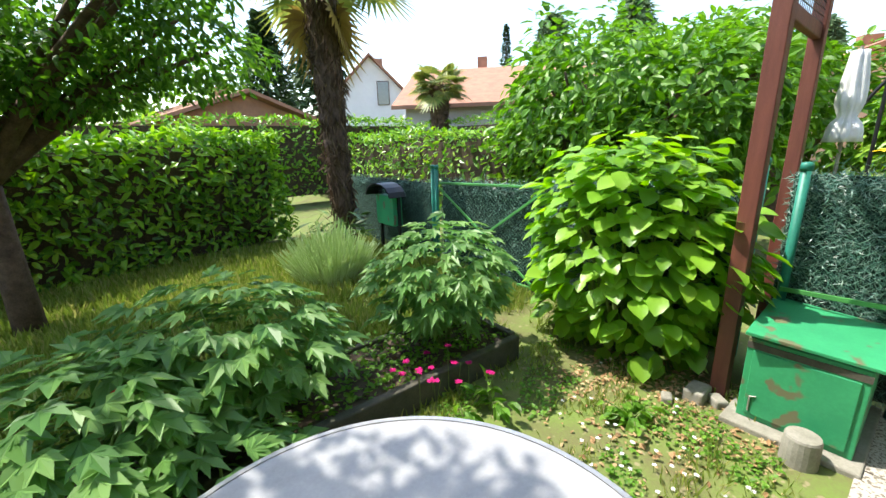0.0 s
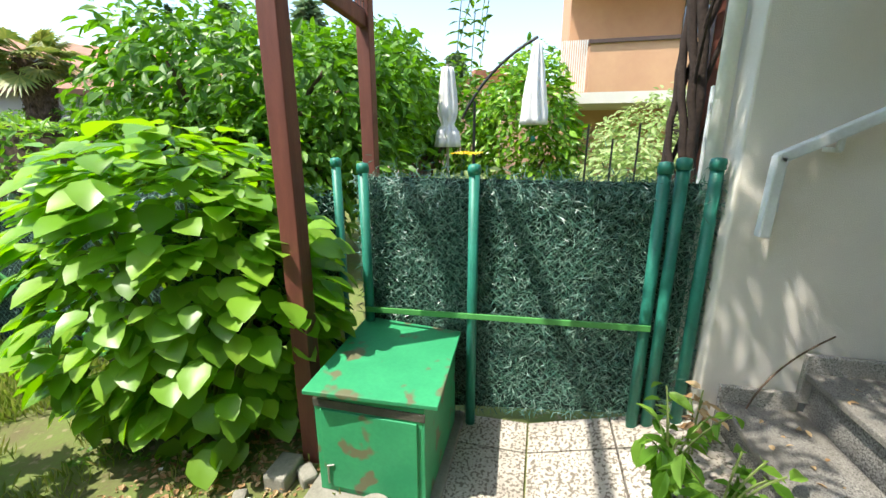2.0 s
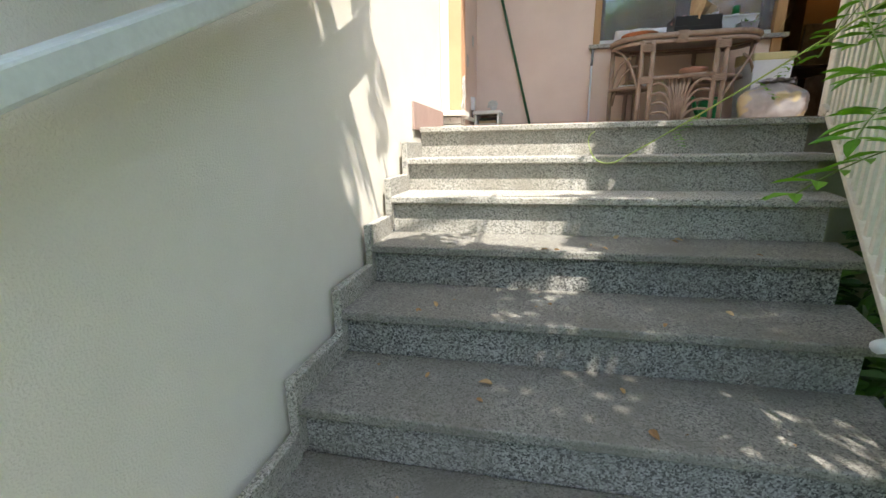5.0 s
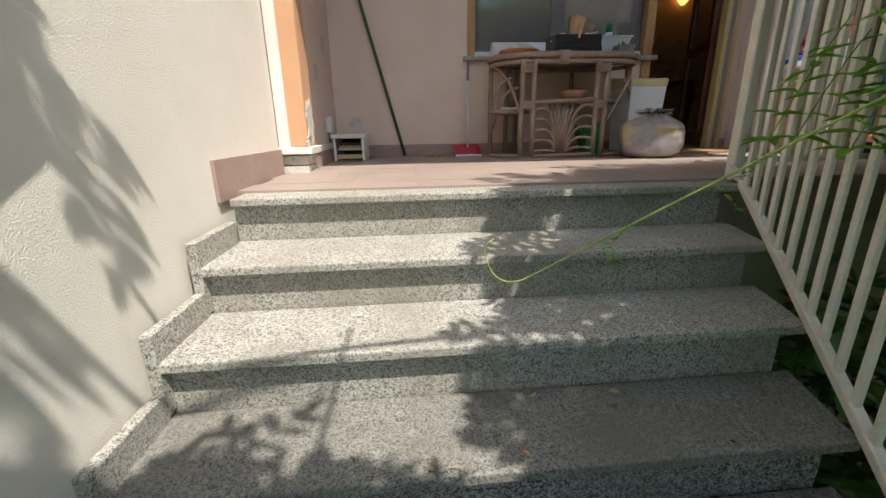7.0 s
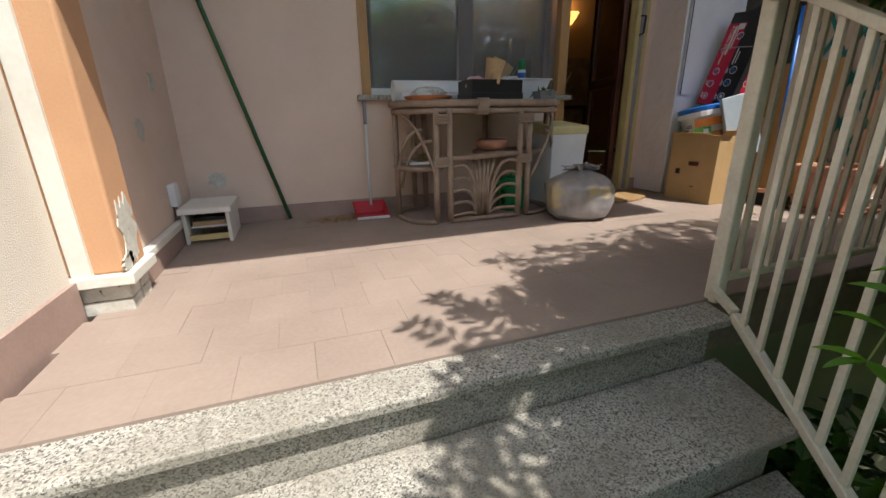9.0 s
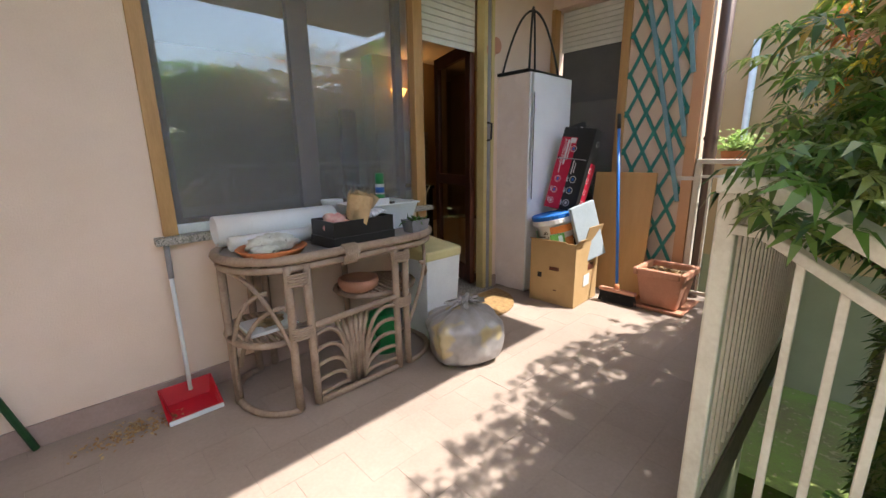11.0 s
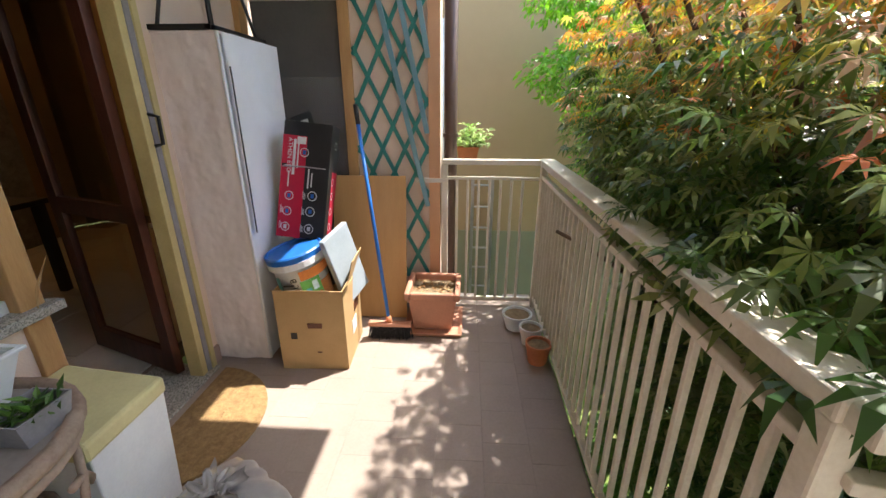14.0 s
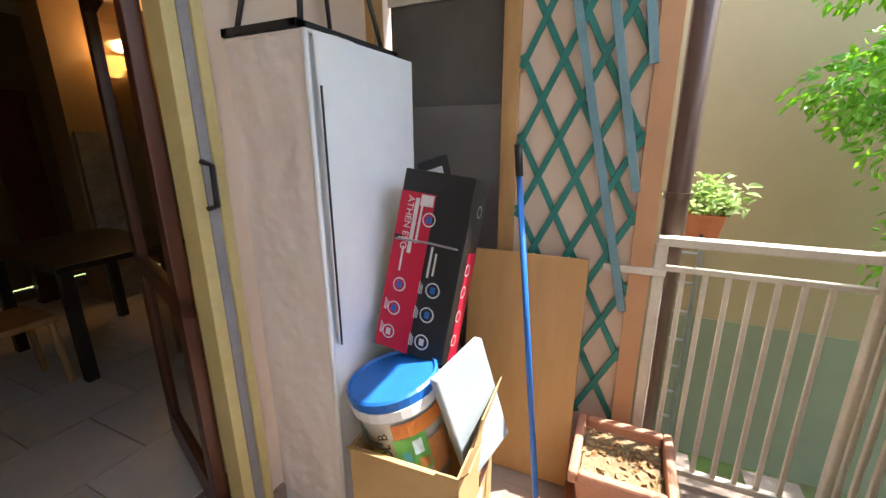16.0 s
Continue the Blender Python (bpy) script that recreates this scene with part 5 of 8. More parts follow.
house((18.1, 32.2, 0), (6.6, 9), 4.6, 3.3, -28, M_HOUSEW, "white gabled house with a clay-tiled roof", [(.9, 4.6, .8, 1.6), (-2, 1.0, 1.2, 1.2)])
house((16.4, 15.4, 0), (9, 8), 3.3, 1.9, 42, M_HOUSEP, "pale lilac house with a low clay roof", [(1.6, .4, 1.0, 2.2), (-1.5, 1.0, 1.2, 1.2)])
house((21.5, 3.2, 0), (7, 8), 3.0, 1.3, -60, M_PINK, "pink house with a tiled roof beyond the trees", [(1.0, 2.4, 1.0, 1.2)])
house((4.4, 24, 0), (8, 8), 2.6, 1.4, 10, M_ROOF, "low brick outbuilding beyond the hedge", [(0, 1.0, 1.2, 1.2)])

ob = thing("apartment_building", (17, -7, 0), "orange-pink apartment building with stacked balconies", "building")
ms = Mesh()
ms.box((12.8, -16, 0), (20, -0.9, 9.5))
part("wall", ms, M_ORANGE, ob)
for z in (2.5, 5.2):
    ms = Mesh()
    ms.box((10.9, -9.5, z), (12.82, -0.7, z + .22))
    part("balcony_slab", ms, M_PLASTER, ob)
    ms = Mesh()
    ms.box((10.9, -9.5, z + .22), (11.05, -1.25, z + 1.15))
    ms.box((11.05, -1.4, z + .22), (12.8, -1.25, z + 1.15))
    b = part("balcony", ms, M_ORANGE, ob, "orange parapet")
    ms = Mesh()
    ms.box((10.85, -9.5, z + 1.15), (11.1, -1.2, z + 1.22))
    part("coping", ms, M_PIPE, b)
for z in (.8, 3.5, 6.4):
    ms = Mesh()
    ms.box((12.75, -5.2, z), (12.82, -3.4, z + 2.0))
    part("window", ms, M_DARKWIN, ob)
for i in range(12):
    ms = Mesh()
    ms.box((11.0, -1.2 + i * .045, 2.75), (11.03, -1.175 + i * .045, 3.75))
    part("baluster", ms, M_WHITE, ob)


# ---- parasols ----
def folds(c, z0, z1, r0, r1, seed, waist=None):
    """Gathered cloth hanging round a pole."""
    r = random.Random(seed)
    n, k = 36, 14
    ms = Mesh()
    v = []
    for i in range(k + 1):
        t = i / k
        rad = r1 + (r0 - r1) * (1 - t) ** .8
        if waist:
            rad *= 1 - .45 * math.exp(-((t - waist) / .07) ** 2)
        for j in range(n):
            a = 2 * math.pi * j / n
            q = rad * (1 + .22 * math.sin(a * 8 + .6 * math.sin(t * 5 + seed)) + r.uniform(-.04, .04))
            v.append((c[0] + q * math.cos(a), c[1] + q * math.sin(a), z0 + (z1 - z0) * t))
    f = [(i * n + j, i * n + (j + 1) % n, (i + 1) * n + (j + 1) % n, (i + 1) * n + j) for i in range(k) for j in range(n)]
    ms.add(v, f + [tuple(range(n))[::-1], tuple(range(k * n, k * n + n))])
    return ms


u = thing("parasol", (7.4, .94, 0), "closed cream garden parasol on a pole", "parasol")
part("canopy", folds((7.4, .94), 1.64, 2.72, .16, .07, 3, .3), M_CANVAS, u, smooth=True)
ms = Mesh()
ms.tube([(7.4, .94, 0), (7.4, .94, 2.76)], .02, 8)
part("pole", ms, M_CONC, u)
u = thing("cantilever_parasol", (8.8, .75, 0), "closed cream parasol hanging from a black arm", "parasol")
part("canopy", folds((8.8, -.24), 2.0, 3.3, .21, .05, 5), M_CANVAS, u, smooth=True)
ms = Mesh()
ms.tube([(8.8, .78, 0), (8.8, .78, 2.4)], .025, 8)
part("pole", ms, M_BLACK, u)
ms = Mesh()
ms.tube(arc((8.8, 1.0, 2.1), (8.8, -.24, 3.36), (8.8, .6, 2.95)), .025, 8)
part("arm", ms, M_BLACK, u)
ms = Mesh()
ms.lathe((8.8, -.24, 1.72), [(.03, 0), (.05, .05), (.02, .1)], 10)
part("knob", ms, M_GPOST, u)
for i in range(5):
    ms = Mesh()
    ms.tube([(7.6, -1.0 - i * .33, 0), (7.6, -1.02 - i * .33, 1.95 - .2 * (i % 2))], .015, 6)
    solo("garden_stake", ms, M_BLACK, "thin dark garden stake", "stake", group="garden stakes")
fp = clump("flower_pot_plant", "yellow-flowered plant behind the fence", "plant", (5.2, .35, .9), 120, .35, .65, .1, 121, M_PALE, leaf_oval(.5))
flowers("yellow_flowers", "yellow blossoms behind the fence", [(5.1 + .12 * i, .2 + .1 * (i % 3), 1.6) for i in range(6)], M_YELLOW, .06, 122)


# ---- wisteria ----
def pinnate(base, d, L, r):
    """One feathered leaf: pairs of leaflets along a stalk."""
    base, d = Vector(base), Vector(d).normalized()
    s = d.cross(Vector((0, 0, 1)))
    s = s.normalized() if s.length > .05 else Vector((1, 0, 0))
    P, T = [], []
    n = 6
    stalk = [base + d * L * i / n - Vector((0, 0, .25 * L * (i / n) ** 2)) for i in range(n + 1)]
    for i in range(1, n + 1):
        for sg in (-1, 1):
            P.append(stalk[i])
            T.append(d * .6 + s * sg)
    P.append(stalk[-1])
    T.append(d)
    return stalk, P, T


def wisteria(name, label, tips, seed, L=.28, size=.085, vines=(), vr=.006):
    h = thing(name, tips[0][0], label, "climber")
    r = np.random.default_rng(seed)
    ms = Mesh()
    PP, TT = [], []
    for b, d in tips:
        st_, P, T = pinnate(b, d, L * r.uniform(.8, 1.2), r)
        ms.tube(st_, .0022, 3, False)
        PP += [tuple(p) for p in P]
        TT += [tuple(t) for t in T]
    for v in vines:
        ms.tube(v, vr, 6, False)
    part("stems", ms, M_STEM, h, kind="stuff")
    part("leaves", scatter(leaf_oval(.36, .05, .15), PP, np.tile((0, 0, 1.0), (len(PP), 1)), r.uniform(size * .8, size * 1.2, len(PP)), r, TT, .15), M_WIST, h, kind="stuff")


# tips out of view, thinned or crowded to lay leaf shade on stairs and wall
rw2 = np.random.default_rng(131)
tips = []
for i in range(820):
    x, y = rw2.uniform(.6, 3.2), rw2.uniform(-2.35, .4)
    if x > 1.2 and y < -1.72:
        continue
    if .9 < x < 2.8 and y > -.72 and noise.noise(Vector((x * 2.6, y * 2.6, 3))) < .27:
        continue
    a = rw2.uniform(0, 6.28)
    tips.append(((x, y, 3.8 + rw2.uniform(-.1, .35)), (math.cos(a), math.sin(a), -.1)))
for i in range(330):
    x, y = rw2.uniform(2.35, 3.25), rw2.uniform(-1.75, -.75)
    a = rw2.uniform(0, 6.28)
    tips.append(((x, y, 3.8 + rw2.uniform(-.1, .35)), (math.cos(a), math.sin(a), -.1)))
for i in range(200):
    a = rw2.uniform(0, 6.28)
    tips.append(((rw2.uniform(.5, 1.65), rw2.uniform(-3.15, -2.2), 3.8 + rw2.uniform(-.1, .3)), (math.cos(a), math.sin(a), -.1)))
for i in range(48):
    x, y = rw2.uniform(1.0, 1.7), rw2.uniform(-2.2, -1.7)
    a = rw2.uniform(0, 6.28)
    tips.append(((x, y, 3.8 + rw2.uniform(-.1, .3)), (math.cos(a), math.sin(a), -.1)))
for i in range(4):
    tips.append(((rw2.uniform(3.05, 3.2), rw2.uniform(-2.72, -2.5), 3.75 + rw2.uniform(-.1, .1)), (rw2.normal(0, .3), rw2.normal(0, .3), -.8)))
wisteria("wisteria", "wisteria vine spread over the pergola", tips, 132, .34, .095, [arc((.6, -2.2 + i * .5, 3.82), (3.2, -2.0 + i * .5, 3.86), (1.9, -2.4 + i * .5, 3.95)) for i in range(5)], .012)
tips = [((3.1, -0.19 + .05 * (i % 3), 2.29 - .03 * i), (rw2.normal(0, .3), rw2.normal(0, .3), -.9)) for i in range(5)]
wisteria("wisteria_shoot", "wisteria shoot hanging from the pergola", tips, 136, .2, .05, [arc((3.1, -0.19, 3.85), (3.1, -0.19, 2.29), (3.1 + .05, -0.19 + .06, 3.3)), arc((3.1 - .1, -0.19 + .2, 3.85), (3.1 - .05, -0.19 + .22, 2.29 + .1), (3.1 - .02, -0.19 + .3, 3.3)), arc((3.1, -0.19 - .25, 3.85), (3.1 + .06, -0.19 - .3, 2.29 - .05), (3.1 + .1, -0.19 - .2, 3.3))], .003)
tips = [((2.02 - .05 * rw2.random(), -2.25 - .08 * i, 1.55 + .07 * i), (.5 + rw2.normal(0, .3), .55 + rw2.normal(0, .35), rw2.normal(-.05, .2))) for i in range(6)]
wisteria("wisteria_shoot", "feathery green wisteria shoots on the stair railing", tips, 133, .26, .075, [arc((1.78, -2.5, 1.1), (2.0, -2.9, 2.3), (2.05, -2.3, 1.7))], .0019)
lv = thing("vine_tendril", (1.70, -2.95, 2.3), "fresh green vine tendril looping out over the steps", "climber")
ms = Mesh()
main = arc((1.70, -3.0, 2.22), (2.452, -3.3, 1.685), (2.16, -3.25, 1.86), 17)
curl = arc((2.452, -3.3, 1.685), (2.566, -3.3, 1.755), (2.54, -3.3, 1.66), 7)[1:] + arc((2.566, -3.3, 1.755), (2.548, -3.29, 1.815), (2.58, -3.3, 1.80), 5)[1:]
ms.tube(main + curl, [.0034] * 10 + [.0028] * 7 + [.0019] * len(curl), 6)
part("stem", ms, M_VINE, lv, smooth=True)
for i, (f, a) in enumerate(((.18, 2.2), (.3, -1.2), (.42, 2.6), (.58, -.8), (.7, 2.0))):
    p = main[int(f * 16)]
    st_, P, T = pinnate(p, (math.cos(a) * .6, math.sin(a) * .6, -.5), .07, rw2)
    part("leaflet", scatter(leaf_oval(.4, .05, .15), [tuple(q) for q in P], np.tile((0, 0, 1.0), (len(P), 1)), .026, rw2, [tuple(q) for q in T], .15), M_WIST, lv, kind="stuff")
tips = [((1.72, -2.95, 2.3 + .06 * i), (.4 + rw2.normal(0, .2), .3, rw2.normal(-.1, .2))) for i in range(5)]
tips += [((1.60, -3.30 + .05 * i, 2.40 - .06 * i), (.55 + rw2.normal(0, .2), .25 + rw2.normal(0, .2), -.55)) for i in range(4)]
tips += [((1.80, -2.75, 2.55 + .07 * i), (.3 + rw2.normal(0, .3), .1 + rw2.normal(0, .3), -.5)) for i in range(4)]
wisteria("wisteria_shoot", "wisteria shoot curling round the stair railing", tips, 134, .26, .075)
vt = thing("climbing_wisteria", (4.7, -1.38, 0), "twisted dark wisteria trunk climbing the corner post", "climber")
rv = random.Random(17)
for i in range(7):
    ph, am = i * .9, .04 + .014 * i
    pts = [(4.7 + am * math.sin(z * 2.3 + ph), -1.38 + am * 1.1 * math.cos(z * 1.9 + ph) + rv.uniform(-.015, .015), z) for z in np.linspace(0, 3.8, 22)]
    ms = Mesh()
    ms.tube(pts, .034 - .0035 * i, 7)
    part("stem", ms, M_VINEBARK, vt, smooth=True)
for i in range(8):
    z = rv.uniform(1.9, 3.3)
    a = rv.uniform(0, 6.28)
    ms = Mesh()
    ms.tube(arc((4.7, -1.38, z), (4.7 + .5 * math.cos(a), -1.38 + .45 * math.sin(a), z + rv.uniform(.2, .7)), (4.7 + .1 * math.cos(a), -1.38 + .1 * math.sin(a), z + .4)), [.016 - .0015 * k for k in range(9)], 6)
    part("branch", ms, M_VINEBARK, vt, smooth=True)
wg = thing("white_gate", (4.0, -1.35, 0), "white metal gate leaf behind the fence corner", "gate")
for a, b in (((3.98, -1.27, .3), (3.98, -1.27, 1.98)), ((4.16, -1.40, .3), (4.16, -1.40, 1.98)), ((3.98, -1.27, 1.96), (4.16, -1.40, 1.96)), ((3.98, -1.27, 1.2), (4.16, -1.40, 1.2))):
    bar(a, b, .03, .03, wg, "frame_bar", M_ALU)
hp = thing("hanging_pot", (3.3, -1.7, 2.08), "terracotta planter hung on the wall above the handrail", "planter")
ms = Mesh()
ms.lathe((3.36, -1.735, 2.10), [(.075, 0), (.085, .01), (.108, .17), (.118, .175), (.122, .21), (.112, .21), (.10, .17), (0, .165)], 26)
part("pot", ms, M_TERRAW, hp, smooth=True)
ms = Mesh()
ms.lathe((3.36, -1.735, 2.272), [(.10, 0), (.09, .01), (0, .014)], 20)
part("soil", ms, M_MULCH, hp)
ms = Mesh()
ms.tube([(3.49, -1.735, 2.24), (3.36 + .118, -1.735, 2.24)] + [(3.36 + .116 * math.cos(a), -1.735 + .116 * math.sin(a), 2.24) for a in np.linspace(.1, 6.28, 24)], .004, 5)
part("ring_bracket", ms, M_BLACK, hp, "thin black ring bracket")


# ---- maple ----
def maple():
    h = thing("maple_tree", (-.1, -2.6, 0), "Japanese maple with dark green leaves and reddish tips", "tree")
    r = np.random.default_rng(141)
    ms = Mesh()
    b, fork = Vector((-.1, -2.6, 0)), Vector((-.1, -2.6, 1.5))
    ms.tube([b, b.lerp(fork, .5), fork], [.08, .065, .06], 9)
    crowns = [((.2, -3.15, 3.3), (1.15, .75, .9)), ((.95, -3.45, 3.3), (.6, .5, .65)), ((-.1, -3.5, 3.7), (.9, .5, .65)), ((1.2, -3.3, 3.0), (.42, .4, .35)), ((-.6, -2.6, 3.6), (.9, .9, .9)), ((.9, -2.75, 3.0), (.6, .6, .75)), ((.3, -2.1, 2.6), (1.1, .9, .9)), ((.0, -3.3, 2.7), (.9, .5, .6)), ((.7, -2.3, 3.7), (.9, .8, .55)), ((-.75, -3.4, 3.25), (.5, .4, .5)), ((.2, -3.15, 2.15), (1.0, .45, .45)), ((-.4, -3.05, 1.6), (.9, .5, .5))]
    for c, rad in crowns:
        for k in range(5):
            e = Vector(c) + Vector(r.normal(0, .4, 3)) * min(rad)
            ms.tube(arc(fork, e, fork.lerp(e, .5) + Vector((0, 0, .3))), [.03 * (1 - i / 10) + .003 for i in range(9)], 5)
    part("trunk", ms, M_BARK, h, smooth=True)
    P, D = [], []
    for c, rad in crowns:
        p, d = blob_points(r, int(3300 * rad[0] * rad[1]), c, rad, .45, 14, .42)
        p[:, 2] = c[2] + np.round((p[:, 2] - c[2]) / .16) * .16 + r.normal(0, .03, len(p))
        P.append(p)
        D.append(d)
    P, D = np.concatenate(P), np.concatenate(D)
    keep = (P[:, 1] > -3.83 - .12 * r.random(len(P))) & ((P[:, 2] > 2.75) | (P[:, 1] > -3.5))
    P, D = P[keep], D[keep]
    for c, rad, k in (((1.05, -3.80, 2.98), (.45, .14, .13), 90), ((.55, -3.78, 3.0), (.4, .14, .16), 80), ((1.42, -3.74, 2.98), (.2, .12, .12), 40)):
        p, d = blob_points(r, k, c, rad, .45, 6, .3)
        P, D = np.concatenate([P, p]), np.concatenate([D, d])
    red = (P[:, 2] > 3.2) & (r.random(len(P)) < np.clip((P[:, 2] - 3.15) * 1.5, 0, .85))
    for nm, sel, mm in (("leaves", ~red, M_MAPLE), ("young_leaves", red, M_MAPLE_TIP)):
        q, d = P[sel], D[sel]
        tips_ = d * np.array((1, 1, .3)) + np.array((0, 0, -.35))
        size = r.uniform(.075, .145, len(q)) if mm is M_MAPLE else r.uniform(.05, .105, len(q))
        part(nm, scatter(leaf_palm(7, .115, 230, .34, .22), q, d * .35 + np.array((0, 0, .9)), size, r, tips_, .26), mm, h, kind="stuff")


maple()
tree("alley_shrub", "pomegranate bush with small bright leaves in the alley", (-2.3, -2.6, .3), [((-2.25, -2.95, 3.75), (.65, .75, .75)), ((-2.15, -3.6, 4.2), (.32, .35, .25)), ((-2.1, -3.6, 3.6), (.28, .35, .25)), ((-2.2, -2.9, 2.75), (.4, .5, .5)), ((-1.7, -2.9, 4.5), (.5, .5, .4))], 8500, .06, M_POME, 151, .018)
# dark leaf material: the shade below the terrace is put into the colour
tree("shrub", "shrubs below the terrace, leaves coloured dark for the shade", (.6, -2.5, 0), [((.6, -2.4, .5), (1.0, .9, .6)), ((-.8, -2.8, .4), (.9, .8, .5))], 2600, .1, M_HEDGE_D, 152, .03)
# added shrub, its dark leaves stand in for the shaded void by the stairs
tree("shrub", "added dark shrub filling the shaded void beside the stairs", (1.0, -3.35, 0), [((.95, -3.5, .85), (.5, .38, .65)), ((1.3, -2.95, .55), (.38, .5, .55)), ((1.62, -2.2, .3), (.3, .5, .38))], 3600, .1, M_HEDGE_D, 153, .02)
tree("tree", "leafy tree beyond the garden hedge", (-9, 13.5, 0), [((-9, 13.5, 4.6), (2.6, 2.0, 2.3)), ((-11.5, 13, 3.9), (2.2, 1.8, 1.9)), ((-6.6, 14, 3.9), (1.7, 1.5, 1.5))], 4200, .26, M_TREE, 154, .2)
tree("tree", "leafy tree beyond the garden hedge", (-16, 10, 0), [((-16, 10, 4.2), (2.6, 2.4, 2.2)), ((-19, 8, 4.6), (2.5, 2.0, 2.2)), ((-14, 12.5, 5.2), (1.2, 1.2, 1.6))], 3600, .3, M_TREE, 155, .2)


# ---- things on the terrace ----
def rod(ms, pts, r=.013, n=7):
    return ms.tube(pts, r, n)


def stadium(cx, cy, hx, hy, n=14):
    """An oval with straight sides."""
    pts = []
    s = hx - hy
    for i in range(n + 1):
        a = -math.pi / 2 + math.pi * i / n
        pts.append((cx + s + hy * math.cos(a), cy + hy * math.sin(a)))
    for i in range(n + 1):
        a = math.pi / 2 + math.pi * i / n
        pts.append((cx - s + hy * math.cos(a), cy + hy * math.sin(a)))
    return pts


def rattan_table():
    t = thing("rattan_table", (1.56, -5.6, TERR), "weathered grey rattan table with rounded ends and curved canes", "table")
    cx, cy, hx, hy, zt = 1.555, -5.595, .575, .275, 2.625
    ms = Mesh()
    ms.prism(stadium(cx, cy, hx - .02, hy - .02), zt - .018, zt - .006)
    part("tabletop", ms, M_RATTAN_TOP, t)
    for dz, rr, ins in ((-.008, .021, 0), (-.052, .017, .012)):
        ms = Mesh()
        o = [(x, y, zt + dz) for x, y in stadium(cx, cy, hx - ins, hy - ins)]
        rod(ms, o + o[:2], rr, 8)
        part("edge_cane", ms, M_RATTAN, t, smooth=True)
    legs = [(1.93, -5.34), (1.845, -5.33), (1.36, -5.33), (1.29, -5.34), (1.93, -5.85), (1.845, -5.86), (1.36, -5.86), (2.11, -5.62), (1.0, -5.60)]
    for x, y in legs:
        ms = Mesh()
        rod(ms, bend([(x, y, TERR + .012), (x, y, 2.1), (x, y, 2.35), (x, y, zt - .04)], .004, int(x * 100)), .019, 9)
        part("leg", ms, M_RATTAN, t, smooth=True)
    for x in (1.887, 1.325):
        for z in (2.25, 2.50):
            ms = Mesh()
            rod(ms, [(x + .055 * math.cos(a), -5.335 + .03 * math.sin(a), z + a / 6.283 * .0115) for a in np.linspace(0, 6.283 * 5, 61)], .006, 5)
            part("binding", ms, M_RATTAN, t, "wrapped cane binding")
    ms = Mesh()
    rod(ms, [(1.60 + a / 6.283 * .011, cy + hy + .004 + .033 * math.cos(a), zt - .028 + .045 * math.sin(a)) for a in np.linspace(0, 6.283 * 7, 78)], .006, 5)
    part("binding", ms, M_RATTAN, t, "wrapped cane binding")
    # lower rails and floor ring
    for p in ([(1.845, -5.33, TERR + .015), (1.36, -5.33, TERR + .02)], [(1.845, -5.33, 2.29), (1.36, -5.33, 2.31)],
              [(1.93 + .18 * math.sin(a), -5.595 + .26 * math.cos(a), TERR + .015) for a in np.linspace(0, 3.14, 12)],
              [(1.29 - .28 * math.sin(a), -5.595 + .26 * math.cos(a), TERR + .015) for a in np.linspace(0, 3.14, 12)],
              [(1.30 + .24 * math.cos(a), -5.62 + .2 * math.sin(a), 2.30) for a in np.linspace(0, 6.283, 18)],
              [(1.97 + .15 * math.cos(a), -5.6 + .22 * math.sin(a), 2.23) for a in np.linspace(0, 6.283, 18)]):
        ms = Mesh()
        rod(ms, p, .016, 8)
        part("rail", ms, M_RATTAN, t, smooth=True)
    # curved canes
    curves = [arc((2.12, -5.58, 2.57), (1.93, -5.335, 2.16), (2.02, -5.36, 2.53)), arc((2.11, -5.6, 1.92), (2.0, -5.4, 2.47), (2.16, -5.52, 2.45)),
              arc((2.1, -5.56, 2.1), (1.95, -5.36, 2.40), (2.09, -5.42, 2.40)), arc((1.0, -5.58, 2.57), (1.29, -5.335, 2.12), (1.05, -5.36, 2.5)),
              arc((.995, -5.6, 1.92), (1.15, -5.38, 2.45), (.95, -5.5, 2.4))]
    for k in range(5):
        zc = 1.93 + k * .075
        curves.append(arc((1.84, -5.335, zc), (1.66, -5.36, TERR + .03), (1.66, -5.335, zc + .03 + .02 * k)))
        curves.append(arc((1.36, -5.335, zc + .02), (1.57, -5.36, TERR + .03), (1.55, -5.335, zc + .05 + .02 * k)))
    for k in range(6):
        x = 1.57 + k * .018
        curves.append([(x, -5.36 - .012 * (k % 2), TERR + .02), (x + .002, -5.36, 2.12), (x + (k - 2.5) * .02, -5.37, 2.29)])
    for c in curves:
        ms = Mesh()
        rod(ms, c, .0105 if len(c) > 3 else .012, 7)
        part("cane", ms, M_RATTAN, t, smooth=True)
    for i in range(12):
        x = 1.11 + i * .034
        h = math.sqrt(max(.001, .2 ** 2 * (1 - ((x - 1.30) / .24) ** 2)))
        ms = Mesh()
        rod(ms, [(x, -5.62 - h, 2.31), (x, -5.62 + h, 2.31)], .008, 6)
        part("slat", ms, M_RATTAN, t)
    for i in range(10):
        x = 1.84 + i * .029
        h = math.sqrt(max(.001, .22 ** 2 * (1 - ((x - 1.97) / .155) ** 2)))
        ms = Mesh()
        rod(ms, [(x, -5.6 - h, 2.24), (x, -5.6 + h, 2.24)], .008, 6)
        part("slat", ms, M_RATTAN, t)


rattan_table()

ZT = 2.62
pl = thing("plant_saucer", (1.935, -5.46, ZT), "large terracotta saucer on the rattan table", "saucer")
ms = Mesh()
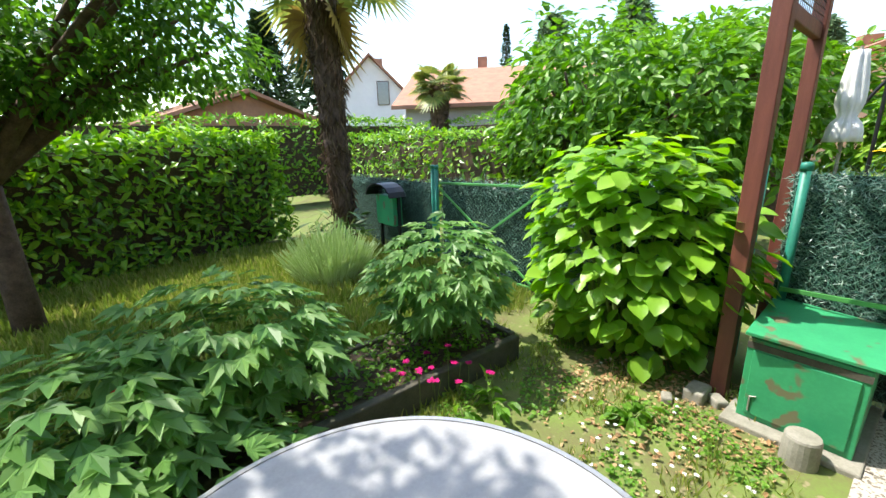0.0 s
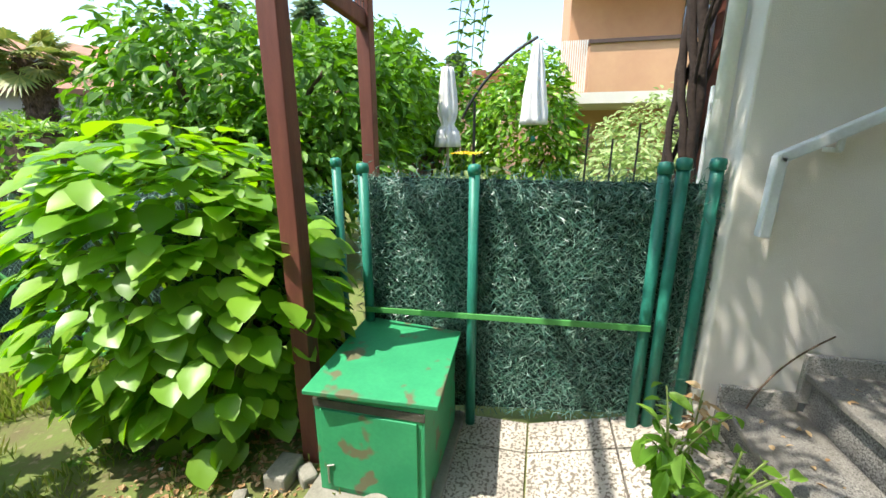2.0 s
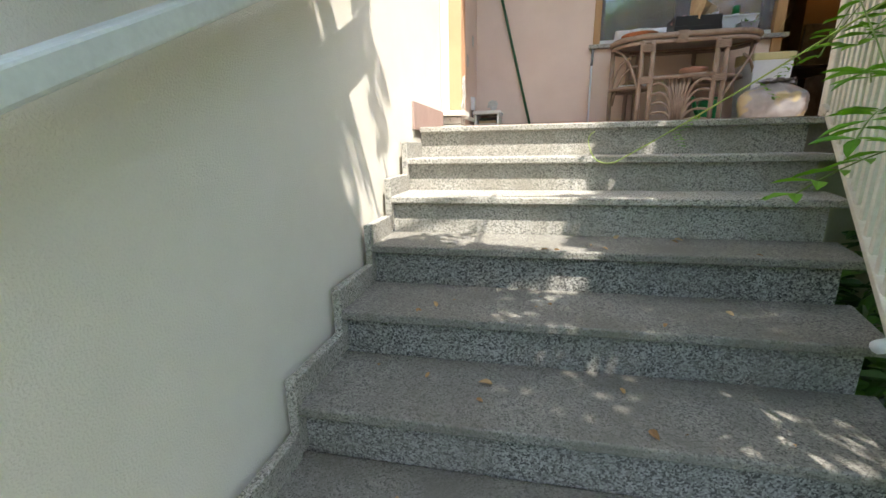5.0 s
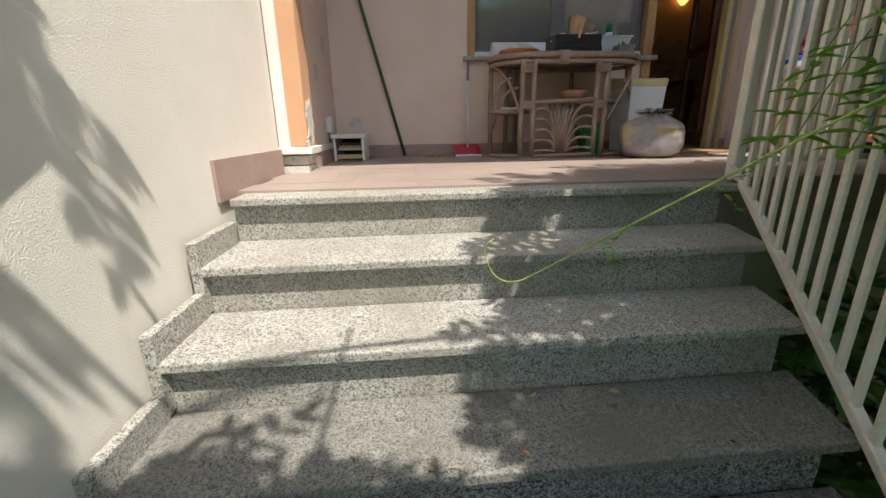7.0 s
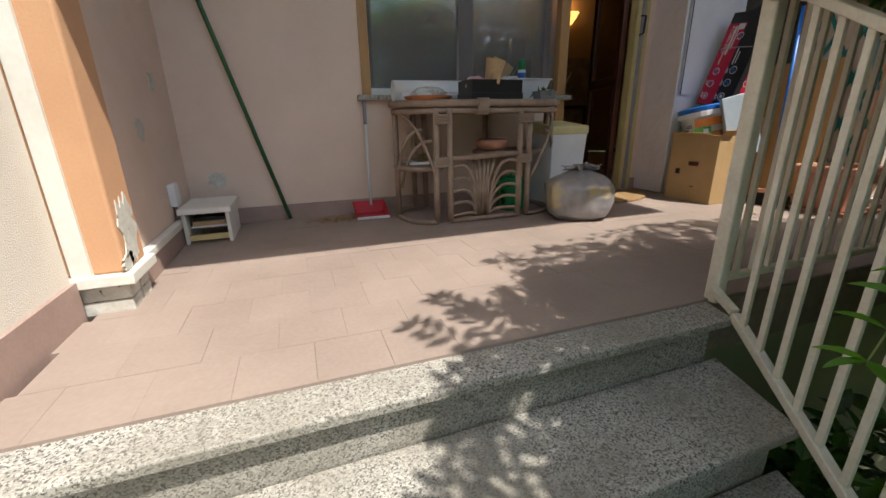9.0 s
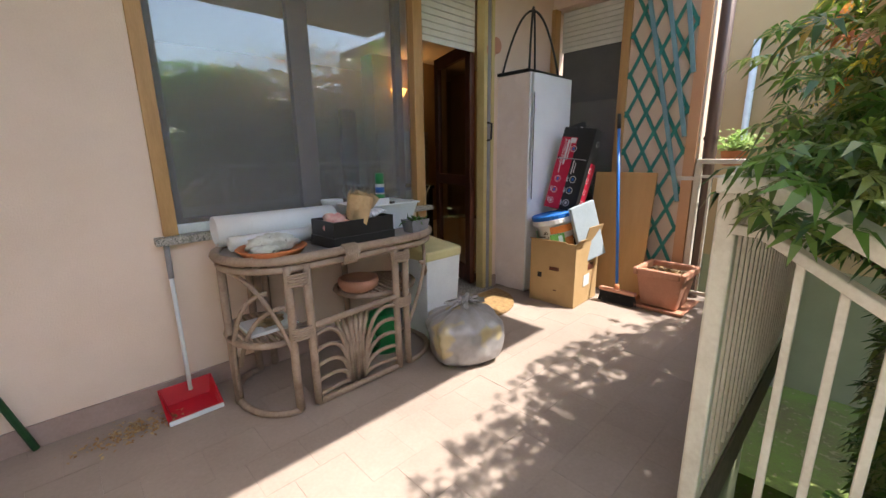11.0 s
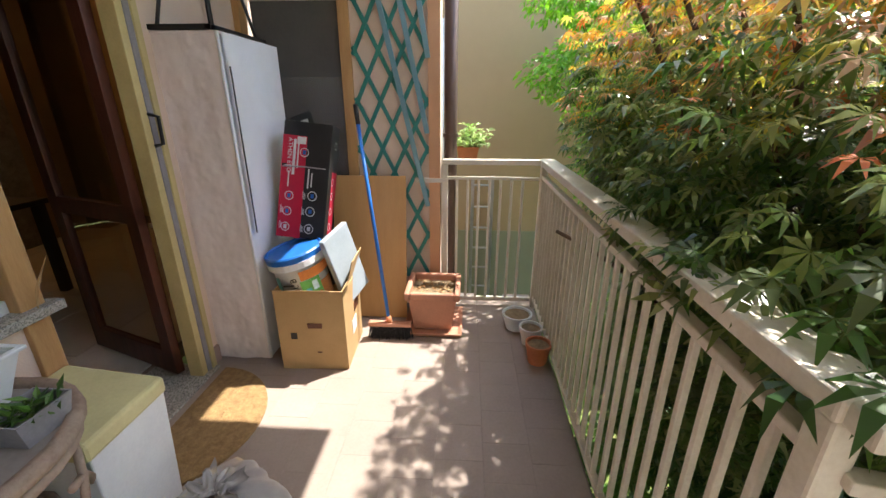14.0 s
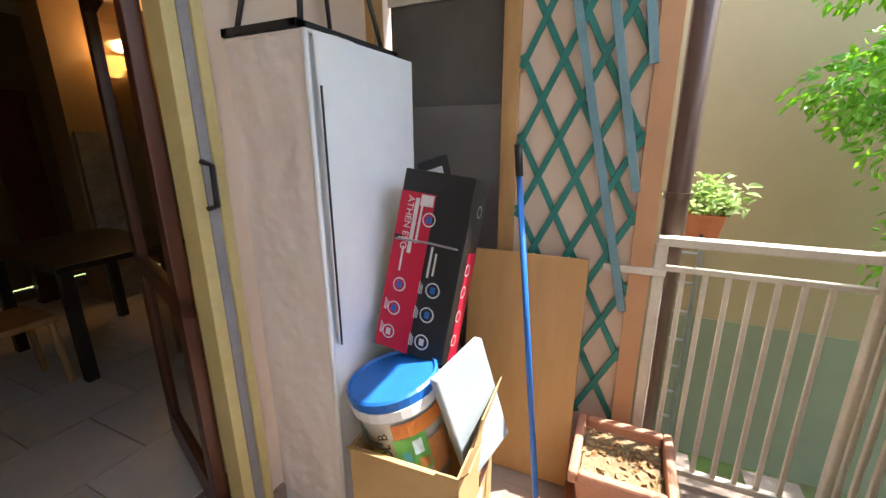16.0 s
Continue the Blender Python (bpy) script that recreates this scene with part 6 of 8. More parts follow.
ms.lathe((1.935, -5.46, ZT), [(.115, 0), (.142, .03), (.15, .036), (.145, .04), (.135, .032), (.11, .012), (.0, .011)], 30)
part("dish", ms, M_TERRAW, pl, smooth=True)
r9 = np.random.default_rng(201)


def lumpy(c, rad, seed, n=20, m=12, amp=.2, flat=None):
    """An uneven rounded lump."""
    ms = Mesh()
    v = []
    for i in range(m + 1):
        th = math.pi * i / m
        for j in range(n):
            a = 2 * math.pi * j / n
            d = Vector((math.sin(th) * math.cos(a), math.sin(th) * math.sin(a), math.cos(th)))
            q = 1 + amp * noise.noise(d * 2.1 + Vector((seed, 0, 0))) + amp * .5 * noise.noise(d * 5 + Vector((0, seed, 0)))
            p = Vector((d.x * rad[0] * q, d.y * rad[1] * q, d.z * rad[2] * q))
            if flat is not None:
                p.z = max(p.z, flat)
            v.append(Vector(c) + p)
    f = [(i * n + j, (i + 1) * n + j, (i + 1) * n + (j + 1) % n, i * n + (j + 1) % n) for i in range(m) for j in range(n)]
    return ms.add(v, f)


solo("pitted_stone", lumpy((1.92, -5.47, ZT + .045), (.115, .062, .045), 3, amp=.5, flat=-.026), M_STONEW, "pale pitted stone lying in the saucer", "stone", smooth=True)
solo("pale_shell", lumpy((1.99, -5.40, ZT + .036), (.065, .035, .022), 6, amp=.5, flat=-.018), M_STONEW, "small pale stone on the saucer's rim", "stone", smooth=True)


def roll(name, p0, p1, r, label, flap):
    t = thing(name, p0, label, "paper roll")
    p0, p1 = Vector(p0), Vector(p1)
    d = (p1 - p0).normalized()
    s = d.cross(Vector((0, 0, 1))).normalized()
    u = s.cross(d)
    ms = Mesh()
    n = 34
    prof = [(r * (1 - .22 * i / n) * math.cos(6.8 * i / n - 1.2), r * (1 - .22 * i / n) * math.sin(6.8 * i / n - 1.2)) for i in range(n)]
    if flap:
        prof = [(prof[0][0] + flap, -r + .006), (prof[0][0] + flap * .5, -r + .004)] + prof
    v = [e + s * a + u * b for e in (p0, p1) for a, b in prof] + [e + s * a * .985 + u * b * .985 for e in (p0, p1) for a, b in prof]
    k = len(prof)
    f = [(i, i + 1, k + i + 1, k + i) for i in range(k - 1)] + [(2 * k + i, 3 * k + i, 3 * k + i + 1, 2 * k + i + 1) for i in range(k - 1)]
    f += [(i, 2 * k + i, 2 * k + i + 1, i + 1) for i in range(k - 1)] + [(k + i, k + i + 1, 3 * k + i + 1, 3 * k + i) for i in range(k - 1)]
    ms.add(v, f)
    part("sheet", ms, M_PAPER, t, smooth=True)


roll("paper_roll", (2.08, -5.775, ZT + .085), (1.475, -5.765, ZT + .085), .078, "large white paper roll lying by the window", -.05)
roll("paper_roll", (2.06, -5.64, ZT + .04), (1.58, -5.625, ZT + .04), .036, "thin white paper roll in front of the large one", 0)


def open_box(name, label, cat, c, ang, sx, sy, z0, h, material, th=.006, inner=None):
    """Four walls and a bottom, each a part."""
    t = thing(name, (c[0], c[1], z0), label, cat)
    m = pose(c[0], c[1], z0, 0, 0, ang)
    for a, b in (((-sx / 2, -sy / 2, 0), (sx / 2, -sy / 2 + th, h)), ((-sx / 2, sy / 2 - th, 0), (sx / 2, sy / 2, h)), ((-sx / 2, -sy / 2 + th, 0), (-sx / 2 + th, sy / 2 - th, h)), ((sx / 2 - th, -sy / 2 + th, 0), (sx / 2, sy / 2 - th, h))):
        ms = Mesh()
        ms.box(a, b, m)
        part("side", ms, material, t, bevel=.001)
    ms = Mesh()
    ms.box((-sx / 2 + th, -sy / 2 + th, 0), (sx / 2 - th, sy / 2 - th, th), m)
    part("bottom", ms, inner or material, t)
    return t, m


bb, mbb = open_box("shoe_box", "black cardboard shoebox without lid on the table", "box", (1.535, -5.432), 2, .345, .205, ZT + .004, .125, M_BLACK, .006, M_PRINTW)
ms = Mesh()
ms.box((-.177, -.107, .0), (.177, .107, .05), mbb)
part("lid", ms, M_BLACK, bb, "black lid slipped underneath", bevel=.002)
for i in range(6):
    ms = Mesh()
    m = pose(1.50 + .012 * i, -5.44 + .01 * i, ZT + .12, 55 + 7 * i, -14 + 6 * i, 30 + 14 * i)
    n = 6
    v = [m @ Vector((-.08 + .16 * a / n, .13 * b, .02 * math.sin(a * 1.1 + i) * (1 + b))) for b in (0, 1) for a in range(n + 1)]
    ms.add(v + [p + Vector((0, 0, .0015)) for p in v], [(a, a + 1, n + 2 + a, n + 1 + a) for a in range(n)] + [(2 * n + 2 + a, 3 * n + 3 + a, 3 * n + 4 + a, 2 * n + 3 + a) for a in range(n)])
    solo("crumpled_paper", ms, M_NEWS, "crumpled brown newsprint in the shoebox", "paper", smooth=True, group="newsprint in the shoebox")
solo("pink_packet", lumpy((1.635, -5.43, ZT + .11), (.06, .065, .04), 9, amp=.6), mat("pink_plastic", (.62, .2, .2), (.75, .55, .5), 16, .35, .2), "crumpled pink plastic packet in the shoebox", "packet", smooth=True)
bundle = thing("wrapped_bundle", (1.43, -5.43, ZT + .12), "bundle of white plastic-wrapped strips in the shoebox", "bundle")
for i in range(9):
    ms = Mesh()
    rod(ms, bend([(1.47 - .010 * i, -5.365, ZT + .125 + .003 * i), (1.45 - .010 * i, -5.43, ZT + .15), (1.43 - .009 * i, -5.51, ZT + .135)], .004, i), .0065, 6)
    part("strip", ms, M_PAPER, bundle, smooth=True)

tub = thing("dishpan", (1.225, -5.665, ZT), "white plastic dishpan holding small bottles", "tub")
ms = Mesh()


def taper(cx, cy, z0, z1, ax, ay, bx, by, th=.006):
    """An open trough that widens upwards."""
    q = []
    for x, y, z in ((ax, ay, z0), (bx, by, z1), (bx - th, by - th, z1), (ax - th, ay - th, z0 + th)):
        q += [(cx - x, cy - y, z), (cx + x, cy - y, z), (cx + x, cy + y, z), (cx - x, cy + y, z)]
    f = [(3, 2, 1, 0), (12, 13, 14, 15)]
    for k in range(3):
        for i in range(4):
            f.append((4 * k + i, 4 * k + (i + 1) % 4, 4 * k + 4 + (i + 1) % 4, 4 * k + 4 + i))
    return q, f


ms.add(*taper(1.225, -5.665, ZT + .002, ZT + .15, .15, .105, .19, .142))
part("basin", ms, M_WHITEPL, tub, bevel=.004)
ms = Mesh()
for a, b in (((1.025, -5.817, .148), (1.425, -5.801, .158)), ((1.025, -5.529, .148), (1.425, -5.513, .158)), ((1.025, -5.801, .148), (1.041, -5.529, .158)), ((1.409, -5.801, .148), (1.425, -5.529, .158))):
    ms.box((a[0], a[1], ZT + a[2]), (b[0], b[1], ZT + b[2]))
part("rim", ms, M_WHITEPL, tub, bevel=.003)
for x, y, r_, h_, mm, nm, lb_ in ((1.30, -5.73, .03, .09, M_BLACK, "bottle", "small dark bottle in the dishpan"), (1.225, -5.64, .022, .085, M_FLOWER, "bottle", "small magenta bottle in the dishpan"), (1.12, -5.66, .034, .12, M_TERRAW, "bottle", "brown bottle with dark cap in the dishpan"), (1.31, -5.62, .038, .085, M_PRINTW, "jar", "white lidded jar in the dishpan")):
    t = thing(nm, (x, y, ZT + .01), lb_, nm)
    ms = Mesh()
    ms.lathe((x, y, ZT + .01), [(r_, 0), (r_, h_ * .8), (r_ * .55, h_)], 14)
    part("body", ms, mm, t, smooth=True)
    ms = Mesh()
    ms.lathe((x, y, ZT + .01 + h_), [(r_ * .5, -.002), (r_ * .5, .02), (r_ * .4, .024)], 12)
    part("cap", ms, M_BLACK, t)
sc = thing("spray_can", (1.065, -5.865, 2.69), "green and white spray can with green cap", "spray can")
for r_, z0, z1, mm, nm in ((.029, 2.69, 2.865, M_WHITEPL, "body"), (.0295, 2.75, 2.80, M_GREENPL, "label"), (.0296, 2.81, 2.845, M_BLUE, "label"), (.028, 2.865, 2.93, M_GREENPL, "cap")):
    ms = Mesh()
    ms.lathe((1.065, -5.865, z0), [(r_, 0), (r_, z1 - z0), (r_ * .8, z1 - z0 + .004)], 16)
    part(nm, ms, mm, sc, smooth=True)
tw = thing("dry_bonsai", (1.25, -5.86, 2.69), "leafless twisted pale bonsai twigs on the window sill", "bonsai")
rt2 = random.Random(310)
for i in range(15):
    a = rt2.uniform(0, 6.28)
    p = Vector((1.25, -5.868, 2.692))
    pts = [p.copy()]
    for k in range(6):
        p += Vector((math.cos(a) * .026, math.sin(a) * .008, rt2.uniform(.012, .05)))
        a += rt2.uniform(-1.3, 1.3)
        p.y = max(-5.92, min(-5.83, p.y))
        pts.append(p.copy())
    ms = Mesh()
    rod(ms, pts, [.007, .006, .005, .004, .003, .002, .001], 5)
    part("twig", ms, M_CONC, tw)
wp = thing("flower_pot", (1.42, -5.85, 2.69), "small white glazed pot on the window sill", "pot")
ms = Mesh()
ms.lathe((1.42, -5.85, 2.69), [(.042, 0), (.058, .085), (.064, .09), (.064, .105), (.055, .105), (.05, .09), (0, .085)], 22)
part("pot", ms, M_WHITEPL, wp, smooth=True)
ms = Mesh()
ms.lathe((1.42, -5.85, 2.776), [(.049, 0), (.045, .006), (0, .008)], 18)
part("soil", ms, M_MULCH, wp)
sp = thing("dry_sprig", (.70, -5.86, 2.69), "dry thin flower stalk standing at the window edge", "dry plant")
for i in range(3):
    ms = Mesh()
    rod(ms, arc((.70, -5.86, 2.69), (.665 - .012 * i, -5.85 + .008 * i, 2.80 + .03 * i), (.70 - .008 * i, -5.855, 2.76)), .0014, 5)
    part("stalk", ms, M_DRY, sp)
gp = thing("succulent", (1.14, -5.425, ZT), "small dark succulent in a clear plastic tub", "plant")
ms = Mesh()
ms.add(*taper(1.14, -5.425, ZT, ZT + .07, .05, .04, .065, .05, .004))
part("tub", ms, M_GREYSTRIP, gp)
ms = scatter(leaf_blade(.3), [(1.14 + r9.normal(0, .025), -5.425 + r9.normal(0, .02), ZT + .06) for _ in range(60)], np.tile((0, 0, 1.), (60, 1)), .05, r9, None, .6)
part("leaves", ms, M_HEDGE_D, gp, kind="stuff")
cp = thing("clay_bowl", (1.42, -5.6, 2.32), "flat clay bowl with dry soil on the lower shelf", "pot")
ms = Mesh()
ms.lathe((1.45, -5.56, 2.32), [(.085, 0), (.107, .02), (.112, .045), (.11, .065), (.095, .07), (.09, .05), (0, .05)], 24)
part("bowl", ms, M_TERRA, cp, smooth=True)
tr_ = Mesh()
tr_.box((1.84, -5.68, 2.25), (2.06, -5.48, 2.265))
solo("paper_tray", tr_, M_PAPER, "white card tray on the rattan shelf", "tray")
solo("dry_cone", lumpy((1.95, -5.56, 2.285), (.06, .04, .025), 12, amp=.8), M_MULCH, "dry brown seed head on the tray", "seed head")
wc = thing("watering_can", (1.28, -5.62, TERR), "green plastic watering can under the table", "watering can")
ms = Mesh()
ms.lathe((1.27, -5.6, TERR), [(.10, 0), (.10, .02), (.092, .2), (.085, .23), (.05, .235)], 20)
part("body", ms, M_GREENPL, wc, smooth=True)
ms = Mesh()
rod(ms, [(1.34, -5.56, TERR + .05), (1.42, -5.5, TERR + .16), (1.46, -5.47, TERR + .26)], .018, 9)
part("spout", ms, M_GREENPL, wc, smooth=True)
ms = Mesh()
rod(ms, arc((1.30, -5.6, TERR + .23), (1.19, -5.64, TERR + .08), (1.13, -5.66, TERR + .33)), .011, 7)
part("handle", ms, M_GREENPL, wc, smooth=True)

bn = thing("waste_bin", (.9, -5.62, TERR), "tall white plastic bin with a yellowed lid", "bin")
ms = Mesh()
ms.add(*taper(.89, -5.62, TERR, TERR + .53, .125, .14, .145, .165, .01))
part("body", ms, M_WHITEPL, bn, bevel=.008)
ms = Mesh()
v = [(.735, -5.79, 2.405), (1.045, -5.79, 2.405), (1.045, -5.45, 2.405), (.735, -5.45, 2.405), (.735, -5.79, 2.50), (1.045, -5.79, 2.50), (1.045, -5.45, 2.465), (.735, -5.45, 2.465)]
ms.add(v, [(0, 3, 2, 1), (4, 5, 6, 7), (0, 1, 5, 4), (1, 2, 6, 5), (2, 3, 7, 6), (3, 0, 4, 7)])
part("lid", ms, M_CREAMLID, bn, bevel=.012)


def bagmat():
    """Thin grey film: dull colours of the rubbish show through, with sharp highlights on the creases."""
    m = mat("thin_grey_plastic", (.33, .31, .31), (.24, .225, .23), 5, .3, .0, 26, spots=(.42, .34, .20), spot_scale=6, spot_amt=.56)
    N, L = m.node_tree.nodes, m.node_tree.links
    b = N["Principled BSDF"]
    b.inputs["Coat Weight"].default_value, b.inputs["Coat Roughness"].default_value = .5, .12
    co = N.new("ShaderNodeTexCoord")
    mp = N.new("ShaderNodeMapping")
    mp.inputs["Scale"].default_value = (9, 9, 3.2)
    mp.inputs["Rotation"].default_value = (.5, .35, 0)
    L.new(co.outputs["Object"], mp.inputs[0])
    n = N.new("ShaderNodeTexNoise")
    n.noise_type = "RIDGED_MULTIFRACTAL"
    n.inputs["Scale"].default_value, n.inputs["Detail"].default_value = 1.6, 5
    L.new(mp.outputs[0], n.inputs[0])
    bp = N.new("ShaderNodeBump")
    bp.inputs["Strength"].default_value, bp.inputs["Distance"].default_value = .45, .012
    L.new(n.outputs[0], bp.inputs["Height"])
    L.new(bp.outputs[0], b.inputs["Normal"])
    L.new(bp.outputs[0], b.inputs["Coat Normal"])
    return m


def bag():
    t = thing("rubbish_bag", (.99, -5.19, TERR), "tied translucent grey rubbish bag, well filled", "bag")
    m = bagmat()
    ms = Mesh()
    n, k = 84, 34
    v = []
    top = Vector((.965, -5.20, .335))
    for i in range(k + 1):
        u = i / k
        z = .315 * u ** .9
        rad = .20 + .035 * math.sin(min(1, u * 1.7) * math.pi * .62)
        rad *= 1 - max(0, (u - .62) / .38) ** 1.6 * .90
        if u < .08:
            rad *= .80 + 2.5 * u
        for j in range(n):
            a = 2 * math.pi * j / n
            d = Vector((math.cos(a), math.sin(a), z * 4))
            box = 1 / max(abs(math.cos(a + .5)), abs(math.sin(a + .5))) ** .45
            fold = (abs(math.sin(a * 6.5 + 2.4 * noise.noise(d * 1.3))) - .5) * (.02 + .22 * max(0, u - .45))
            q = box * .93 + .10 * noise.noise(d * 1.4) - .05 * abs(noise.noise(d * 3.1)) + fold + .02 * noise.noise(d * 9)
            sx, sy = .99 + (top.x - .99) * u * u, -5.19 + (top.y + 5.19) * u * u
            v.append((sx + rad * q * math.cos(a) * 1.06, sy + rad * q * math.sin(a) * .92, TERR + .002 + z + .012 * noise.noise(d * 2.5) * u))
    f = [(i * n + j, i * n + (j + 1) % n, (i + 1) * n + (j + 1) % n, (i + 1) * n + j) for i in range(k) for j in range(n)]
    ms.add(v, f + [tuple(range(n))[::-1]])
    part("body", ms, m, t, smooth=True)
    # the tied neck: one ruffled sheet, flared out above the knot
    ms = Mesh()
    n, k = 60, 12
    v = []
    for i in range(k + 1):
        u = i / k
        rad = .016 + .062 * u ** 1.3
        for j in range(n):
            a = 2 * math.pi * j / n
            d = Vector((math.cos(a) * 1.5, math.sin(a) * 1.5, u * 2))
            q = 1 + u * (.45 * math.sin(a * 9 + 3 * noise.noise(d)) + .5 * noise.noise(d * 2.2))
            v.append((top.x + rad * q * math.cos(a) * 1.3, top.y + rad * q * math.sin(a), TERR + .305 + .05 * u * (1 + .9 * noise.noise(d * 1.7)) - .025 * u * u))
    ms.add(v, [(i * n + j, i * n + (j + 1) % n, (i + 1) * n + (j + 1) % n, (i + 1) * n + j) for i in range(k) for j in range(n)])
    part("knot", ms, m, t, "crumpled tied neck", smooth=True)


bag()

# ---- fabric wardrobe ----
cab = thing("fabric_wardrobe", (-.46, -5.75, TERR), "tall grey-pink fabric wardrobe with a white front flap", "wardrobe")


def cloth(p0, du, dv, nrm, nu, nv, amp, seed):
    """A hanging sheet with soft folds, with thickness."""
    p0, du, dv, nrm = Vector(p0), Vector(du), Vector(dv), Vector(nrm)
    V = []
    for s in (0, -.006):
        for j in range(nv + 1):
            for i in range(nu + 1):
                a, b = i / nu, j / nv
                edge = min(a, 1 - a, .15) / .15
                w = amp * edge * (1.0 * noise.noise(Vector((a * 3, b * 9, seed + 3))) + .4 * noise.noise(Vector((a * 6 + b * 8, b * 34 - a * 3, seed + 6))) + .35 * (1 - 2 * abs(noise.noise(Vector((a * 10, b * 60 + a * 7, seed + 9))))))
                V.append(p0 + du * a + dv * b + nrm * (w + s))
    k = (nu + 1) * (nv + 1)
    F = [(j * (nu + 1) + i, j * (nu + 1) + i + 1, (j + 1) * (nu + 1) + i + 1, (j + 1) * (nu + 1) + i) for j in range(nv) for i in range(nu)]
    F += [tuple(k + q for q in reversed(f)) for f in F]
    ms = Mesh()
    return ms.add(V, F)


CX0, CX1, CY0, CY1, CZ = -.76, -.17, -5.925, -5.585, 3.645
part("side_cloth", cloth((CX1, CY0, TERR + .01), (0, CY1 - CY0, 0), (0, 0, CZ - TERR - .01), (1, 0, 0), 36, 150, .011, 1), M_FABRIC, cab, smooth=True)
part("front_cloth", cloth((CX1, CY1, TERR + .01), (CX0 - CX1, 0, 0), (0, 0, CZ - TERR - .01), (0, 1, 0), 36, 150, .008, 5), M_FABRIC_L, cab, smooth=True)
part("front_flap", cloth((CX1 - .02, CY1 + .018, 2.68), (CX0 - CX1 + .03, 0, 0), (0, 0, CZ - 2.68), (0, 1, 0), 24, 40, .01, 9), M_FABRIC_L, cab, "white rolled-down flap", smooth=True)
ms = Mesh()
ms.box((CX0, CY0, CZ - .01), (CX1 + .005, CY1 + .01, CZ + .005))
part("top_cloth", ms, M_FABRIC, cab, bevel=.01)
ms = Mesh()
ms.box((CX0 + .01, CY0 + .005, TERR), (CX1 - .03, CY1 - .03, CZ - .012))
part("frame", ms, M_FABRIC, cab)
ms = Mesh()
rod(ms, [(CX1 + .004, CY1 + .006, TERR + .02), (CX1 + .004, CY1 + .006, CZ)], .009, 8)
part("piping", ms, M_FABRIC_L, cab, smooth=True)
ms = Mesh()
rod(ms, [(CX1 - .02, CY1 + .03, 2.68), (CX1 - .02, CY1 + .03, 3.5)], .004, 6)
part("zip", ms, M_BLACK, cab, "dark zip")
ps = thing("plant_stand", (-.4, -5.75, CZ), "black wrought-iron stand with crossing hoops on the wardrobe", "stand")
ms = Mesh()
for a, b in (((-.70, -5.9, .006), (-.66, -5.6, .03)), ((-.2, -5.9, .006), (-.16, -5.6, .03)), ((-.7, -5.9, .006), (-.16, -5.87, .03)), ((-.7, -5.63, .006), (-.16, -5.6, .03))):
    ms.box((a[0], a[1], CZ + a[2]), (b[0], b[1], CZ + b[2]))
part("tray", ms, M_BLACK, ps, bevel=.003)
for p in (arc((-.2, -5.88, CZ + .02), (-.62, -5.62, CZ + .02), (-.42, -5.75, CZ + 1.0), 17), arc((-.2, -5.62, CZ + .02), (-.66, -5.88, CZ + .02), (-.42, -5.75, CZ + 1.05), 17)):
    ms = Mesh()
    rod(ms, p, .009, 7)
    part("hoop", ms, M_BLACK, ps, smooth=True)
for i, (x, z) in enumerate(((-.06, 3.83), (-.13, 3.88))):
    ms = Mesh()
    m = pose(x, WY + .004, z, -90, 0, 0)
    v = [m @ Vector((r_ * math.cos(a), r_ * math.sin(a), h_)) for r_, h_ in ((.06, 0), (.06, .012), (.05, .016)) for a in np.linspace(0, 2 * math.pi, 20, endpoint=False)]
    ms.add(v, [(k * 20 + j, k * 20 + (j + 1) % 20, (k + 1) * 20 + (j + 1) % 20, (k + 1) * 20 + j) for k in range(2) for j in range(20)] + [tuple(range(40, 60))])
    solo("wall_plaque", ms, M_TERRA, "round pinkish ceramic plaque on the wall", "plaque", smooth=True, group="wall plaques")

# ---- carton and what stands in it ----
ct, mct = open_box("carton", "brown cardboard carton, open, with printed marks", "box", (-.295, -5.29), 3, .40, .38, TERR + .002, .495, M_CARD, .008)
for a, b in (((.201, -.12, .20), (.2035, -.085, .24)), ((.201, .02, .11), (.2035, .045, .118)), ((.201, -.02, .27), (.2035, .06, .30)), ((-.05, .191, .14), (.05, .1935, .23)), ((-.12, .191, .26), (-.02, .1935, .31))):
    ms = Mesh()
    ms.box(a, b, mct)
    part("print_mark", ms, M_BLACK if b[2] - a[2] > .03 and a[0] > .1 else (M_PRINTW if a[0] < .1 and a[2] < .2 else M_DARKWOOD), ct)
for x0, x1, hh, tilt in ((-.2, .06, .12, -14), (.075, .2, .05, -40)):
    m = mct @ pose(0, .187, .494, tilt, 0, 0)
    ms = Mesh()
    ms.box((x0, 0, 0), (x1, .005, hh), m)
    part("flap", ms, M_CARD, ct, bevel=.001)
m = mct @ pose(.197, 0, .494, 0, 62, 0)
ms = Mesh()
ms.box((-.004, -.185, 0), (0, .12, .035), m)
part("flap", ms, M_CARD, ct, "crumpled bent-in flap edge", bevel=.001)
bk = thing("paint_bucket", (-.34, -5.385, TERR + .24), "white paint bucket with colourful label and dripped blue lid", "bucket")
mb = pose(-.28, -5.32, TERR + .31, 12, 3, 12)


def lathe_m(prof, m, n=28):
    q = Mesh().lathe((0, 0, 0), prof, n)
    q.v = [tuple(m @ Vector(p)) for p in q.v]
    return q


part("body", lathe_m([(.125, 0), (.145, .36), (.15, .365)], mb), M_WHITEPL, bk, smooth=True)
part("lid", lathe_m([(.158, .352), (.16, .385), (.152, .392), (.146, .382), (.0, .382)], mb), M_BLUE, bk, "blue lid")
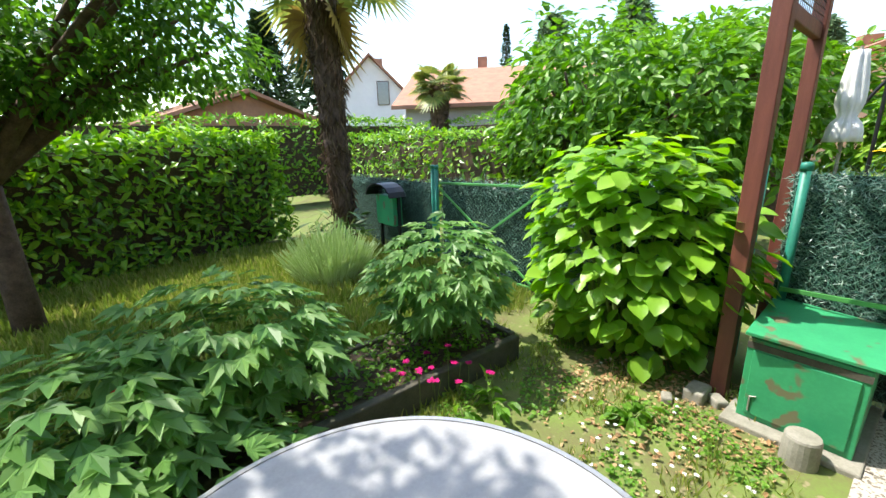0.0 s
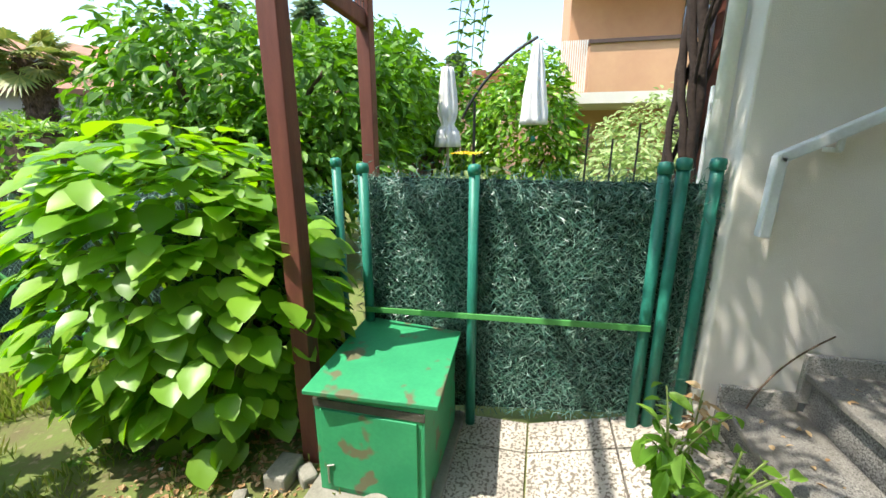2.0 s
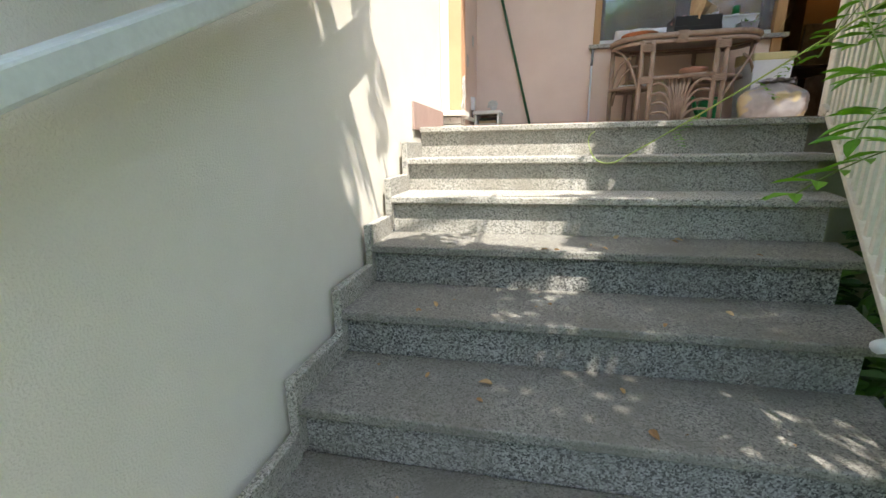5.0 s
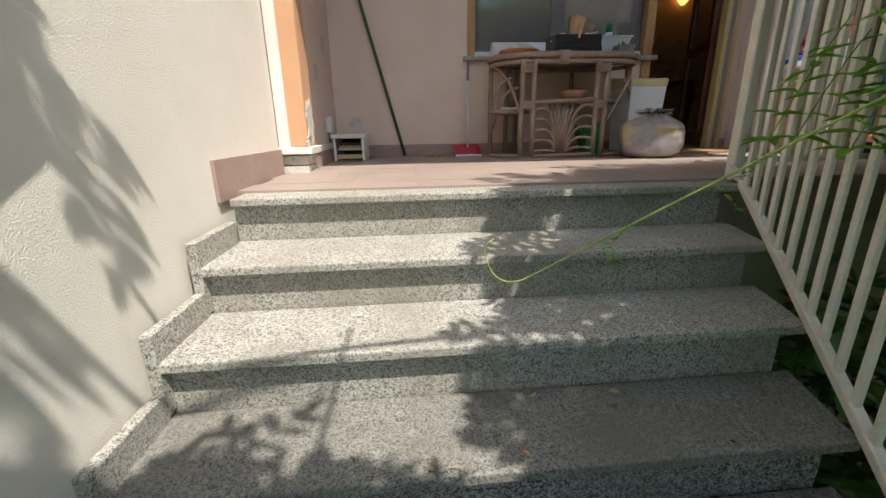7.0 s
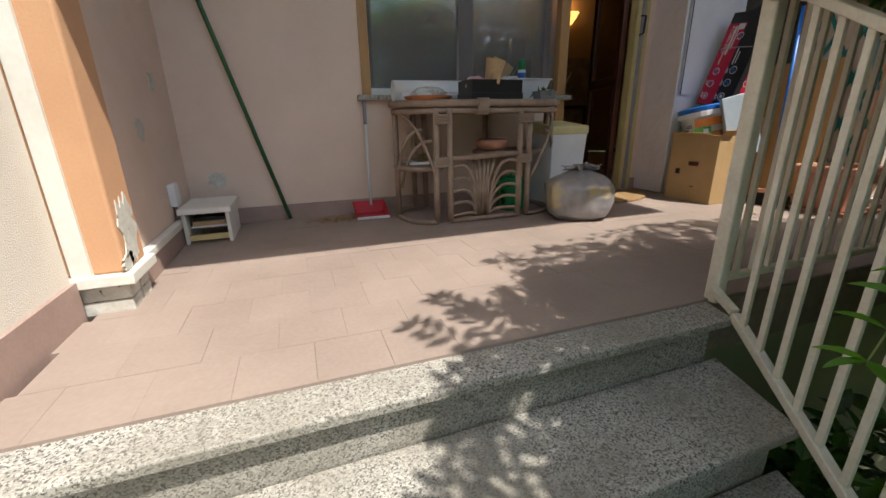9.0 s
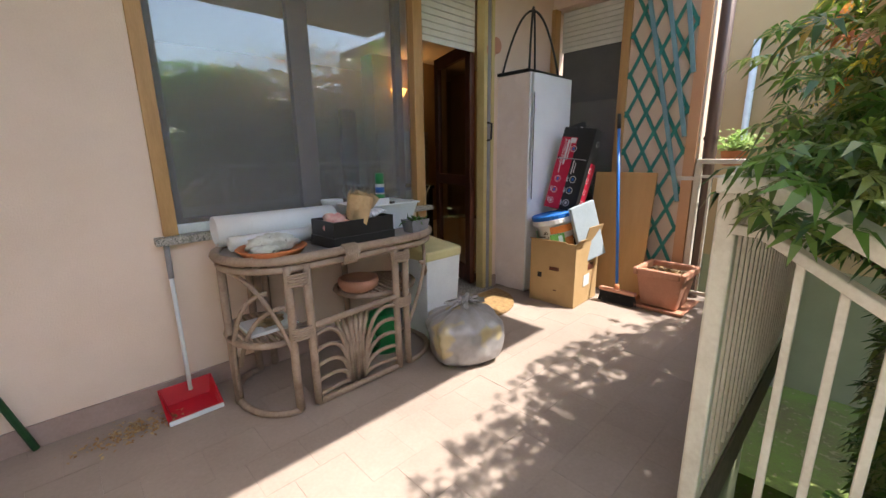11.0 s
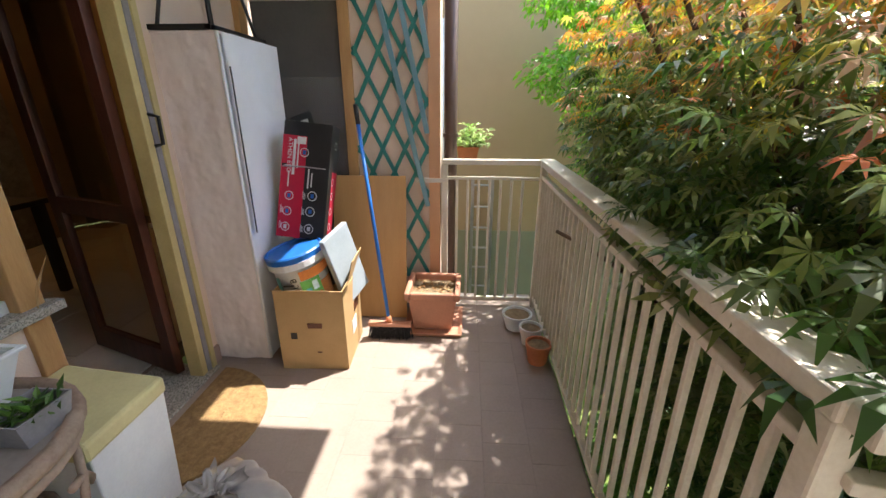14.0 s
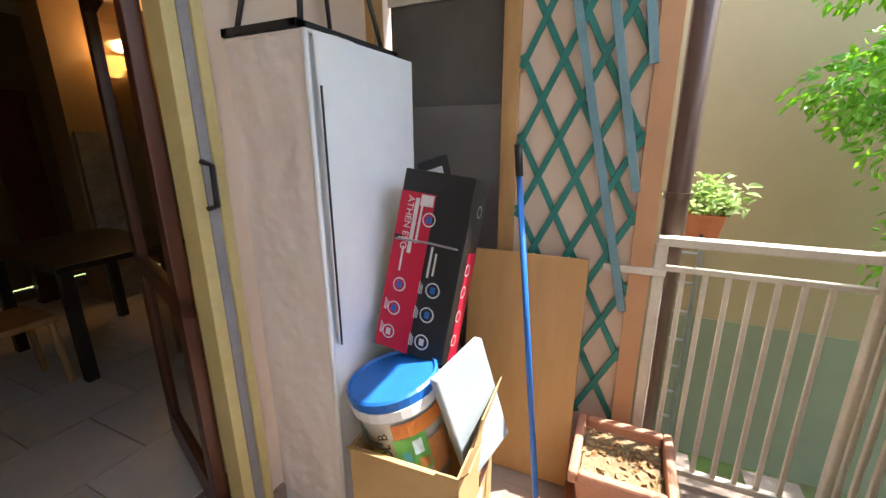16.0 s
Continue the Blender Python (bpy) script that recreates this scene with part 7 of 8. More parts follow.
part("splash", lathe_m([(.1595, .318), (.1605, .352), (.1595, .354)], mb), M_PAPER, bk, "white paint drips under the lid")


def strip(a0, a1, z0, z1, r0, m):
    q = Mesh()
    n = 8
    v = [m @ Vector(((r0 + .02 * z) * math.cos(a), (r0 + .02 * z) * math.sin(a), z)) for z in (z0, z1) for a in np.linspace(a0, a1, n + 1)]
    return q.add(v, [(i, i + 1, n + 2 + i, n + 1 + i) for i in range(n)])


for a0, a1, z0, z1, c in ((.15, 1.5, .245, .30, (.72, .24, .06)), (.08, .85, .10, .24, (.13, .45, .12)), (.85, 1.5, .06, .20, (.50, .22, .08)), (-.62, -.12, .12, .20, (.72, .68, .06)), (.22, .42, .14, .19, (.1, .5, .6)), (.5, .72, .17, .225, (.55, .75, .85)), (.55, .8, .11, .15, (.35, .16, .05)), (-.95, -.66, .20, .28, (.2, .45, .4)), (-.6, -.15, .225, .235, (.04, .04, .04)), (-.6, -.2, .135, .142, (.05, .05, .05)), (-.6, -.15, .155, .162, (.05, .05, .05)), (-.6, -.25, .175, .182, (.05, .05, .05))):
    part("label_patch", strip(a0, a1, z0, z1, .133 + .035 * (z0 + z1) / 2 + (.004 if z1 < .2 else .0025) + (.0012 if z1 - z0 < .06 else 0), mb), mat("label_ink", c, None, 20, .45, 0), bk)
# plain flat panel standing in the carton, its use unknown
pn = Mesh()
mp_ = pose(-.19, -5.20, 2.63, -8, -14, 163)
pn.box((0, 0, -.44), (.24, .035, 0), mp_)
solo("loose_panel", pn, mat("blue_grey_enamel", (0.36, 0.41, 0.46), (0.30, 0.35, 0.40), 4, 0.4, 0.05), "white panel with grey edge leaning in the carton", "panel", bevel=.006)
solo("black_bag", lumpy((-.50, -5.38, TERR + .5), (.14, .14, .24), 31, amp=.35), M_BLACK, "black plastic bag stuffed behind the bucket", "bag", smooth=True)
hv = thing("appliance_box", (-.42, -5.38, 2.6), "red and black printed appliance carton leaning on the wardrobe", "box")
mh_ = pose(-.345, -5.395, 2.60, -6, -14, 0)
ms = Mesh()
ms.box((-.13, -.14, 0), (0, .14, .66), mh_)
part("body", ms, M_BLACK, hv, bevel=.003)
ms = Mesh()
ms.box((.0005, -.1395, .0), (.002, .0, .58), mh_)
part("red_panel", ms, M_RED, hv)
ms = Mesh()
ms.box((-.13, .1405, .0), (-.05, .142, .4), mh_)
part("red_panel", ms, M_RED, hv)


def disc(y, z, r_, face="x"):
    n = 18
    q = Mesh()
    if face == "x":
        ring = [mh_ @ Vector((h_, y + rr * math.cos(a), z + rr * math.sin(a))) for rr, h_ in ((r_, .0032), (r_ * .82, .0034)) for a in np.linspace(0, 2 * math.pi, n, endpoint=False)]
    else:
        ring = [mh_ @ Vector((y + rr * math.cos(a), .1432, z + rr * math.sin(a))) for rr in (r_, r_ * .8) for a in np.linspace(0, 2 * math.pi, n, endpoint=False)]
    return q.add(ring, [(i, (i + 1) % n, n + (i + 1) % n, n + i) for i in range(n)])


for y, z, r_ in ((-.09, .06, .026), (-.085, .15, .026), (-.08, .24, .026), (.05, .06, .028), (.05, .16, .028), (.055, .25, .028), (-.01, .49, .026)):
    part("ring", disc(y, z, r_), M_PRINTW, hv)
    q = Mesh()
    q.box((.003, y - .009, z - .012), (.0045, y + .009, z + .012), mh_)
    part("pictogram", q, M_PRINTW if z < .1 else M_BLUE, hv)
for x, z in ((-.065, .08), (-.065, .17), (-.065, .26), (-.065, .34), (-.07, .55)):
    part("ring", disc(x, z, .022, "y"), M_PRINTW, hv)
for y0, y1, z0, z1 in ((-.075, -.06, .36, .56), (-.05, -.042, .40, .54), (-.095, -.088, .29, .38), (.02, .028, .29, .40), (-.12, .12, .408, .412), (.04, .047, .30, .38)):
    q = Mesh()
    q.box((.003, y0, z0), (.0045, y1, z1), mh_)
    part("print_bar", q, M_PRINTW, hv)
for k, (y, z) in enumerate(((.0, .06), (.0, .16), (.0, .25), (-.125, .07), (-.125, .16))):
    for n_ in range(3):
        q = Mesh()
        q.box((.003, y + .006 * n_, z - .022), (.0045, y + .006 * n_ + .0025, z + .022 - .006 * n_), mh_)
        part("print_bar", q, M_PRINTW, hv)
q = Mesh()
q.tube([mh_ @ Vector((.004, -.13, .402)), mh_ @ Vector((.004, .0, .410)), mh_ @ Vector((.004, .11, .410))], .004, 6)
part("pictured_handle", q, M_GREYSTRIP, hv, "printed grey appliance picture")
q = Mesh()
q.box((.0025, -.135, .398), (.0042, -.105, .420), mh_)
part("pictured_head", q, M_BLACK, hv)
q = Mesh()
q.box((.003, -.055, .535), (.0045, -.005, .575), mh_)
part("logo_patch", q, M_PRINTW, hv)
q = Mesh()
q.box((-.13, .14, .60), (-.126, .27, .70), mh_ @ pose(0, 0, 0, 25, 0, 0))
part("flap", q, M_BLACK, hv)
q = Mesh()
q.box((-.1255, .16, .62), (-.124, .24, .66), mh_ @ pose(0, 0, 0, 25, 0, 0))
part("sticker", q, M_PRINTW, hv)
# text on the carton front
tx = bpy.data.curves.new("lettering", "FONT")
tx.body = "ATHEN EVO"
tx.size = .036
tx.extrude = .0004
tx.align_x = "LEFT"
to = new("lettering", tx)
to.data.materials.append(M_PRINTW)
to.parent = hv
to.matrix_parent_inverse = Matrix.Translation(hv.location).inverted()
to.matrix_basis = mh_ @ Matrix(((0, 0, 1, .0045), (0, 1, 0, -.105), (-1, 0, 0, .565), (0, 0, 0, 1)))
tagged(to, "white lettering")
tx = bpy.data.curves.new("lettering", "FONT")
tx.body = "IDROL B"
tx.size = .048
tx.extrude = .0004
to = new("lettering", tx)
to.data.materials.append(M_BLACK)
to.parent = bk
to.matrix_parent_inverse = Matrix.Translation(bk.location).inverted()
to.matrix_basis = mb @ Matrix.Rotation(.0, 4, "Z") @ Matrix(((0, 0, 1, .1475), (0, -1, 0, 0), (1, 0, 0, .09), (0, 0, 0, 1)))
tagged(to, "black lettering")

# ---- board, broom, trellis ----
bo = Mesh()
bo.box((-.009, -.25, 0), (.009, .25, 1.0), pose(-.72, -5.09, TERR + .004, 0, -8, 0))
solo("laminate_board", bo, M_LAMINATE, "beech laminate board leaning on the end wall", "board", bevel=.002)
br = thing("broom", (-.5, -4.93, TERR), "black broom with a long bright blue handle", "broom")
ms = Mesh()
rod(ms, [(-.655, -5.09, 3.25), (-.46, -4.92, 2.03)], .0115, 10)
part("handle", ms, M_BLUE, br, smooth=True)
ms = Mesh()
rod(ms, [(-.667, -5.10, 3.33), (-.65, -5.085, 3.22)], .014, 10)
part("grip", ms, M_BLACK, br, smooth=True)
ms = Mesh()
rod(ms, [(-.462, -4.922, 2.04), (-.452, -4.913, 1.99)], .018, 10)
part("socket", ms, M_TERRAW, br, smooth=True)
ms = Mesh()
ms.box((-.48, -5.05, 1.975), (-.43, -4.77, 2.0))
part("head", ms, M_TERRA, br, bevel=.006)
ms = Mesh()
rb = np.random.default_rng(77)
for i in range(420):
    x, y = rb.uniform(-.475, -.435), rb.uniform(-5.045, -4.775)
    ms.tube([(x, y, 1.978), (x + rb.normal(0, .012), y + rb.normal(0, .012), TERR + .002)], .0022, 3, False)
part("bristles", ms, M_BLACK, br, kind="stuff")

trl = thing("trellis", (-.93, -4.92, 2.2), "teal wooden lattice trellis with loose grey-blue slats", "trellis")
ya, yb, za, zb = -5.165, -4.69, 2.12, 4.5


def slat(y0, z0, y1, z1, x, wdt, th, material, name="slat"):
    d = Vector((0, y1 - y0, z1 - z0))
    ln = d.length
    d.normalize()
    s = Vector((1, 0, 0)).cross(d)
    m = Matrix((Vector((1, 0, 0)), s, d)).transposed().to_4x4()
    m.translation = (x, y0, z0)
    ms = Mesh()
    ms.box((-th / 2, -wdt / 2, 0), (th / 2, wdt / 2, ln), m)
    part(name, ms, material, trl, bevel=.002)


for s in (1, -1):
    for i in range(-7, 16):
        z0 = za + i * .30
        # a slat crosses the panel's width while it rises about one metre
        p = [(ya, z0), (yb, z0 + .95)] if s > 0 else [(yb, z0), (ya, z0 + .95)]
        (y0, a), (y1, b) = p
        t0 = max(0, (za - a) / (b - a))
        t1 = min(1, (zb - a) / (b - a))
        if t1 - t0 < .08:
            continue
        slat(y0 + (y1 - y0) * t0, a + (b - a) * t0, y0 + (y1 - y0) * t1, a + (b - a) * t1, -.937 + (.007 if s > 0 else 0), .026, .007, M_TEALLAT)
for i, (yt, zt_, yb_, zb_) in enumerate(((-5.12, 4.5, -4.70, 2.66), (-4.98, 4.5, -4.70, 3.15), (-4.84, 4.5, -4.69, 3.6))):
    slat(yb_, zb_, yt, zt_, -.918, .032, .012, M_BLUELAT, "loose_slat")

# ---- pots ----
pp = thing("square_planter", (-.66, -4.64, TERR), "square terracotta-coloured plastic planter with dry soil on a saucer", "planter")
ms = Mesh()
ms.add(*taper(-.66, -4.64, TERR, TERR + .03, .18, .18, .20, .20, .012))
part("saucer", ms, M_TERRA, pp, bevel=.01)
ms = Mesh()
ms.add(*taper(-.66, -4.64, TERR + .02, TERR + .27, .12, .125, .155, .16, .014))
part("pot", ms, M_TERRA, pp, bevel=.012)
ms = Mesh()
for a, b in (((-.84, -4.82, 0), (-.48, -4.785, .055)), ((-.84, -4.495, 0), (-.48, -4.46, .055)), ((-.84, -4.785, 0), (-.805, -4.495, .055)), ((-.515, -4.785, 0), (-.48, -4.495, .055))):
    ms.box((a[0], a[1], TERR + .255 + a[2]), (b[0], b[1], TERR + .255 + b[2]))
part("rim", ms, M_TERRA, pp, bevel=.012)
ms = Mesh()
ms.box((-.80, -4.78, TERR + .20), (-.52, -4.50, TERR + .262))
part("soil", ms, M_MULCH, pp)
q = scatter(leaf_oval(.5, .1, .2), [(-.66 + r9.uniform(-.13, .13), -4.64 + r9.uniform(-.13, .13), TERR + .268) for _ in range(110)], np.tile((0, 0, 1.), (110, 1)), .03, r9, None, .4)
part("bark_chips", q, M_DRY, pp, kind="stuff")


def round_pot(x, y, r_, h_, material, label):
    t = thing("flower_pot", (x, y, TERR), label, "pot", "small pots by the railing")
    ms = Mesh()
    ms.lathe((x, y, TERR), [(r_ * .72, 0), (r_ * .95, h_ * .8), (r_, h_ * .82), (r_ * 1.03, h_), (r_ * .9, h_), (r_ * .85, h_ * .82), (0, h_ * .8)], 24)
    part("pot", ms, material, t, smooth=False)
    ms = Mesh()
    ms.lathe((x, y, TERR + h_ * .78), [(r_ * .84, 0), (r_ * .84, .012), (0, .016)], 20)
    part("soil", ms, M_MULCH, t)


round_pot(-.64, -4.07, .10, .11, M_WHITEPL, "low white bowl pot with dry soil")
round_pot(-.45, -4.005, .072, .12, M_WHITEPL, "small white pot with dry soil")
round_pot(-.25, -3.99, .075, .13, M_TERRAW, "small terracotta pot with dry soil")

# ---- stool, dustpan, pole, sockets ----
so = thing("step_stool", (3.25, -5.61, TERR), "white step stool with worn grey top", "stool")
ms = Mesh()
ms.box((3.11, -5.80, 2.055), (3.375, -5.43, 2.088))
part("top", ms, M_WHITE, so, bevel=.008)
for x0, y0, x1, y1 in ((3.125, -5.79, 3.145, -5.445), (3.34, -5.79, 3.36, -5.445)):
    ms = Mesh()
    ms.box((x0, y0, TERR), (x1, y1, 2.055))
    part("side", ms, M_WHITE, so, bevel=.004)
ms = Mesh()
ms.box((3.145, -5.47, 1.905), (3.34, -5.45, 1.935))
part("crossbar", ms, M_YSTRIP, so)
# added dark board gives the stool's cavity its shade
ms = Mesh()
ms.box((3.147, -5.785, 1.90), (3.338, -5.77, 2.05))
part("back", ms, M_MOSSY, so, "added back board, dark for the shaded cavity")
ms = Mesh()
ms.box((3.148, -5.765, 1.965), (3.337, -5.50, 1.975))
part("shelf", ms, M_WHITE, so)
for k, (mm, z0, z1) in enumerate(((M_NEWS, 1.976, 2.0), (M_BLACK, 2.001, 2.022))):
    ms = Mesh()
    ms.box((3.16, -5.74, z0), (3.325, -5.50 - .01 * k, z1))
    solo("book", ms, mm, ("worn buff paperback on the stool's shelf", "dark-covered book on the stool's shelf")[k], "book", bevel=.002)
dpn = thing("dustpan", (2.28, -5.74, TERR), "red long-handled dustpan leaning on the wall", "dustpan")
ms = Mesh()
q, f = taper(2.285, -5.745, 0, .09, .095, .08, .115, .10, .005)
ms.add([(x, y, TERR + .004 + z * (1.0 if y < -5.745 else .12)) for x, y, z in q], f)
part("pan", ms, M_REDPL, dpn, bevel=.003)
ms = Mesh()
ms.box((2.175, -5.652, TERR + .003), (2.395, -5.64, TERR + .02))
part("lip", ms, M_WHITEPL, dpn)
ms = Mesh()
rod(ms, [(2.275, -5.79, TERR + .07), (2.265, -5.855, 2.52)], .0095, 9)
part("handle", ms, M_WHITEPL, dpn, smooth=True)
ms = Mesh()
rod(ms, [(2.265, -5.854, 2.50), (2.262, -5.862, 2.66)], .012, 9)
part("grip", ms, M_GREYSTRIP, dpn, smooth=True)
ms = Mesh()
rod(ms, [(2.82, -5.86, TERR + .01), (3.375, -5.875, 4.05)], .0125, 10)
solo("green_pole", ms, mat("dull_green_paint", (0.035, 0.12, 0.05), (0.025, 0.085, 0.035), 8, 0.5, 0.1), "long dark green pole leaning in the wall corner", "pole", smooth=True)
q = scatter(leaf_oval(.5, .1, .2), [(2.52 + r9.normal(0, .09), -5.72 + r9.normal(0, .04), TERR + .004 + abs(r9.normal(0, .006))) for _ in range(260)], np.tile((0, 0, 1.), (260, 1)), r9.uniform(.008, .025, 260), r9, None, .4)
solo("swept_debris", q, M_DRY, "small heap of swept dry debris", "debris", kind="stuff")
wb = thing("socket_box", (3.39, -5.5, 2.15), "pale plastic socket box with a grey conduit", "socket")
ms = Mesh()
ms.box((3.365, -5.55, 2.10), (3.40, -5.46, 2.22))
part("box", ms, M_WHITEPL, wb, bevel=.006)
ms = Mesh()
rod(ms, [(3.385, -5.5, 2.10), (3.385, -5.48, 2.03)], .008, 7)
part("conduit", ms, M_GREYSTRIP, wb)


def flake(c, u, v_, nrm, r_, seed, label, material=M_STONEW):
    """A patch of bared plaster with a ragged edge, just proud of the wall."""
    rr = random.Random(seed)
    n = 22
    c, u, v_, nrm = Vector(c), Vector(u), Vector(v_), Vector(nrm)
    o = [c + u * (r_[0] * math.cos(6.283 * i / n) * (1 + rr.uniform(-.35, .25))) + v_ * (r_[1] * math.sin(6.283 * i / n) * (1 + rr.uniform(-.35, .25))) for i in range(n)]
    ms = Mesh()
    ms.add([p + nrm * .0035 for p in o] + [p - nrm * .004 for p in o], [tuple(range(n)), *[(i, n + i, n + (i + 1) % n, (i + 1) % n) for i in range(n)]])
    solo("plaster_patch", ms, material, label, "patch", kind="structure")


flake((3.345, -4.70, 2.16), (0, 1, 0), (0, 0, 1), (-1, 0, 0), (.075, .14), 1, "ragged patch of bare plaster on the pilaster")
flake((3.345, -4.64, 2.06), (0, 1, 0), (0, 0, 1), (-1, 0, 0), (.05, .03), 2, "small bare plaster chip at the pilaster foot")
flake((3.23, WY + .001, 2.18), (1, 0, 0), (0, 0, 1), (0, 1, 0), (.055, .05), 3, "chipped plaster round a wall outlet")
flake((3.40, -5.6, 2.735), (0, 1, 0), (0, 0, 1), (-1, 0, 0), (.05, .05), 4, "chipped plaster round an old fitting")
flake((3.40, -5.27, 2.51), (0, 1, 0), (0, 0, 1), (-1, 0, 0), (.05, .05), 5, "filled pale patch in pink plaster", M_CONCPALE)

# doormat
ms = Mesh()
n = 24
ms.prism([(.36 + .42 * math.cos(a), -5.80 + .40 * math.sin(a)) for a in np.linspace(0, math.pi, n)], TERR + .001, TERR + .018)
solo("doormat", ms, M_COIR, "half-round worn coir doormat by the doorway", "doormat", bevel=.004)

# ---- beyond the end rail ----
ld = thing("ladder", (-3.1, -4.25, 0.4), "aluminium ladder leaning on the alley wall", "ladder")
for y in (-4.36, -4.12):
    ms = Mesh()
    ms.box((-3.12, y - .02, .3), (-3.08, y + .02, 2.5))
    part("stile", ms, M_CHROME, ld)
for i in range(8):
    ms = Mesh()
    rod(ms, [(-3.1, -4.36, .5 + i * .27), (-3.1, -4.12, .5 + i * .27)], .014, 8)
    part("rung", ms, M_CHROME, ld)
ag = Mesh()
ag.box((-3.2, -9.5, -.05), (-1.25, 1.5, .35))
solo("alley_ground", ag, M_SOIL, "raised grassy strip of the alley", "ground", kind="structure")
fpt = thing("rail_planter", (-1.25, -4.35, 2.9), "terracotta trough with yellowing plants beyond the railing", "planter")
ms = Mesh()
ms.add(*taper(-1.22, -4.43, 2.93, 3.04, .05, .06, .065, .08, .008))
part("trough", ms, M_TERRAW, fpt, bevel=.006)
ms = Mesh()
rod(ms, [(-1.16, -4.43, 2.95), (-.95, -4.43, 2.95)], .008, 6)
part("bracket", ms, M_BLACK, fpt)
q = scatter(leaf_oval(.5, .1, .2), [(-1.22 + r9.normal(0, .05), -4.41 + r9.normal(0, .06), 3.05 + abs(r9.normal(0, .06))) for _ in range(320)], np.tile((0, 0, 1.), (320, 1)), r9.uniform(.03, .06, 320), r9, None, .6)
part("foliage", q, M_PALE, fpt, kind="stuff")
aw = thing("window_3", (-3.2, -6.4, 2.6), "dark window in the alley wall with a pale pipe", "window", kind="structure")
ms = Mesh()
ms.box((-3.22, -5.9, 2.7), (-3.195, -5.2, 3.9))
part("pane", ms, M_DARKWIN, aw)
ms = Mesh()
rod(ms, [(-3.14, -4.75, .4), (-3.14, -4.75, 4.2)], .035, 10)
solo("alley_pipe", ms, M_ALU, "pale blue-grey pipe on the alley wall", "pipe", smooth=True)

# ---- room behind the door ----
dt = thing("dining_table", (-.55, -7.9, RF), "black dining table in the dim room", "table")
ms = Mesh()
ms.box((-1.0, -8.6, 2.62), (-.25, -7.6, 2.66))
part("tabletop", ms, M_BLACK, dt, bevel=.005)
for x in (-.96, -.31):
    for y in (-8.55, -7.66):
        ms = Mesh()
        ms.box((x - .03, y - .03, RF), (x + .03, y + .03, 2.62))
        part("leg", ms, M_BLACK, dt)
ch = thing("wooden_chair", (-.1, -7.9, RF), "plain brown wooden chair beside the table", "chair")
ms = Mesh()
ms.box((-.25, -8.1, 2.32), (.15, -7.7, 2.36))
part("seat", ms, M_PINEW, ch, bevel=.01)
for x, y in ((-.22, -8.06), (.12, -8.06), (-.22, -7.74), (.12, -7.74)):
    ms = Mesh()
    rod(ms, [(x * 1.1, y, RF), (x, y, 2.33)], .018, 8)
    part("leg", ms, M_PINEW, ch)
ms = Mesh()
ms.box((.12, -8.1, 2.55), (.15, -7.7, 2.72))
part("backrest", ms, M_PINEW, ch, bevel=.01)
for y in (-8.06, -7.74):
    ms = Mesh()
    rod(ms, [(.13, y, 2.34), (.135, y, 2.6)], .014, 8)
    part("spindle", ms, M_PINEW, ch)
ip = Mesh()
ip.box((-2.6, -9.3, RF), (-1.08, -9.0, 4.5))
solo("wall_chimney_breast", ip, M_INWALL, "ochre chimney breast in the room", "wall", kind="structure")
ip = Mesh()
ip.box((-2.1, -8.995, RF), (-1.1, -8.95, 3.42))
solo("stone_facing", ip, M_STONEIN, "rough grey stone facing on the chimney breast", "stone facing", kind="structure")
ip = Mesh()
ip.box((-1.06, -9.6, RF), (-.8, -9.5, 3.76))
solo("door_2", ip, M_DARKWOOD, "dark brown interior door", "door", kind="structure")
sl = thing("wall_lamp", (-1.5, -8.95, 3.95), "lit amber half-bowl wall lamp", "lamp")
ms = Mesh()
ms.lathe((-1.5, -8.93, 3.88), [(.03, 0), (.09, .08), (.13, .16), (.12, .16), (.08, .08), (0, .02)], 18)
gm = bpy.data.materials.new("amber_glow")
gm.use_nodes = True
bs = gm.node_tree.nodes["Principled BSDF"]
bs.inputs["Base Color"].default_value = (.9, .5, .15, 1)
bs.inputs["Emission Color"].default_value = (1, .45, .1, 1)
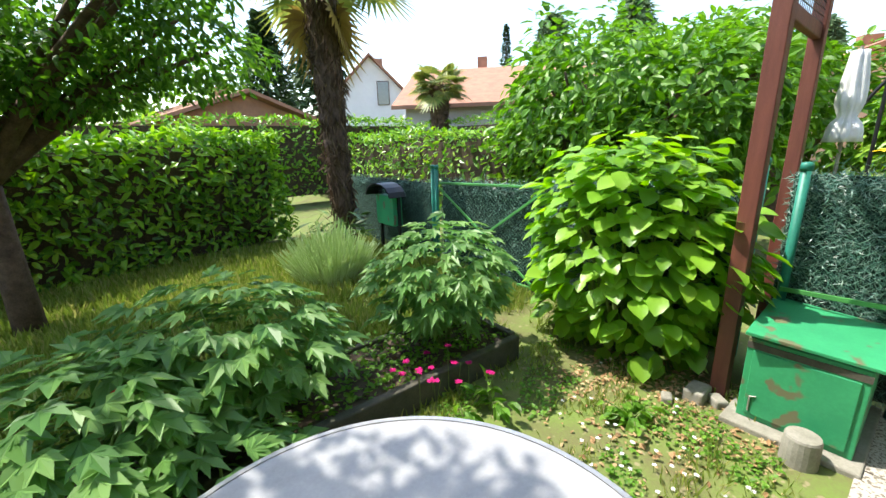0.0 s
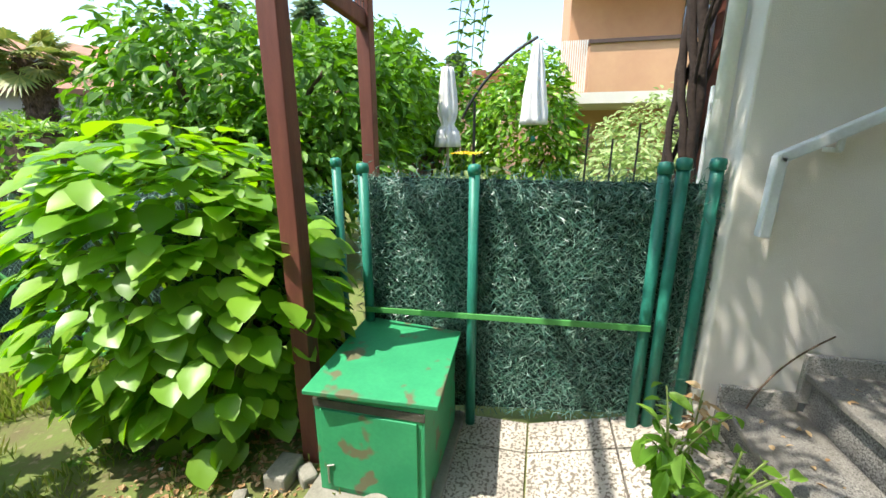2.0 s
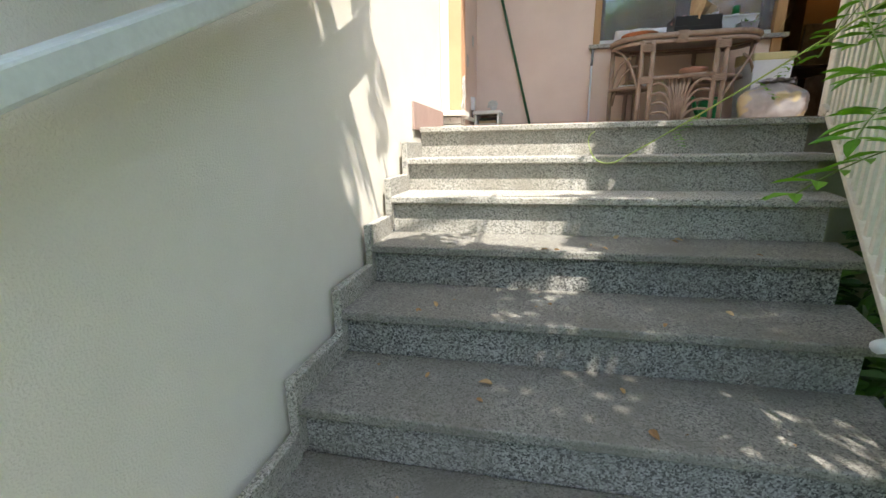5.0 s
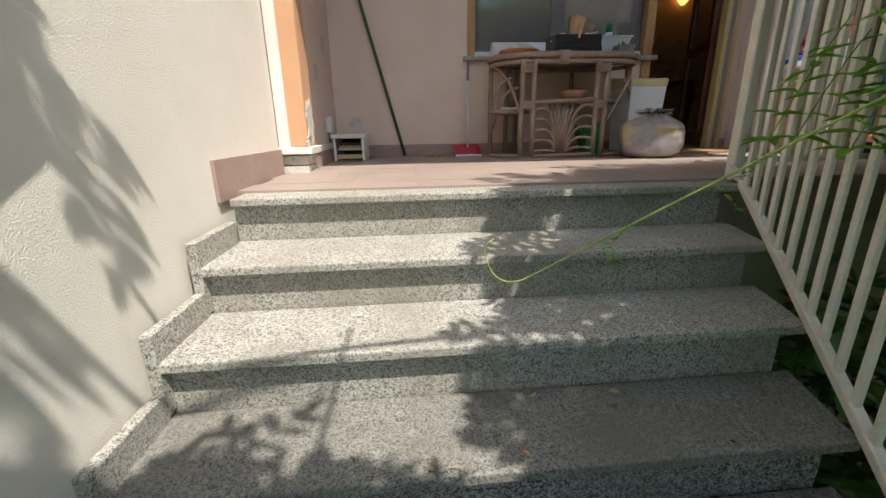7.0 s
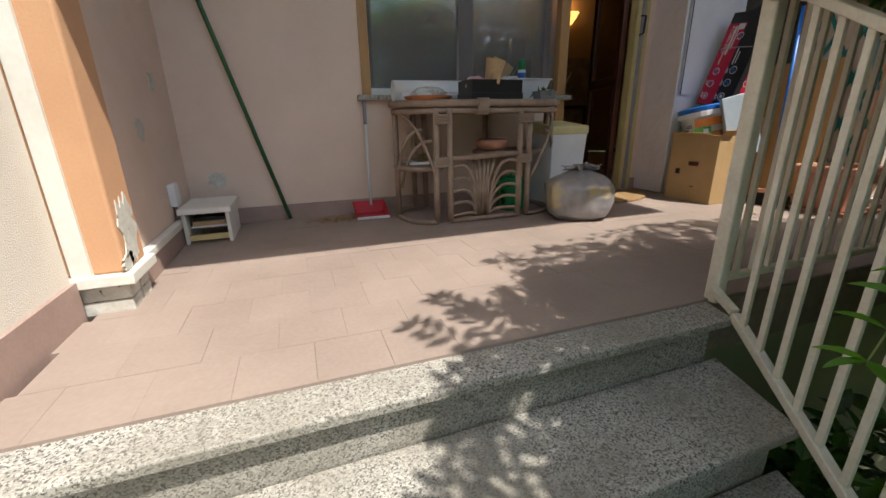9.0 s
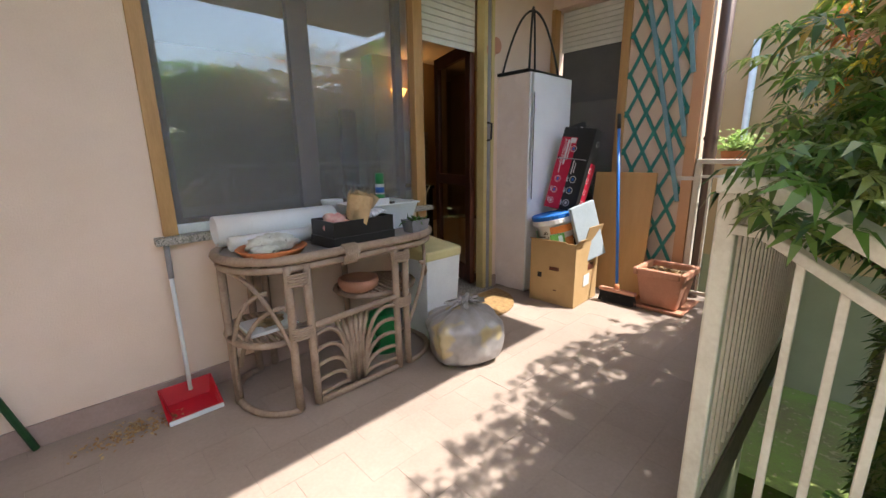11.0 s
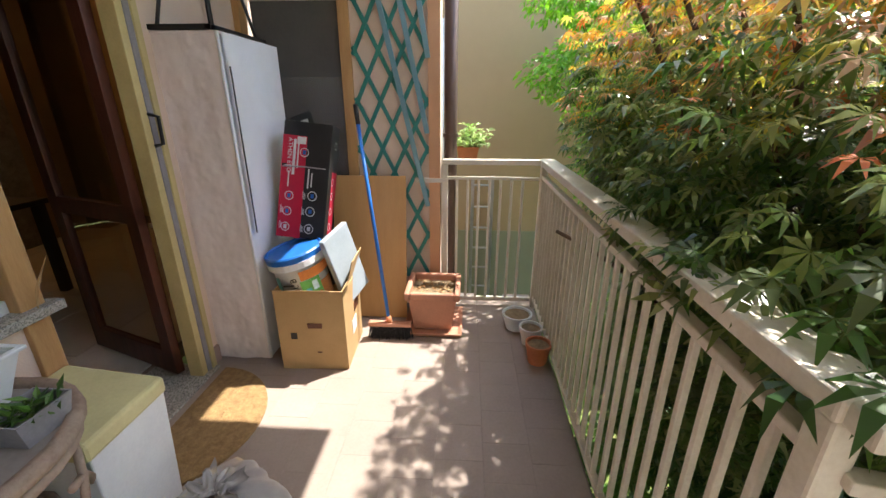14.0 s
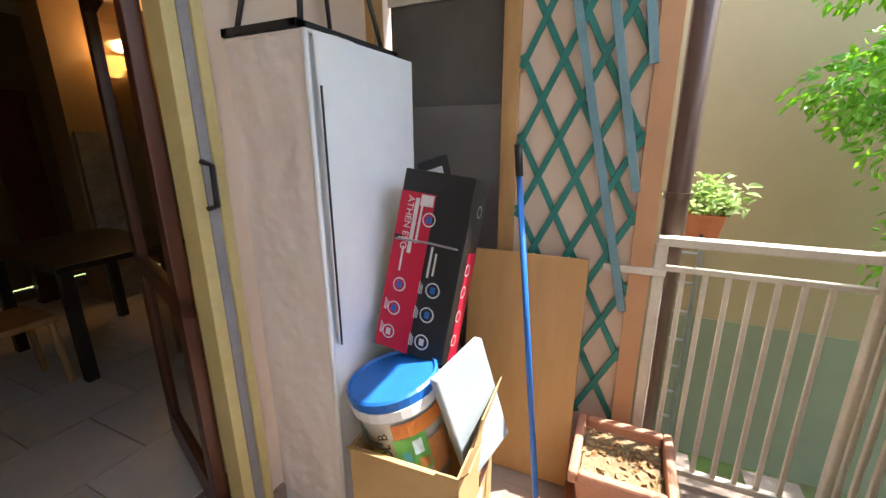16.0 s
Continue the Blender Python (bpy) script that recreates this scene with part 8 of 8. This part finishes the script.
bs.inputs["Emission Strength"].default_value = 1.0
part("shade", ms, gm, sl, smooth=True)
pl_ = bpy.data.lights.new("wall_lamp_bulb", "POINT")
pl_.energy, pl_.color, pl_.shadow_soft_size = 0.8, (1, .55, .22), .05
lo = new("wall_lamp_bulb", pl_)
lo.location = (-1.5, -8.80, 4.12)

# ---- stair litter and hanging vine ----
P_ = []
for i, (y, z) in enumerate(STEPS[:6]):
    for k in range(26 if i < 3 else 8):
        P_.append((r9.uniform(2.0, 3.4), y - r9.uniform(.02, .28), z + .004))
solo("stair_litter", scatter(leaf_oval(.5, .1, .2), P_, np.tile((0, 0, 1.), (len(P_), 1)), r9.uniform(.015, .045, len(P_)), r9, None, .35), M_DRY, "scattered dry leaves on the stair treads", "leaf litter", kind="stuff")
vn = Mesh()
rod(vn, arc((3.40, -1.42, .47), (3.44, -1.72, .86), (3.43, -1.50, .70)), .004, 6)
solo("dry_vine", vn, M_BARK, "thin dry vine leaning against the wall by the steps", "vine")
pp2 = Mesh()
rod(pp2, [(1.72, -2.62, 1.26), (1.95, -2.50, 1.26)], .018, 9)
solo("white_pipe", pp2, M_WHITEPL, "short white plastic pipe beside the stairs", "pipe", smooth=True)

# ---- tiles last ----
me_t = Mesh().box((-.1021, -.1046, -.02), (.1021, .1046, 0)).data("tile", M_TILE)
row = 0
y = -3.915
rt = random.Random(4)
while y > -5.9:
    x = 3.4625 + (0 if row % 2 else .1025)
    while x > -1.0:
        o = new("tile", me_t)
        place(o, terrace)
        o.matrix_basis = Matrix.Translation((x - .1025, max(y, -5.80) - .105, TERR + rt.uniform(-.0006, .0006)))
        x -= .205
    y -= .21
    row += 1
me_i = Mesh().box((-.247, -.247, -.012), (.247, .247, 0)).data("tile", M_FLOORIN)
room_floor = bpy.data.objects["floor_indoor"]
for i in range(8):
    for j in range(7):
        o = new("tile", me_i)
        place(o, room_floor)
        o.matrix_basis = Matrix.Translation((-2.6 + i * .5 + (.25 if j % 2 else 0), -6.5 - j * .5, RF))
